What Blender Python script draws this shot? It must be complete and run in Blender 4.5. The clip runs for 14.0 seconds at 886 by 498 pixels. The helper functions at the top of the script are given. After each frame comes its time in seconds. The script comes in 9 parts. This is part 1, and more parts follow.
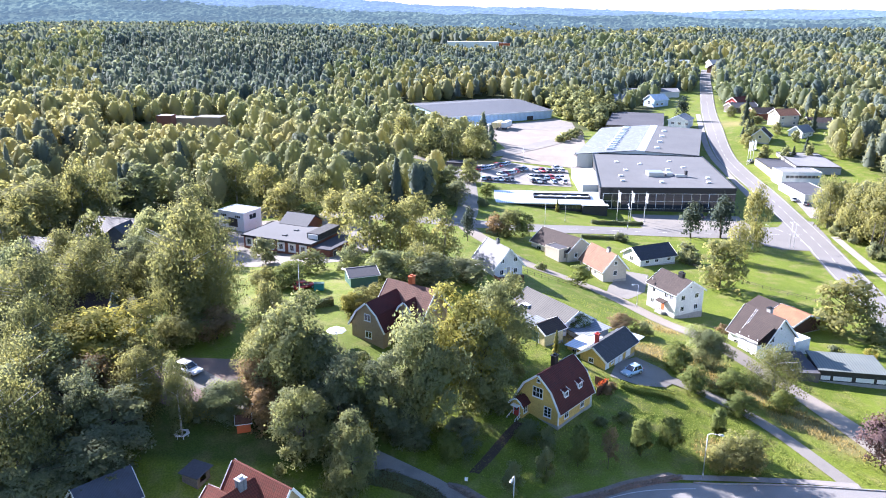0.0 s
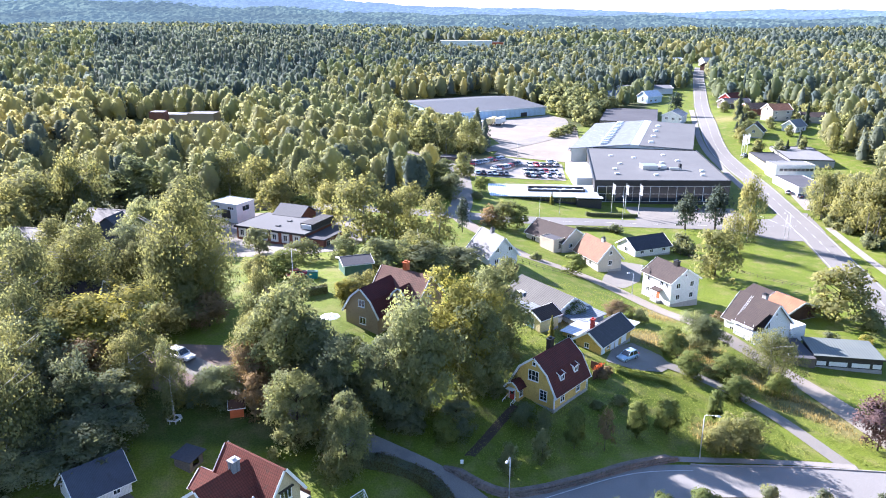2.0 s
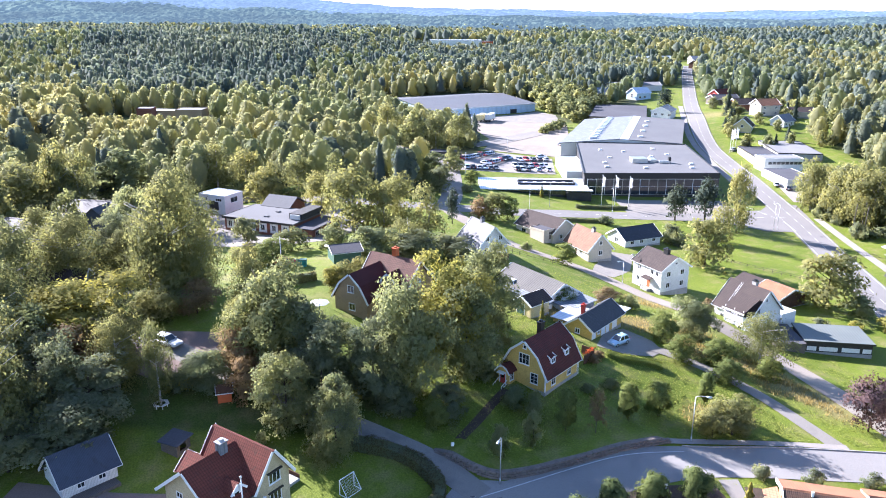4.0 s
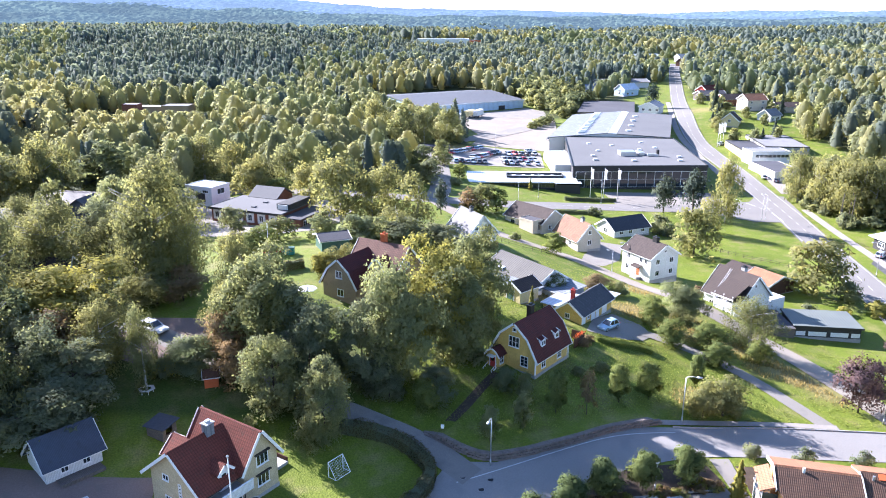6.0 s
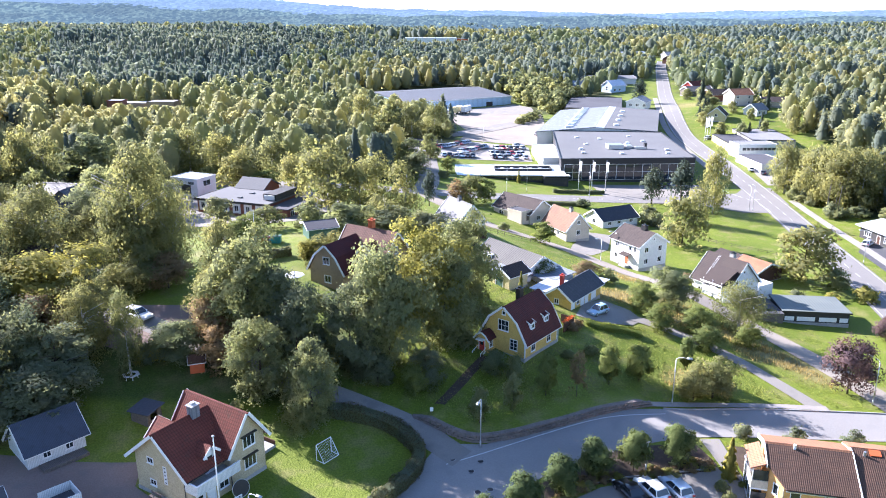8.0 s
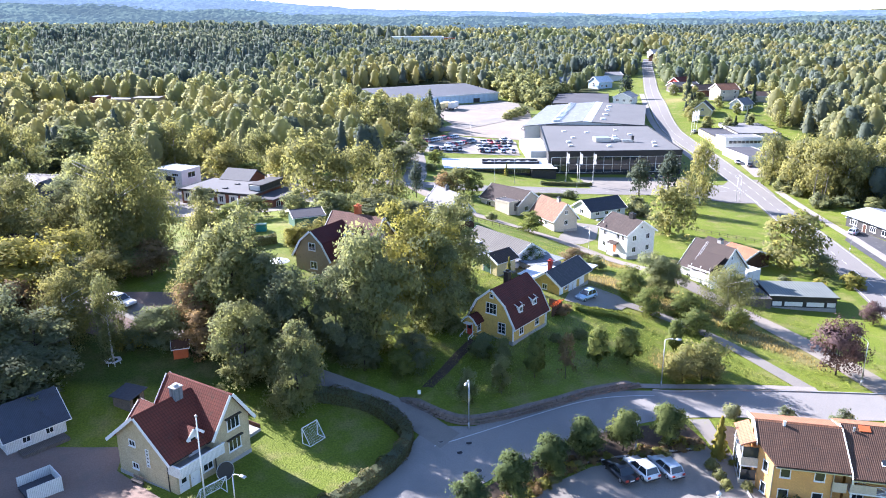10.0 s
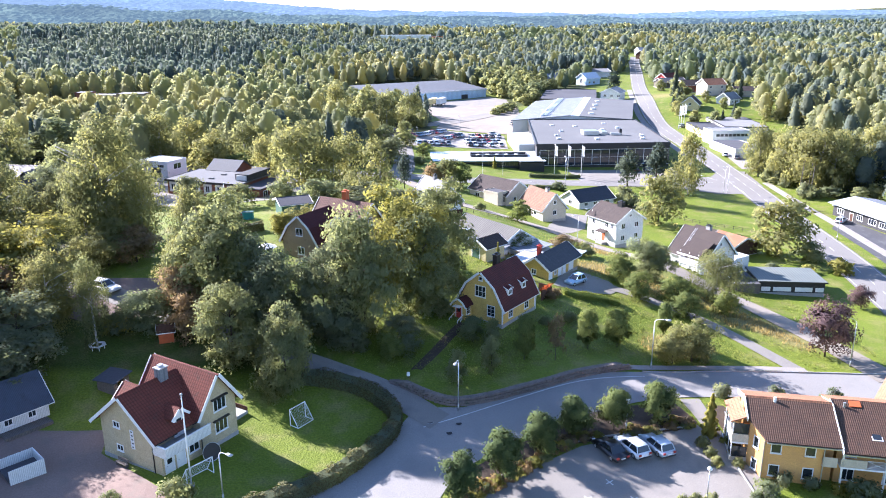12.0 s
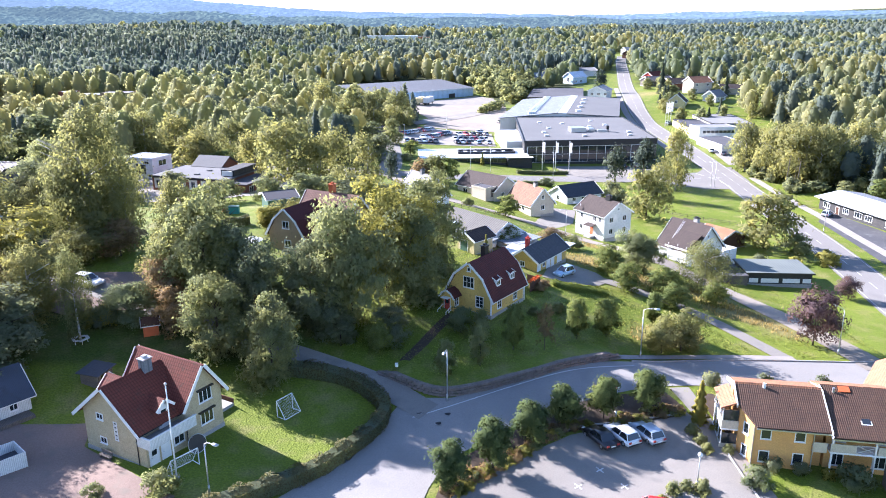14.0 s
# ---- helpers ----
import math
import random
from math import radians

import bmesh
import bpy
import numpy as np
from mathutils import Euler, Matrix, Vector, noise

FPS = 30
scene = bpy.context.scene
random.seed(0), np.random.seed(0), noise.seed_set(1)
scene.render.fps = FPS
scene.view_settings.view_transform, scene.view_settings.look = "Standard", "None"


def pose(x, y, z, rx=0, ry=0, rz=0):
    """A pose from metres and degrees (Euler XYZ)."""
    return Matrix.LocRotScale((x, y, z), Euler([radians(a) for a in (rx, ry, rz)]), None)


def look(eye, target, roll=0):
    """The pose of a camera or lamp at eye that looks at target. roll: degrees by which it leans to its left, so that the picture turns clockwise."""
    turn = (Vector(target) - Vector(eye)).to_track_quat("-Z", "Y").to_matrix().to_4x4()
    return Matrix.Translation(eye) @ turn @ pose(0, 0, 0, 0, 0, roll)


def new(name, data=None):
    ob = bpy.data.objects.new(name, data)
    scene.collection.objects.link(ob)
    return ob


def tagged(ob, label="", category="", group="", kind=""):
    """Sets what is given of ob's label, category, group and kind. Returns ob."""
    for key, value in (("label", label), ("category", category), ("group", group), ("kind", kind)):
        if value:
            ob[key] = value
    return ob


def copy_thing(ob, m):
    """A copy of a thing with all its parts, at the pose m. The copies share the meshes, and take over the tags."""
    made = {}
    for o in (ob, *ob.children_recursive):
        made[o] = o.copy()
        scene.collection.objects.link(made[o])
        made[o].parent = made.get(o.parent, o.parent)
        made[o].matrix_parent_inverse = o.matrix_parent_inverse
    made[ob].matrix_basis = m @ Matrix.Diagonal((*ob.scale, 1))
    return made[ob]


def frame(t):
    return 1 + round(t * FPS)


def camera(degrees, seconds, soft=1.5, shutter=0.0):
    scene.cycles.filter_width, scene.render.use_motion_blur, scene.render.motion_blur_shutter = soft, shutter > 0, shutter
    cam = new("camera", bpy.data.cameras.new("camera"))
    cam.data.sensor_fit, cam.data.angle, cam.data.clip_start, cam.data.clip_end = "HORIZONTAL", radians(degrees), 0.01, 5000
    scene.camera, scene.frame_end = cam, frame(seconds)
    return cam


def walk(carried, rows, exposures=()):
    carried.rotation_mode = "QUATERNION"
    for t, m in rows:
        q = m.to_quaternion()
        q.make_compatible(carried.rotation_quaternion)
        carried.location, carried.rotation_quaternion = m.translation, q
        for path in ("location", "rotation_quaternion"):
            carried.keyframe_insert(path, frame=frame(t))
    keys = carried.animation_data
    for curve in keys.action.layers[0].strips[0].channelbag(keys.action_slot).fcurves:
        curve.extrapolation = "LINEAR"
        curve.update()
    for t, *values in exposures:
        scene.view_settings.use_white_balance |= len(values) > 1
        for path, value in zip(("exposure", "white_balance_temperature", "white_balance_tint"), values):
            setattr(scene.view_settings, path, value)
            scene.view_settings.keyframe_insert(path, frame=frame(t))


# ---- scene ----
cam = camera(61.1, 14.0, 1.0)
METRES, EYE, TILT, LEAN, TURN = 17.5, 62.0, -17.5, -0.35, 0.0
ROWS = [
    (0.0, 0.0, 0.0, 0.0, -0.0, 0.0, -0.0),
    (0.5, 0.0021, 0.0083, -0.0362, -0.07, 0.02, 0.02),
    (1.0, 0.0003, 0.0184, -0.0737, -0.16, -0.0, 0.08),
    (1.5, -0.0025, 0.0316, -0.1108, -0.29, 0.04, 0.17),
    (2.0, 0.0008, 0.0435, -0.1487, -0.42, 0.11, 0.28),
    (2.5, 0.0042, 0.054, -0.1857, -0.57, 0.14, 0.36),
    (3.0, 0.0064, 0.0646, -0.2226, -0.75, 0.16, 0.43),
    (5.5, 0.0091, 0.1223, -0.4062, -1.76, 0.29, 0.82),
    (6.0, 0.0099, 0.133, -0.4418, -1.97, 0.3, 0.91),
    (6.5, 0.0105, 0.1457, -0.4776, -2.18, 0.33, 1.0),
    (7.0, 0.0105, 0.1584, -0.5112, -2.4, 0.32, 1.09),
    (7.5, 0.0114, 0.1698, -0.5465, -2.61, 0.36, 1.18),
    (8.0, 0.0128, 0.1828, -0.581, -2.83, 0.36, 1.28),
    (10.5, 0.0256, 0.2506, -0.7542, -3.91, 0.44, 1.76),
    (11.0, 0.0259, 0.2602, -0.7882, -4.11, 0.46, 1.85),
    (11.5, 0.0259, 0.2711, -0.8236, -4.34, 0.45, 1.93),
    (12.0, 0.026, 0.2827, -0.8591, -4.55, 0.45, 2.02),
    (12.5, 0.0266, 0.2982, -0.8942, -4.79, 0.46, 2.12),
    (13.0, 0.0279, 0.3113, -0.9289, -5.0, 0.47, 2.21),
    (13.5, 0.0288, 0.319, -0.942, -5.23, 0.46, 2.3),
    (14.0, 0.0304, 0.3216, -0.9419, -5.43, 0.55, 2.41),
]
walk(cam, [(t, pose(0, 0, EYE, TILT, LEAN, TURN) @ pose(METRES * x, METRES * y, METRES * z, 90 + pitch, roll, yaw)) for t, x, y, z, yaw, pitch, roll in ROWS], [(0.0, 2.3, 5640, 23), (14.0, 2.3, 5640, 23)])

# ---- light ----
SUN_UP, SUN_SIDE = 28.5, 50.0   # degrees above the horizon; degrees to the left of straight ahead
world = bpy.data.worlds.new("sky")
scene.world = world
world.use_nodes = True
sky = world.node_tree.nodes.new("ShaderNodeTexSky")
sky.sky_type = "NISHITA"
sky.sun_disc = False
sky.sun_elevation, sky.sun_rotation = radians(SUN_UP), radians(-SUN_SIDE)
sky.dust_density, sky.air_density, sky.ozone_density = 0.4, 1.2, 3.0
back = world.node_tree.nodes["Background"]
world.node_tree.links.new(sky.outputs[0], back.inputs[0])
back.inputs[1].default_value = 0.064
sun = new("sun", bpy.data.lights.new("sun", "SUN"))
sun.data.energy, sun.data.angle, sun.data.color = 5.0, radians(0.6), (1.0, 0.93, 0.82)
to_sun = Vector((-math.sin(radians(SUN_SIDE)) * math.cos(radians(SUN_UP)), math.cos(radians(SUN_SIDE)) * math.cos(radians(SUN_UP)), math.sin(radians(SUN_UP))))
sun.matrix_world = look((0, 0, 300), Vector((0, 0, 300)) - to_sun)

# ---- materials ----
def nodes_of(name):
    m = bpy.data.materials.new(name)
    m.use_nodes = True
    t = m.node_tree
    return m, t.nodes, t.links, t.nodes["Principled BSDF"]


def noise_at(nodes, links, vec, scale, detail=4.0):
    n = nodes.new("ShaderNodeTexNoise")
    n.inputs["Scale"].default_value, n.inputs["Detail"].default_value = scale, detail
    links.new(vec, n.inputs["Vector"])
    return n.outputs["Fac"]


def mix_colour(nodes, links, fac, a, b, blend="MIX"):
    n = nodes.new("ShaderNodeMix")
    n.data_type, n.blend_type = "RGBA", blend
    for value, socket in ((fac, n.inputs[0]), (a, n.inputs[6]), (b, n.inputs[7])):
        if isinstance(value, bpy.types.NodeSocket):
            links.new(value, socket)
        elif isinstance(value, (int, float)):
            socket.default_value = value
        else:
            socket.default_value = (*value, 1)
    return n.outputs[2]


def ramp(nodes, links, fac, lo, hi):
    n = nodes.new("ShaderNodeMapRange")
    n.inputs[1].default_value, n.inputs[2].default_value = lo, hi
    links.new(fac, n.inputs[0])
    return n.outputs[0]


def bump(nodes, links, height, strength, depth, shader):
    n = nodes.new("ShaderNodeBump")
    n.inputs["Strength"].default_value, n.inputs["Distance"].default_value = strength, depth
    links.new(height, n.inputs["Height"])
    links.new(n.outputs[0], shader.inputs["Normal"])


def surface(name, a, b, large=0.4, small=6.0, rough=0.8, metal=0.0, relief=0.02, dirt=None, stripes=None, rows=None):
    """A weathered surface: colours a and b in large patches and fine grain, dirt on top; stripes and rows are
    the widths in metres of boards or seams across, and courses up, the surface's own flat coordinates."""
    m, nodes, links, sh = nodes_of(name)
    where = nodes.new("ShaderNodeNewGeometry").outputs["Position"]
    big, fine = noise_at(nodes, links, where, large), noise_at(nodes, links, where, small, 6.0)
    col = mix_colour(nodes, links, ramp(nodes, links, big, 0.3, 0.7), a, b)
    col = mix_colour(nodes, links, ramp(nodes, links, fine, 0.25, 0.75), mix_colour(nodes, links, 1.0, col, (0.72, 0.72, 0.72), "MULTIPLY"), col)
    if dirt:
        spots = noise_at(nodes, links, where, large * 3.1, 8.0)
        col = mix_colour(nodes, links, ramp(nodes, links, spots, 0.56, 0.74), col, dirt)
    height = fine
    if stripes or rows:
        uv = nodes.new("ShaderNodeUVMap").outputs[0]
        for width, axis in ((stripes, "X"), (rows, "Y")):
            if not width:
                continue
            w = nodes.new("ShaderNodeTexWave")
            w.bands_direction, w.wave_profile = axis, "SIN" if axis == "X" else "SAW"
            w.inputs["Scale"].default_value = 0.314 / width
            w.inputs["Distortion"].default_value = 0.0
            links.new(uv, w.inputs["Vector"])
            add = nodes.new("ShaderNodeMath")
            add.operation = "ADD"
            links.new(height, add.inputs[0])
            links.new(w.outputs["Fac"], add.inputs[1])
            height = add.outputs[0]
            col = mix_colour(nodes, links, ramp(nodes, links, w.outputs["Fac"], 0.0, 0.35), mix_colour(nodes, links, 1.0, col, (0.66, 0.66, 0.66), "MULTIPLY"), col)
    links.new(col, sh.inputs["Base Color"])
    sh.inputs["Roughness"].default_value, sh.inputs["Metallic"].default_value = rough, metal
    if rough > 0.7:
        sh.inputs["Specular IOR Level"].default_value = 0.2
    if relief:
        bump(nodes, links, height, 0.6, relief, sh)
    return m


def plain(name, colour, rough=0.5, metal=0.0):
    m, nodes, links, sh = nodes_of(name)
    where = nodes.new("ShaderNodeNewGeometry").outputs["Position"]
    grain = noise_at(nodes, links, where, 3.0)
    links.new(mix_colour(nodes, links, ramp(nodes, links, grain, 0.3, 0.7), [0.86 * c for c in colour], colour), sh.inputs["Base Color"])
    sh.inputs["Roughness"].default_value, sh.inputs["Metallic"].default_value = rough, metal
    return m


def leaves(name, a, b, tone=None, glow=0.45):
    """Foliage: hue from leaf to leaf and tree to tree, with light passing through."""
    m, nodes, links, sh = nodes_of(name)
    geo = nodes.new("ShaderNodeNewGeometry")
    each = nodes.new("ShaderNodeObjectInfo").outputs["Random"]
    col = mix_colour(nodes, links, geo.outputs["Random Per Island"], a, b)
    patches = noise_at(nodes, links, geo.outputs["Position"], 0.35)
    col = mix_colour(nodes, links, ramp(nodes, links, patches, 0.35, 0.7), col, mix_colour(nodes, links, 1.0, col, (1.2, 1.1, 0.88), "MULTIPLY"))
    if tone:
        at = nodes.new("ShaderNodeAttribute")
        at.attribute_name = "tone"
        each = at.outputs["Fac"]
        col = mix_colour(nodes, links, each, col, mix_colour(nodes, links, 0.75, col, tone))
    col = mix_colour(nodes, links, each, mix_colour(nodes, links, 1.0, col, (0.78, 0.82, 0.85), "MULTIPLY"), mix_colour(nodes, links, 1.0, col, (1.15, 1.1, 1.0), "MULTIPLY"))
    links.new(col, sh.inputs["Base Color"])
    sh.inputs["Roughness"].default_value = 0.8
    sh.inputs["Specular IOR Level"].default_value = 0.08
    thin = nodes.new("ShaderNodeBsdfTranslucent")
    links.new(mix_colour(nodes, links, 1.0, col, (1.2, 1.15, 0.85), "MULTIPLY"), thin.inputs["Color"])
    both = nodes.new("ShaderNodeMixShader")
    both.inputs[0].default_value = glow
    links.new(sh.outputs[0], both.inputs[1])
    links.new(thin.outputs[0], both.inputs[2])
    links.new(both.outputs[0], nodes["Material Output"].inputs["Surface"])
    return m


def ground_material():
    m, nodes, links, sh = nodes_of("ground")
    where = nodes.new("ShaderNodeNewGeometry").outputs["Position"]
    big, mid, fine = noise_at(nodes, links, where, 0.05), noise_at(nodes, links, where, 0.35, 6.0), noise_at(nodes, links, where, 5.0, 8.0)
    lawn = mix_colour(nodes, links, ramp(nodes, links, big, 0.35, 0.65), (0.130, 0.175, 0.018), (0.195, 0.238, 0.028))
    lawn = mix_colour(nodes, links, ramp(nodes, links, mid, 0.48, 0.78), lawn, (0.27, 0.245, 0.09))
    # dark forest floor, also laid where trees shade the ground by the lane
    wild_shade = mix_colour(nodes, links, ramp(nodes, links, mid, 0.4, 0.65), (0.045, 0.07, 0.018), (0.10, 0.095, 0.04))
    dry = mix_colour(nodes, links, ramp(nodes, links, mid, 0.35, 0.7), (0.36, 0.28, 0.12), (0.24, 0.22, 0.07))
    col = lawn
    for key, other in (("dry", dry), ("wild_shade", wild_shade)):
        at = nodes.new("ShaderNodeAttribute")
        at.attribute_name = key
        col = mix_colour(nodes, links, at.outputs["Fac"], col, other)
    col = mix_colour(nodes, links, ramp(nodes, links, fine, 0.25, 0.75), mix_colour(nodes, links, 1.0, col, (0.42, 0.46, 0.42), "MULTIPLY"), col)
    links.new(col, sh.inputs["Base Color"])
    sh.inputs["Roughness"].default_value = 0.75
    sh.inputs["Specular IOR Level"].default_value = 0.15
    bump(nodes, links, fine, 0.9, 0.12, sh)
    return m


GROUND = ground_material()
ASPHALT = surface("asphalt", (0.225, 0.21, 0.188), (0.275, 0.253, 0.222), 0.12, 9.0, 0.8, 0, 0.012, (0.16, 0.152, 0.14))
ROADWAY = surface("worn_asphalt", (0.25, 0.24, 0.228), (0.30, 0.287, 0.27), 0.08, 8.0, 0.8, 0, 0.012, (0.20, 0.193, 0.186))
DARKTAR = surface("fresh_asphalt", (0.075, 0.075, 0.082), (0.10, 0.10, 0.105), 0.15, 9.0, 0.8, 0, 0.012, (0.13, 0.13, 0.13))
GRAVEL = surface("gravel", (0.27, 0.20, 0.165), (0.21, 0.155, 0.13), 0.15, 7.0, 0.95, 0, 0.03, (0.17, 0.145, 0.12))
SOIL = surface("planting_soil", (0.085, 0.062, 0.045), (0.06, 0.045, 0.034), 0.8, 7.0, 0.95, 0, 0.04, (0.11, 0.09, 0.05))
SAND = surface("pale_gravel", (0.31, 0.272, 0.228), (0.25, 0.22, 0.182), 0.05, 5.0, 0.95, 0, 0.03, (0.28, 0.25, 0.212))
PAVING = surface("paving", (0.34, 0.31, 0.28), (0.27, 0.25, 0.23), 0.3, 8.0, 0.9, 0, 0.01, (0.2, 0.19, 0.17))
PAINT = surface("road_paint", (0.72, 0.72, 0.70), (0.55, 0.55, 0.53), 0.8, 12.0, 0.7, 0, 0.0, (0.36, 0.35, 0.34))
BLEACHED = surface("bleached_asphalt", (0.20, 0.19, 0.178), (0.232, 0.22, 0.206), 0.07, 7.0, 0.85, 0, 0.012, (0.165, 0.158, 0.15))
STONE = surface("rough_stone", (0.25, 0.205, 0.18), (0.17, 0.145, 0.13), 0.9, 5.0, 0.9, 0, 0.05, (0.09, 0.10, 0.07))
CONCRETE = surface("concrete", (0.42, 0.41, 0.39), (0.34, 0.33, 0.32), 0.5, 7.0, 0.9, 0, 0.01, (0.24, 0.23, 0.22))
WHITE = surface("white_boards", (0.80, 0.80, 0.78), (0.74, 0.75, 0.74), 0.5, 8.0, 0.6, 0, 0.015, (0.62, 0.62, 0.58), stripes=0.16)
WHITEWALL = surface("white_render", (0.80, 0.79, 0.77), (0.74, 0.73, 0.71), 0.4, 9.0, 0.75, 0, 0.008, (0.6, 0.59, 0.56))
TRIM = plain("white_paint", (0.82, 0.82, 0.81), 0.45)
YELLOW = surface("yellow_boards", (0.78, 0.53, 0.15), (0.73, 0.48, 0.125), 0.5, 8.0, 0.65, 0, 0.015, (0.48, 0.30, 0.08), stripes=0.17)
PALEYELLOW = surface("pale_yellow_boards", (0.72, 0.62, 0.32), (0.66, 0.56, 0.28), 0.5, 8.0, 0.65, 0, 0.015, (0.5, 0.43, 0.24), stripes=0.17)
CREAMBRICK = surface("cream_brick", (0.62, 0.52, 0.34), (0.55, 0.45, 0.28), 1.3, 7.0, 0.85, 0, 0.01, (0.42, 0.35, 0.23), rows=0.08)
OCHRE = surface("ochre_render", (0.74, 0.42, 0.15), (0.68, 0.37, 0.13), 0.4, 9.0, 0.8, 0, 0.01, (0.56, 0.31, 0.12))
TANWALL = surface("tan_render", (0.42, 0.31, 0.19), (0.36, 0.26, 0.16), 0.5, 8.0, 0.85, 0, 0.01, (0.28, 0.2, 0.13))
BEIGE = surface("beige_render", (0.64, 0.57, 0.46), (0.57, 0.50, 0.40), 0.5, 8.0, 0.85, 0, 0.01, (0.44, 0.39, 0.31))
LOWGREY = surface("dull_roof_sheet", (0.135, 0.130, 0.118), (0.115, 0.110, 0.102), 0.2, 5.0, 0.8, 0, 0.01, (0.095, 0.092, 0.086), stripes=0.5)
DULLTILE = surface("weathered_orange_tiles", (0.27, 0.155, 0.095), (0.21, 0.12, 0.078), 0.7, 7.0, 0.8, 0, 0.03, (0.14, 0.095, 0.07), stripes=0.3, rows=0.35)
TANTILE = surface("faded_red_tiles", (0.21, 0.115, 0.085), (0.17, 0.09, 0.068), 0.7, 7.0, 0.8, 0, 0.03, (0.11, 0.07, 0.055), stripes=0.3, rows=0.35)
REDBROWN = surface("maroon_roof_tiles", (0.115, 0.032, 0.028), (0.085, 0.026, 0.024), 0.7, 7.0, 0.75, 0, 0.03, (0.06, 0.03, 0.028), stripes=0.3, rows=0.35)
REDTILE = surface("red_roof_tiles", (0.185, 0.054, 0.036), (0.14, 0.042, 0.03), 0.6, 7.0, 0.8, 0, 0.03, (0.10, 0.045, 0.032), stripes=0.3, rows=0.35)
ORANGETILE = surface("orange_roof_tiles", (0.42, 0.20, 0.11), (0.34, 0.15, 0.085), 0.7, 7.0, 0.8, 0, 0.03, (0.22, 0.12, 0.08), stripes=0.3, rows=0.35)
# darker tiles for the apartment roof's slopes turned from the sun
SHADEDTILE = surface("brown_roof_tiles", (0.135, 0.078, 0.054), (0.10, 0.06, 0.043), 0.8, 7.0, 0.8, 0, 0.04, (0.07, 0.05, 0.04), stripes=0.2, rows=0.34)
GREYTILE = surface("grey_brown_roof_tiles", (0.082, 0.062, 0.054), (0.065, 0.05, 0.045), 0.7, 7.0, 0.8, 0, 0.03, (0.048, 0.04, 0.036), stripes=0.3, rows=0.35)
BLACKROOF = surface("black_roof_sheet", (0.022, 0.022, 0.028), (0.03, 0.03, 0.036), 0.6, 6.0, 0.55, 0, 0.02, (0.05, 0.05, 0.055), stripes=0.3)
FELT = surface("grey_roofing_felt", (0.135, 0.137, 0.14), (0.165, 0.166, 0.168), 0.06, 4.0, 0.85, 0, 0.006, (0.115, 0.116, 0.12))
DARKFELT = surface("dark_roofing_felt", (0.075, 0.075, 0.085), (0.095, 0.095, 0.105), 0.08, 4.0, 0.85, 0, 0.006, (0.06, 0.06, 0.07))
PALEFELT = surface("weathered_flat_roof", (0.24, 0.24, 0.24), (0.19, 0.19, 0.195), 0.1, 4.0, 0.85, 0, 0.006, (0.15, 0.15, 0.155))
SLATE = surface("slate_grey_sheet_roof", (0.088, 0.096, 0.110), (0.105, 0.112, 0.125), 0.05, 4.0, 0.7, 0, 0.006, (0.075, 0.080, 0.090), stripes=1.2)
TINROOF = surface("pale_sheet_roof", (0.215, 0.235, 0.26), (0.195, 0.215, 0.24), 0.2, 5.0, 0.75, 0, 0.02, (0.36, 0.4, 0.45), stripes=0.6)
WHITEROOF = surface("white_sheet_roof", (0.72, 0.76, 0.80), (0.66, 0.70, 0.75), 0.08, 5.0, 0.4, 0.25, 0.01, (0.55, 0.58, 0.62), stripes=0.6)
GREENROOF = surface("grey_green_sheet_roof", (0.19, 0.212, 0.195), (0.155, 0.176, 0.164), 0.3, 5.0, 0.6, 0.1, 0.02, (0.14, 0.15, 0.14), stripes=0.5)
BLACKWOOD = surface("black_boards", (0.028, 0.028, 0.03), (0.04, 0.038, 0.038), 0.6, 8.0, 0.7, 0, 0.015, (0.06, 0.055, 0.05), stripes=0.16)
BROWNWOOD = surface("brown_boards", (0.115, 0.058, 0.035), (0.085, 0.045, 0.03), 0.7, 8.0, 0.8, 0, 0.02, (0.06, 0.035, 0.028), stripes=0.15)
GREYWOOD = surface("weathered_boards", (0.20, 0.17, 0.145), (0.15, 0.13, 0.115), 0.8, 8.0, 0.85, 0, 0.02, (0.10, 0.088, 0.08), stripes=0.14)
BLUEWALL = surface("pale_blue_sheet_wall", (0.52, 0.68, 0.84), (0.48, 0.64, 0.80), 0.1, 6.0, 0.5, 0.1, 0.02, (0.38, 0.5, 0.62), stripes=0.9)
NAVY = surface("navy_boards", (0.055, 0.07, 0.10), (0.045, 0.058, 0.085), 0.5, 8.0, 0.7, 0, 0.015, (0.035, 0.04, 0.055), stripes=0.16)
REDWALL = surface("red_brick_wall", (0.27, 0.11, 0.075), (0.22, 0.09, 0.06), 0.7, 8.0, 0.85, 0, 0.01, (0.16, 0.075, 0.055), rows=0.08)
METAL = plain("galvanised_steel", (0.55, 0.56, 0.57), 0.4, 0.8)
DARKMETAL = plain("dark_metal", (0.03, 0.03, 0.033), 0.45, 0.3)
REDPAINT = plain("red_paint", (0.42, 0.045, 0.03), 0.6)
ORANGEPAINT = plain("orange_paint", (0.50, 0.11, 0.03), 0.6)
GREENPAINT = plain("green_paint", (0.05, 0.12, 0.085), 0.6)
BARK = surface("bark", (0.12, 0.095, 0.075), (0.085, 0.07, 0.058), 1.5, 9.0, 0.95, 0, 0.04, (0.05, 0.045, 0.035))
BIRCHBARK = surface("birch_bark", (0.52, 0.50, 0.46), (0.38, 0.36, 0.33), 1.5, 6.0, 0.85, 0, 0.03, (0.06, 0.055, 0.05))


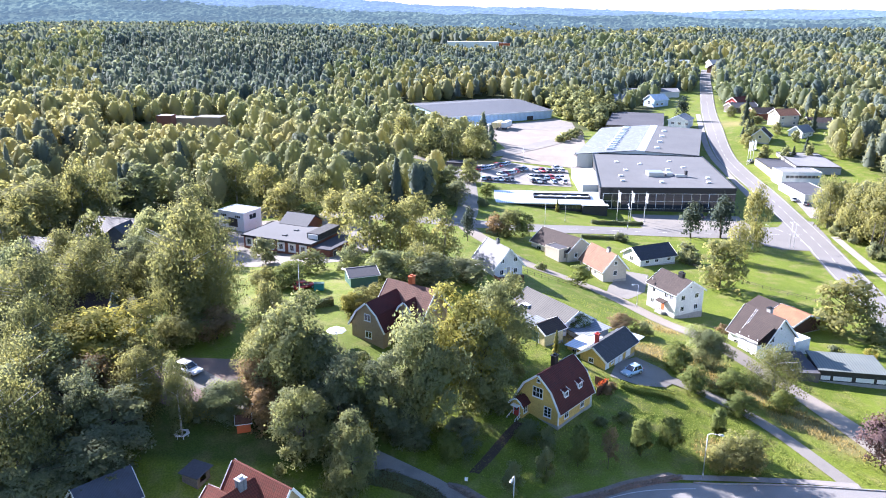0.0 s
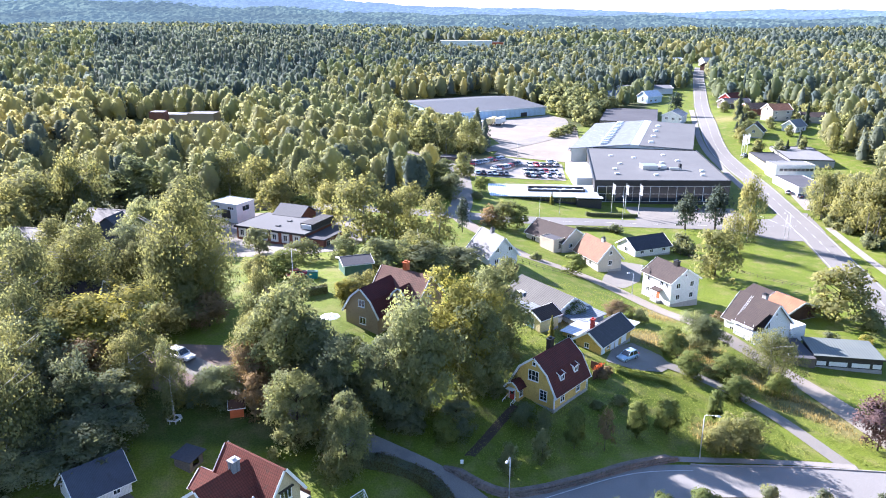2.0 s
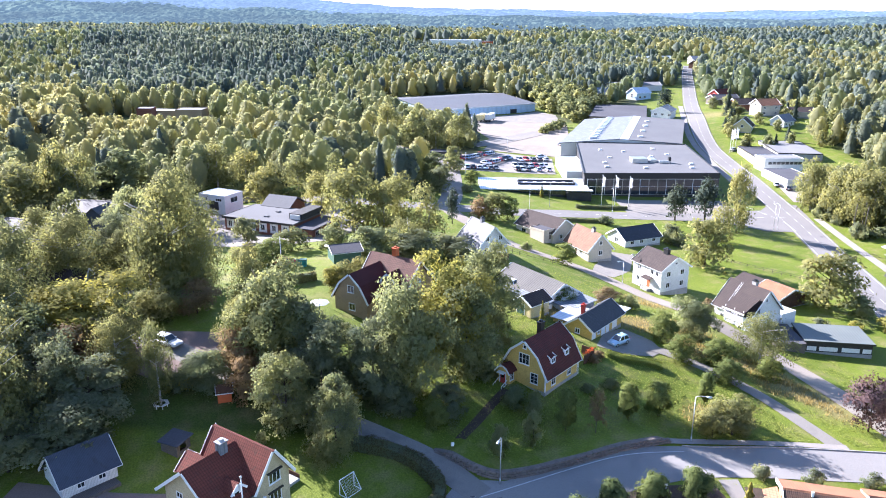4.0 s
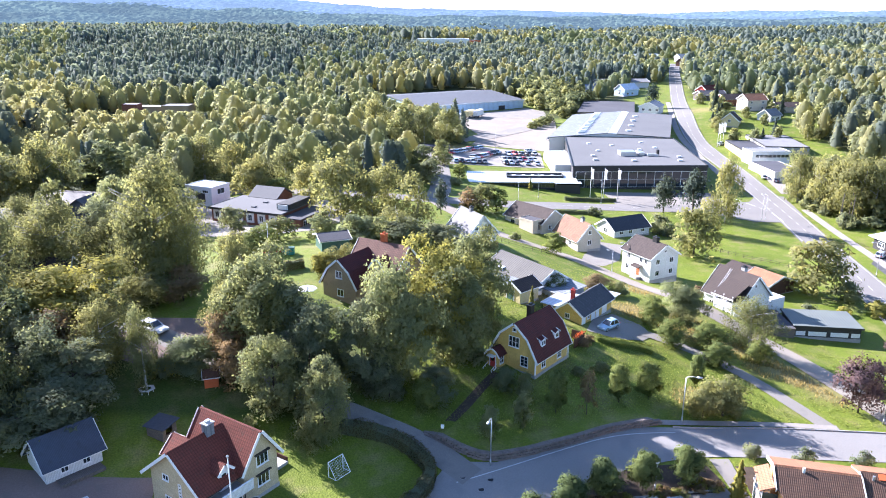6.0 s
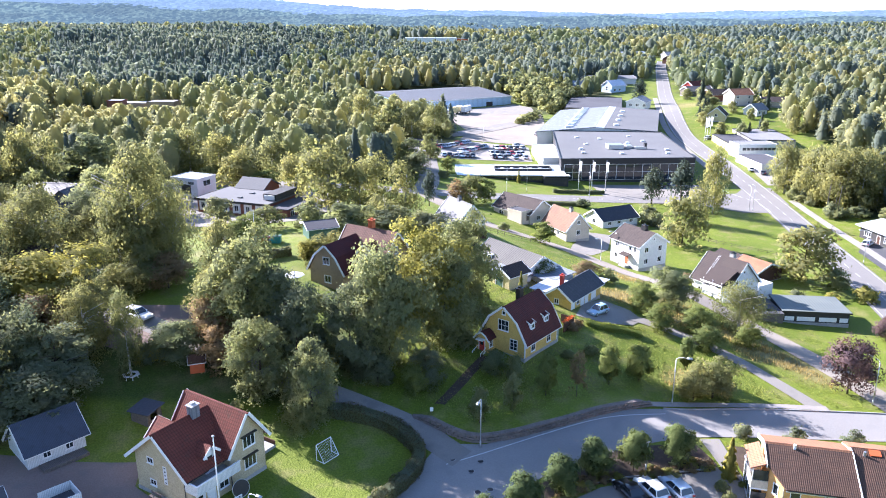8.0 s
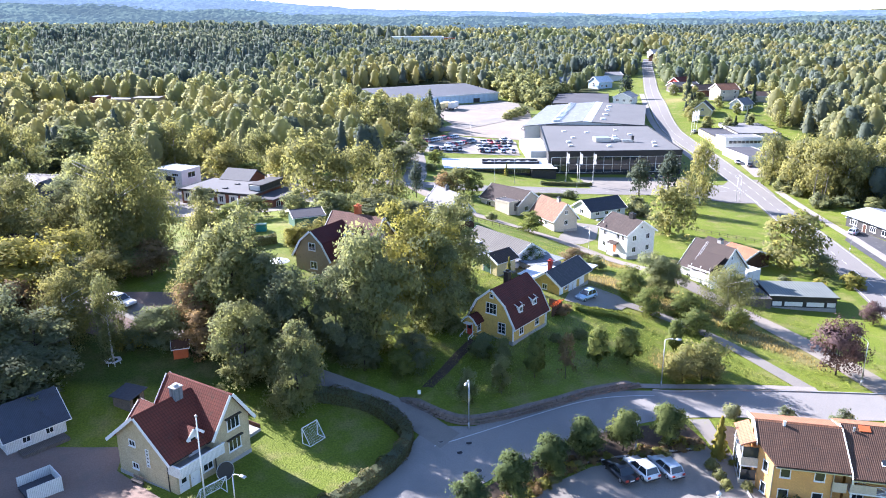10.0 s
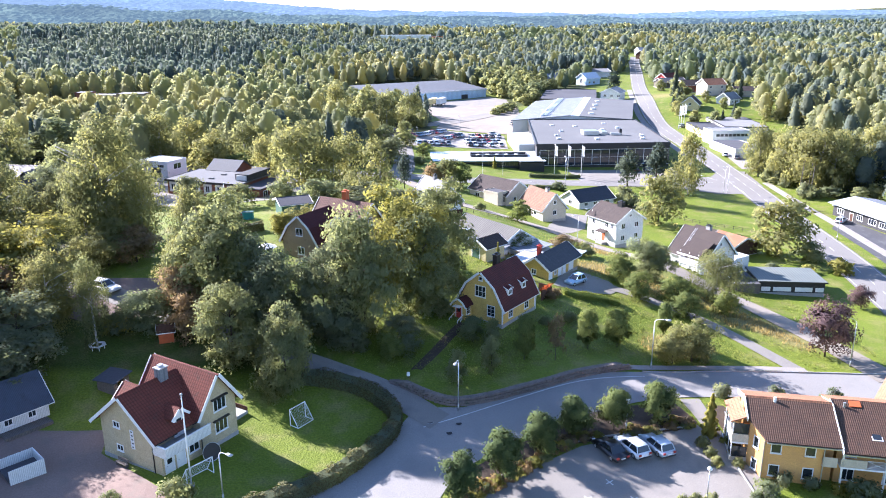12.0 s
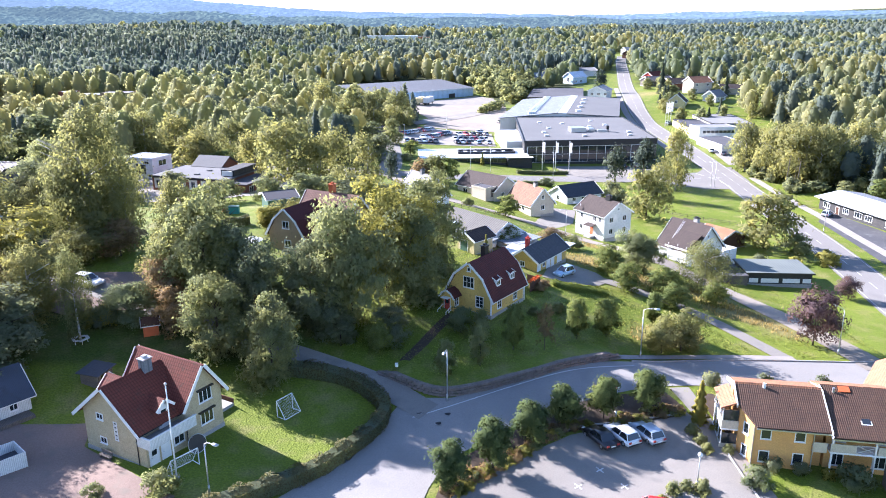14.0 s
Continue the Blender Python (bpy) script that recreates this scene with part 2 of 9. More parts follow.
def glass_material(name, tint):
    m, nodes, links, sh = nodes_of(name)
    sh.inputs["Base Color"].default_value = (*tint, 1)
    sh.inputs["Roughness"].default_value = 0.04
    sh.inputs["Specular IOR Level"].default_value = 0.8
    return m


PANE = glass_material("window_glass", (0.02, 0.026, 0.032))
RUBBER = plain("black_rubber", (0.02, 0.02, 0.02), 0.9)
PLASTIC = plain("dark_plastic", (0.03, 0.03, 0.032), 0.5)
LAMPGLASS = plain("milky_lamp_glass", (0.85, 0.85, 0.83), 0.3)

OAK = leaves("broad_leaves", (0.185, 0.218, 0.120), (0.270, 0.295, 0.165), glow=0.6)
MAPLE = leaves("yellowing_leaves", (0.216, 0.226, 0.073), (0.294, 0.289, 0.098), glow=0.6)
BIRCH = leaves("birch_leaves", (0.185, 0.205, 0.100), (0.250, 0.260, 0.130), glow=0.6)
WILLOW = leaves("grey_green_leaves", (0.170, 0.208, 0.125), (0.235, 0.270, 0.165), glow=0.6)
DARKLEAF = leaves("dark_leaves", (0.155, 0.188, 0.130), (0.225, 0.255, 0.172), glow=0.6)
PURPLE = leaves("purple_leaves", (0.075, 0.052, 0.064), (0.15, 0.105, 0.115), glow=0.3)
RUSSET = leaves("russet_leaves", (0.200, 0.152, 0.099), (0.260, 0.203, 0.131), glow=0.5)
NEEDLE = leaves("needles", (0.049, 0.070, 0.060), (0.071, 0.094, 0.077), glow=0.2)
HEDGELEAF = leaves("hedge_leaves", (0.11, 0.115, 0.07), (0.20, 0.19, 0.11))
BIRCHWOOD = leaves("birch_wood_leaves", (0.240, 0.275, 0.175), (0.285, 0.310, 0.195), tone=(0.38, 0.35, 0.19), glow=0.65)
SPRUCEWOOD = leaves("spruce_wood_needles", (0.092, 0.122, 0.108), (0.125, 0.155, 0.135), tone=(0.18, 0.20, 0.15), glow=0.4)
LIMELEAF = leaves("dark_glossy_leaves", (0.082, 0.118, 0.050), (0.135, 0.172, 0.075), glow=0.4)
GARDENLEAF = leaves("garden_leaves", (0.125, 0.165, 0.060), (0.190, 0.228, 0.085), glow=0.45)
# Far woods: haze of the air mixed into the base colours, needles bluest
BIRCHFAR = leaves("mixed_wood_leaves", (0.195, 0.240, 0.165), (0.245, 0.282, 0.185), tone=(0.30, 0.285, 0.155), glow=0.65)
SPRUCEFAR = leaves("hazed_needles", (0.115, 0.155, 0.160), (0.142, 0.182, 0.182), tone=(0.180, 0.210, 0.175), glow=0.55)
DRYGRASS = leaves("dry_grass", (0.32, 0.25, 0.10), (0.45, 0.36, 0.16))
MEADOWGRASS = leaves("meadow_grass", (0.13, 0.18, 0.042), (0.25, 0.285, 0.075), glow=0.3)
FLOWERRED = leaves("red_flowers", (0.35, 0.05, 0.03), (0.30, 0.12, 0.05))


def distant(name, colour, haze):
    """Woods on far ridges, a backdrop: the haze of miles of bright air glows as emission."""
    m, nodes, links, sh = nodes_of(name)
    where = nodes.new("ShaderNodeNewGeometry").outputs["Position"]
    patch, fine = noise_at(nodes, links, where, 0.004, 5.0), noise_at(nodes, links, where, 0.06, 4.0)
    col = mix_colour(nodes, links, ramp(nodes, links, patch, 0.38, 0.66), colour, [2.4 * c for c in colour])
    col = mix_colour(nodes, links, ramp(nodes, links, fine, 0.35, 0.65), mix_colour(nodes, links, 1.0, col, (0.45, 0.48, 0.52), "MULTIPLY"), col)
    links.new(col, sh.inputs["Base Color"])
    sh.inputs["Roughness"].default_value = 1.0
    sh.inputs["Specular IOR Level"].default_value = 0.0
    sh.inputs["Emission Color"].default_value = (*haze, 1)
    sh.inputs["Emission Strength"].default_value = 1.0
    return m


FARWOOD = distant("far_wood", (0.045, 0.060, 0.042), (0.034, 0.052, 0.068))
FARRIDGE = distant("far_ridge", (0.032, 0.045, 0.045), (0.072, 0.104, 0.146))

# ---- the lie of the land ----
# knolls and hollows that the ground runs through: x, y, height
KNOLLS = np.array([
    (36.5, 86.7, 2.4), (8.9, 76.2, 3.1), (-7.7, 75.4, 3.5), (16.6, 92.8, 6.7), (31.2, 109.2, 6.0), (101.9, 207.3, -2.4),
    (53.8, 237.5, -0.9), (65.5, 120.3, -0.7), (61.6, 92.7, 0.4), (53.5, 88.7, 1.1), (54.7, 130.3, 1.9), (-34.6, 88.4, 7.9),
    (-37.2, 100.4, 10.5), (90.4, 144.2, -1.7), (133, 327, 0.9), (33, 390, 2.2), (18, 290, 3.0), (35, 73, 2.3),
    (30, 68.5, 1.7), (-21, 65, 4.3), (40, 64, 1.0), (164, 372, 9.0), (65, 444, 0.3),
    (-13, 109, 11.5), (-17, 132, 12.8), (-24, 163, 10.6), (-37, 158, 10.6), (26, 161, 4.2), (-70, 130, 12.0), (-80, 300, 10.5), (-112, 345, 11.3), (-29, 70.5, 4.2),
    (30, 50, 0.2), (49.5, 147.6, 0.3), (39, 170.7, 0.2), (51, 183.7, -0.4), (150, 440, 4.5),
])
SPAN = np.sqrt(((KNOLLS[:, None, :2] - KNOLLS[None, :, :2]) ** 2).sum(-1) + 30.0)
LIFT = np.linalg.solve(SPAN + 0.6 * np.eye(len(KNOLLS)), KNOLLS[:, 2] - 3.0)


WALL = [(1.0, 82.4), (2.7, 81.3), (6.0, 79.0), (8.8, 78.0), (12.8, 78.6), (16.3, 79.7), (20.0, 81.0), (23.9, 82.8), (28.0, 84.5), (32.3, 86.4)]


def beside(x, y, line):
    """Distance from a line of points, to its left positive, and how far along it that is."""
    best, side, far, run = np.full(np.shape(x), 1e9), np.ones(np.shape(x)), np.zeros(np.shape(x)), 0.0
    for (ax, ay), (bx, by) in zip(line, line[1:]):
        ux, uy = bx - ax, by - ay
        long = math.hypot(ux, uy)
        k = np.clip(((x - ax) * ux + (y - ay) * uy) / long ** 2, 0, 1)
        d = np.hypot(x - ax - k * ux, y - ay - k * uy)
        near = d < best
        best = np.where(near, d, best)
        side = np.where(near, np.sign(ux * (y - ay) - uy * (x - ax) + 1e-9), side)
        far = np.where(near, run + k * long, far)
        run += long
    return best * side, far, run


def ground(x, y):
    """Height of the bare ground, for numbers or arrays."""
    x, y = np.asarray(x, float), np.asarray(y, float)
    near = 3.0 + sum(w * np.sqrt((x - k[0]) ** 2 + (y - k[1]) ** 2 + 30.0) for w, k in zip(LIFT, KNOLLS))
    s, along, whole = beside(x, y, WALL)
    near = near + 0.9 * np.clip((s - 1.0) / 1.0, 0, 1) * np.clip((8.0 - s) / 7.0, 0, 1) * np.clip(np.minimum(along, whole - along) / 3.0, 0, 1)
    d = np.hypot(x, y)
    far = 3.0 + 7.0 * np.sin(x / 210.0 + 0.8) * np.sin(y / 260.0) + 0.018 * np.maximum(0, d - 500.0)
    left = np.clip((-x / np.maximum(d, 1.0) + 0.05) * 2.2, 0, 1)
    far = far + left * 9.0 * np.clip((d - 450.0) / 350.0, 0, 1) * np.clip((1500.0 - d) / 700.0, 0, 1)
    far = far + 13.0 * np.exp(-0.5 * (((x + 210.0) / 150.0) ** 2 + ((y - 820.0) / 170.0) ** 2)) + 14.0 * np.exp(-0.5 * (((x - 90.0) / 190.0) ** 2 + ((y - 1050.0) / 150.0) ** 2))
    s = np.clip((d - 380.0) / 220.0, 0, 1)
    s = s * s * (3 - 2 * s)
    h = np.clip(near, -6, 16) * (1 - s) + far * s
    ridge = np.clip((d - 1900.0) / 1700.0, 0, 1)
    ridge = ridge * ridge * (3 - 2 * ridge)
    return h + ridge * (-2.0 + 102.0 * left + 14.0 * np.sin(x / 330.0 + 1.0) * np.sin(x / 710.0))


def gz(x, y):
    return float(ground(x, y))


def link_mesh(name, verts, faces, material, parent=None, smooth=False):
    me = bpy.data.meshes.new(name)
    me.from_pydata([tuple(v) for v in verts], [], faces)
    me.materials.append(material)
    if smooth:
        me.polygons.foreach_set("use_smooth", [True] * len(me.polygons))
    me.update()
    ob = new(name, me)
    ob.parent = parent
    return ob


def glide(points, step):
    """Points at even steps along a smooth line through the given ones."""
    p = [Vector(q) for q in points]
    p = [2 * p[0] - p[1]] + p + [2 * p[-1] - p[-2]]
    out = []
    for a, b, c, d in zip(p, p[1:], p[2:], p[3:]):
        n = max(1, round((c - b).length / step))
        for i in range(n):
            k = i / n
            out.append(0.5 * (2 * b + (c - a) * k + (2 * a - 5 * b + 4 * c - d) * k * k + (3 * b - a - 3 * c + d) * k ** 3))
    return out + [p[-2]]


MAIN = [(66, 40), (76, 68), (86, 100), (91.5, 120), (98, 148), (104.5, 180), (110.5, 210), (115, 240), (119.5, 273), (122.8, 305), (131.5, 357), (155, 440), (188, 545), (219, 640), (250, 730)]
CROSS = [(-75, 182), (-50, 196), (-25, 202), (3, 206), (14.5, 209), (28, 211.5), (45.5, 216.5), (63, 218.7), (88.5, 219.5), (112, 220)]
SIDE = [(6, 206), (8.5, 197), (13, 187), (21, 171), (34, 161.5), (42, 150.0), (46.5, 140), (51.5, 131.5), (55.5, 124.5), (59.6, 118), (62.2, 112), (63.9, 106), (65.6, 99), (66.9, 92), (68, 85)]
STREET = [(-13, 46), (-4, 59), (0.5, 66.5), (5.5, 72), (11, 74.2), (18, 76.9), (26, 80), (34, 82), (42, 82.9), (50, 83.2), (60, 83.4), (70, 84), (83, 88)]
LANE = [(6.5, 75), (1.2, 80.1), (-5, 83.8), (-14, 88.2), (-24, 93), (-33, 98), (-42, 103), (-60, 108)]
DRIVE = [(29, 111), (34, 111.3), (38.8, 110.2), (44.9, 106.6), (48.6, 103.0), (51.2, 99), (53.4, 94), (55.8, 87.5)]
LOT_ROAD = [(-60, 318), (-30, 312), (-8, 304), (2, 290), (8, 275), (9, 255), (8, 225), (6, 210)]
ROADS = [(MAIN, 8.5), (CROSS, 8.5), (SIDE, 5.0), (STREET, 7.0), (LANE, 3.6), (DRIVE, 3.0), (LOT_ROAD, 6.5)]

# the sheet of ground: fine where the camera is near, coarse far off
def spaced(a, b, step, lo, hi, grow):
    mid = list(np.arange(a, b, step))
    out, s = [b], step
    while out[-1] < hi:
        s *= grow
        out.append(out[-1] + s)
    head, s = [a], step
    while head[-1] > lo:
        s *= grow
        head.append(head[-1] - s)
    return np.array(head[:0:-1] + mid + out)


gx = spaced(-70, 110, 1.7, -4600, 4600, 1.09)
gy = spaced(44, 175, 1.7, -900, 4700, 1.03)
GX, GY = np.meshgrid(gx, gy)
GZ = ground(GX, GY)


def wooded(x, y):
    """Where trees stand close: 0 to 1."""
    x, y = np.asarray(x, float), np.asarray(y, float)
    main_x = np.interp(y, [p[1] for p in MAIN], [p[0] for p in MAIN])
    left = (y > 190) & (x < -62) | (y > 214) & (x < 0) & (y < 300) | (y >= 312) & (y < 398) & (x < 22) | (y > 300) & (x < -12) & (y < 420) | (y >= 398) & (x < -36)
    back = (y > 452) & (x < main_x - 62) | (y > 530) & (x < main_x - 9)
    strip = (x > 72) & (x < main_x - 32) & (y > 400) & (y < 515)
    right = (x > main_x + 9) & (y > 455) | (x > 205) & (y > 300) | (x > 172) & (y > 205) & (y <= 335) | (x > 128) & (y > 196) & (y < 246) | (x > 138) & (y > 130) & (y < 230)
    hills = np.hypot(x, y) > 760
    edge = (y < 190) & (x < -48) & (y > 60)
    clear = ((x > -133) & (x < -97) & (y > 332) & (y < 356)) | ((x > -262) & (x < -205) & (y > 340) & (y < 420)) | ((np.abs(x - main_x) < 40) & (y > 690) & (y < 800)) | ((np.abs(x - 30) < 45) & (np.abs(y - 900) < 55))
    return ((left | back | strip | right | hills | edge) & ~clear).astype(float)


DRY = ((56, 105, 3.6, 3.4), (59.5, 102.5, 3.2, 3.2), (61.2, 98.8, 2.4, 3.4), (51, 111.5, 6, 3.0), (46, 114.5, 4.5, 2.6), (38, 121, 7, 3.0), (45.5, 122.5, 4.6, 3.0), (44.6, 137, 3.5, 4), (22, 122, 5, 4), (41, 93, 4, 2.5), (84, 330, 14, 30), (150, 395, 12, 8), (110, 470, 10, 30), (15, 305, 6, 8))


def dryness(x, y):
    """Where the grass is tall and bleached: 0 to 1."""
    out = 0 * x
    for cx, cy, rx, ry in DRY:
        out = np.maximum(out, np.clip(1.6 - np.hypot((x - cx) / rx, (y - cy) / ry), 0, 1))
    return out


def ground_sheet():
    h, w = GX.shape
    idx = np.arange(h * w).reshape(h, w)
    faces = np.stack([idx[:-1, :-1], idx[:-1, 1:], idx[1:, 1:], idx[1:, :-1]], -1).reshape(-1, 4)
    me = bpy.data.meshes.new("ground")
    me.from_pydata(np.stack([GX, GY, GZ], -1).reshape(-1, 3).tolist(), [], faces.tolist())
    me.polygons.foreach_set("use_smooth", [True] * len(me.polygons))
    wild_shade = wooded(GX, GY)
    # shade under the lane's trees, darkened into the ground through the same mask
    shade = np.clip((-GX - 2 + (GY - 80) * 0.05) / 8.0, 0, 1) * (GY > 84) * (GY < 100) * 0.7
    wild_shade = np.maximum(wild_shade, shade)
    dry = dryness(GX, GY)
    for key, value in (("wild_shade", wild_shade), ("dry", dry)):
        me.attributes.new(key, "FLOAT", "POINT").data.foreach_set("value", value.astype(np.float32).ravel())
    me.materials.append(GROUND)
    me.update()
    tagged(new("ground", me), "grassy rolling ground with lawns, meadow and forest floor", "ground", kind="structure")


ground_sheet()


def strip(name, line, width, material, label, category="road", up=0.06, offset=0.0, step=1.4, parent=None, kind="structure", dash=None, far=True):
    """A band of paving or paint that follows the lie of the land along a line."""
    pts = glide(line, step)
    across = max(2, round(width / 1.4) + 1)
    verts, faces, run = [], [], 0.0
    for i, p in enumerate(pts):
        t = (pts[min(i + 1, len(pts) - 1)] - pts[max(i - 1, 0)]).normalized()
        n = Vector((-t.y, t.x))
        for j in range(across):
            q = p + n * (offset + width * (j / (across - 1) - 0.5))
            lift = up + (0.0006 * max(0, q.y - 190) if far else 0)
            verts.append((q.x, q.y, gz(q.x, q.y) + lift))
    for i in range(len(pts) - 1):
        run += (pts[i + 1] - pts[i]).length
        if dash and run % (dash[0] + dash[1]) > dash[0]:
            continue
        for j in range(across - 1):
            a = i * across + j
            faces.append((a, a + across, a + across + 1, a + 1))
    faces = [f[::-1] for f in faces]
    ob = link_mesh(name, verts, faces, material, parent, True)
    return tagged(ob, label, category if parent is None else "", kind=kind if parent is None else "")


def area(name, corners, material, label, category="ground", up=0.045, cell=2.0, kind="structure"):
    """A flat-edged patch of paving laid over the land."""
    bm = bmesh.new()
    bm.faces.new([bm.verts.new((x, y, 0)) for x, y in corners])
    xs, ys = [c[0] for c in corners], [c[1] for c in corners]
    for lo, hi, n in ((min(xs), max(xs), (1, 0, 0)), (min(ys), max(ys), (0, 1, 0))):
        k = lo + cell
        while k < hi:
            bmesh.ops.bisect_plane(bm, geom=bm.verts[:] + bm.edges[:] + bm.faces[:], plane_co=(k, k, 0), plane_no=n)
            k += cell
    for v in bm.verts:
        v.co.z = gz(v.co.x, v.co.y) + up + 0.0006 * max(0, v.co.y - 190)
    bmesh.ops.recalc_face_normals(bm, faces=bm.faces)
    if sum(f.normal.z for f in bm.faces) < 0:
        bmesh.ops.reverse_faces(bm, faces=bm.faces)
    me = bpy.data.meshes.new(name)
    bm.to_mesh(me)
    bm.free()
    me.materials.append(material)
    return tagged(new(name, me), label, category, kind=kind)


area("car_park", [(8.5, 62.8), (15, 66.8), (21.5, 70.2), (26, 71.2), (35.4, 72.6), (36.9, 68), (36.9, 55), (33, 44), (4, 44), (6, 58)], ASPHALT, "worn asphalt car park with painted bay crosses", "car park", 0.05)
area("junction", [(-14, 50), (-9.5, 59.6), (-5.6, 64.0), (-1.1, 69.7), (1.9, 74.3), (4, 77.6), (9.4, 77.4), (16, 78.4), (16.5, 72.6), (12.6, 70.2), (7.6, 66.6), (5.4, 62.3), (1, 50)], ROADWAY, "wide grey asphalt junction with manholes", "road", 0.055)
area("planting_bed", [(5.6, 60), (7.8, 66.0), (12.8, 69.6), (17.2, 72.2), (21.2, 75.0), (28, 76.8), (34.6, 77.2), (35.6, 73), (34.4, 71.9), (26, 71.5), (21.2, 70.6), (14.6, 67.2), (8.2, 63.0), (6.5, 58)], SOIL, "planting bed of dark soil between street and car park", "bed", 0.07)
area("planting_bed", [(38.3, 77), (38.0, 72), (38.6, 66), (39.2, 64.2), (41.3, 72), (40.5, 77)], SOIL, "narrow planting bed beside the apartment block", "bed", 0.06)
area("walkway", [(35.6, 78.2), (35.8, 73.5), (36.6, 66), (36.4, 55), (39, 55), (38.6, 64), (37.6, 72), (38.2, 78.6)], ASPHALT, "asphalt walkway beside the apartment block", "path", 0.075)
area("gravel_yard", [(-46, 74), (-36, 73.6), (-29, 74), (-28.5, 70), (-21.5, 63.5), (-17.5, 60.5), (-20, 48), (-50, 48)], GRAVEL, "reddish gravel yard beside the brick house", "yard", 0.05)
area("parking_yard", [(-46, 97), (-41, 105), (-31, 104.5), (-27, 99), (-29, 95), (-38, 93.5)], GRAVEL, "gravel parking place among trees", "yard", 0.055)
area("driveway", [(27, 108.2), (31.5, 106.8), (36, 107.8), (38.5, 110.5), (37.5, 114), (33.5, 117.2), (29.5, 114)], ASPHALT, "grey gravel driveway by the yellow garage", "driveway", 0.075)
area("forecourt", [(101, 126), (105.5, 148), (108.8, 166), (117.5, 176.5), (118.5, 156), (118, 126)], DARKTAR, "dark asphalt forecourt beside the main road", "yard", 0.05)
area("factory_yard", [(24, 312), (30, 336), (24, 372), (30, 408), (70, 412), (74, 395), (66, 342), (57, 300), (53, 305)], SAND, "pale gravel yard behind the factory", "yard", 0.05, 5.0)
area("warehouse_yard", [(0, 388), (26, 392), (34, 404), (72, 404), (74, 430), (66, 446), (4, 398)], ASPHALT, "asphalt loading yard beside the blue warehouse", "yard", 0.12, 5.0)
area("yard_track", [(22, 318), (34, 330), (66, 372), (74, 400), (68, 404), (56, 374), (30, 342), (20, 326)], ASPHALT, "asphalt track across the gravel yard", "road", 0.16, 5.0)
area("factory_car_park", [(10, 268), (48, 272), (51, 300), (27, 309), (11, 296)], PAVING, "paved factory car park full of cars", "car park", 0.05, 4.0)
area("showroom_forecourt", [(62, 223), (62, 240), (98, 240), (98, 223.5)], ASPHALT, "asphalt forecourt below the glazed front", "yard", 0.05)
area("shop_yard", [(121, 238), (126, 262), (134, 268), (150, 268), (150, 250), (130, 236)], PAVING, "paved yard beside the shops", "yard", 0.05, 3.0)
area("crossroads", [(98, 205), (88, 214), (86, 226), (106, 228), (112, 236), (120, 234), (116, 214), (112, 204)], BLEACHED, "worn asphalt crossroads with white markings", "road", 0.07)
area("school_yard", [(-60, 183), (-52, 162), (-46, 148), (-40, 147), (-28, 148), (-20, 152), (-14, 168), (-16, 186), (-30, 196)], ASPHALT, "grey asphalt school yard", "yard", 0.05)
area("side_yard", [(37, 158), (42, 157.5), (48, 166), (52, 178), (46, 180), (40, 168)], ASPHALT, "asphalt yard between the white houses", "yard", 0.05)
strip("main_road", MAIN, 8.5, BLEACHED, "worn grey asphalt main road with white lines", up=0.08)
strip("cross_road", CROSS, 8.5, BLEACHED, "grey asphalt road in front of the factory", up=0.06)
strip("side_road", SIDE, 5.0, SAND, "pale worn residential road between the houses", up=0.10)
strip("street", STREET, 7.0, ROADWAY, "grey asphalt street curving round the garden wall", up=0.06)
strip("lane", LANE, 3.4, ASPHALT, "narrow asphalt lane under the trees", up=0.10)
strip("drive", DRIVE, 2.6, ASPHALT, "narrow gravel drive across the lawn", up=0.11)
strip("lot_road", LOT_ROAD, 6.5, ASPHALT, "asphalt access road to the factory car park", up=0.05)
strip("footpath", [(11.2, 93.2), (8.6, 89.8), (5.6, 85.4), (2.9, 81.7)], 1.3, SOIL, "dark slab garden path to the porch", "path", up=0.05)
strip("pavement", [(31.5, 86.1), (38, 87.2), (48, 87.6), (57, 87.6)], 1.1, PAVING, "grey asphalt pavement along the street", "pavement", up=0.16)
strip("cycle_path", [(104, 118), (109, 150), (112, 168), (115, 190), (119, 218)], 2.4, PAVING, "paved cycle path beside the main road", "path", up=0.06)
strip("pavement", [(111.5, 262), (115, 290), (117.2, 306), (125.6, 358), (148.6, 440)], 2.6, PAVING, "paved footway beside the main road", "pavement", up=0.07)
def kerb(line, offset, label, height=0.14, width=0.14):
    """A raised kerb of concrete beside a road."""
    pts = glide(line, 1.0)
    bm, rows = bmesh.new(), []
    for i, p in enumerate(pts):
        t = (pts[min(i + 1, len(pts) - 1)] - pts[max(i - 1, 0)]).normalized()
        n = Vector((-t.y, t.x))
        a, b = p + n * offset, p + n * (offset + width)
        z = max(gz(a.x, a.y), gz(b.x, b.y)) + 0.06
        rows.append([bm.verts.new((q.x, q.y, h)) for q, h in ((a, z - 0.4), (a, z + height), (b, z + height), (b, z - 0.4))])
    for a, b in zip(rows, rows[1:]):
        for j in range(3):
            bm.faces.new((a[j], b[j], b[j + 1], a[j + 1]))
    bm.faces.new(rows[0]), bm.faces.new(rows[-1][::-1])
    bmesh.ops.recalc_face_normals(bm, faces=bm.faces)
    me = bpy.data.meshes.new("kerb")
    bm.to_mesh(me)
    bm.free()
    me.materials.append(CONCRETE)
    tagged(new("kerb", me), label, "kerb", kind="structure")


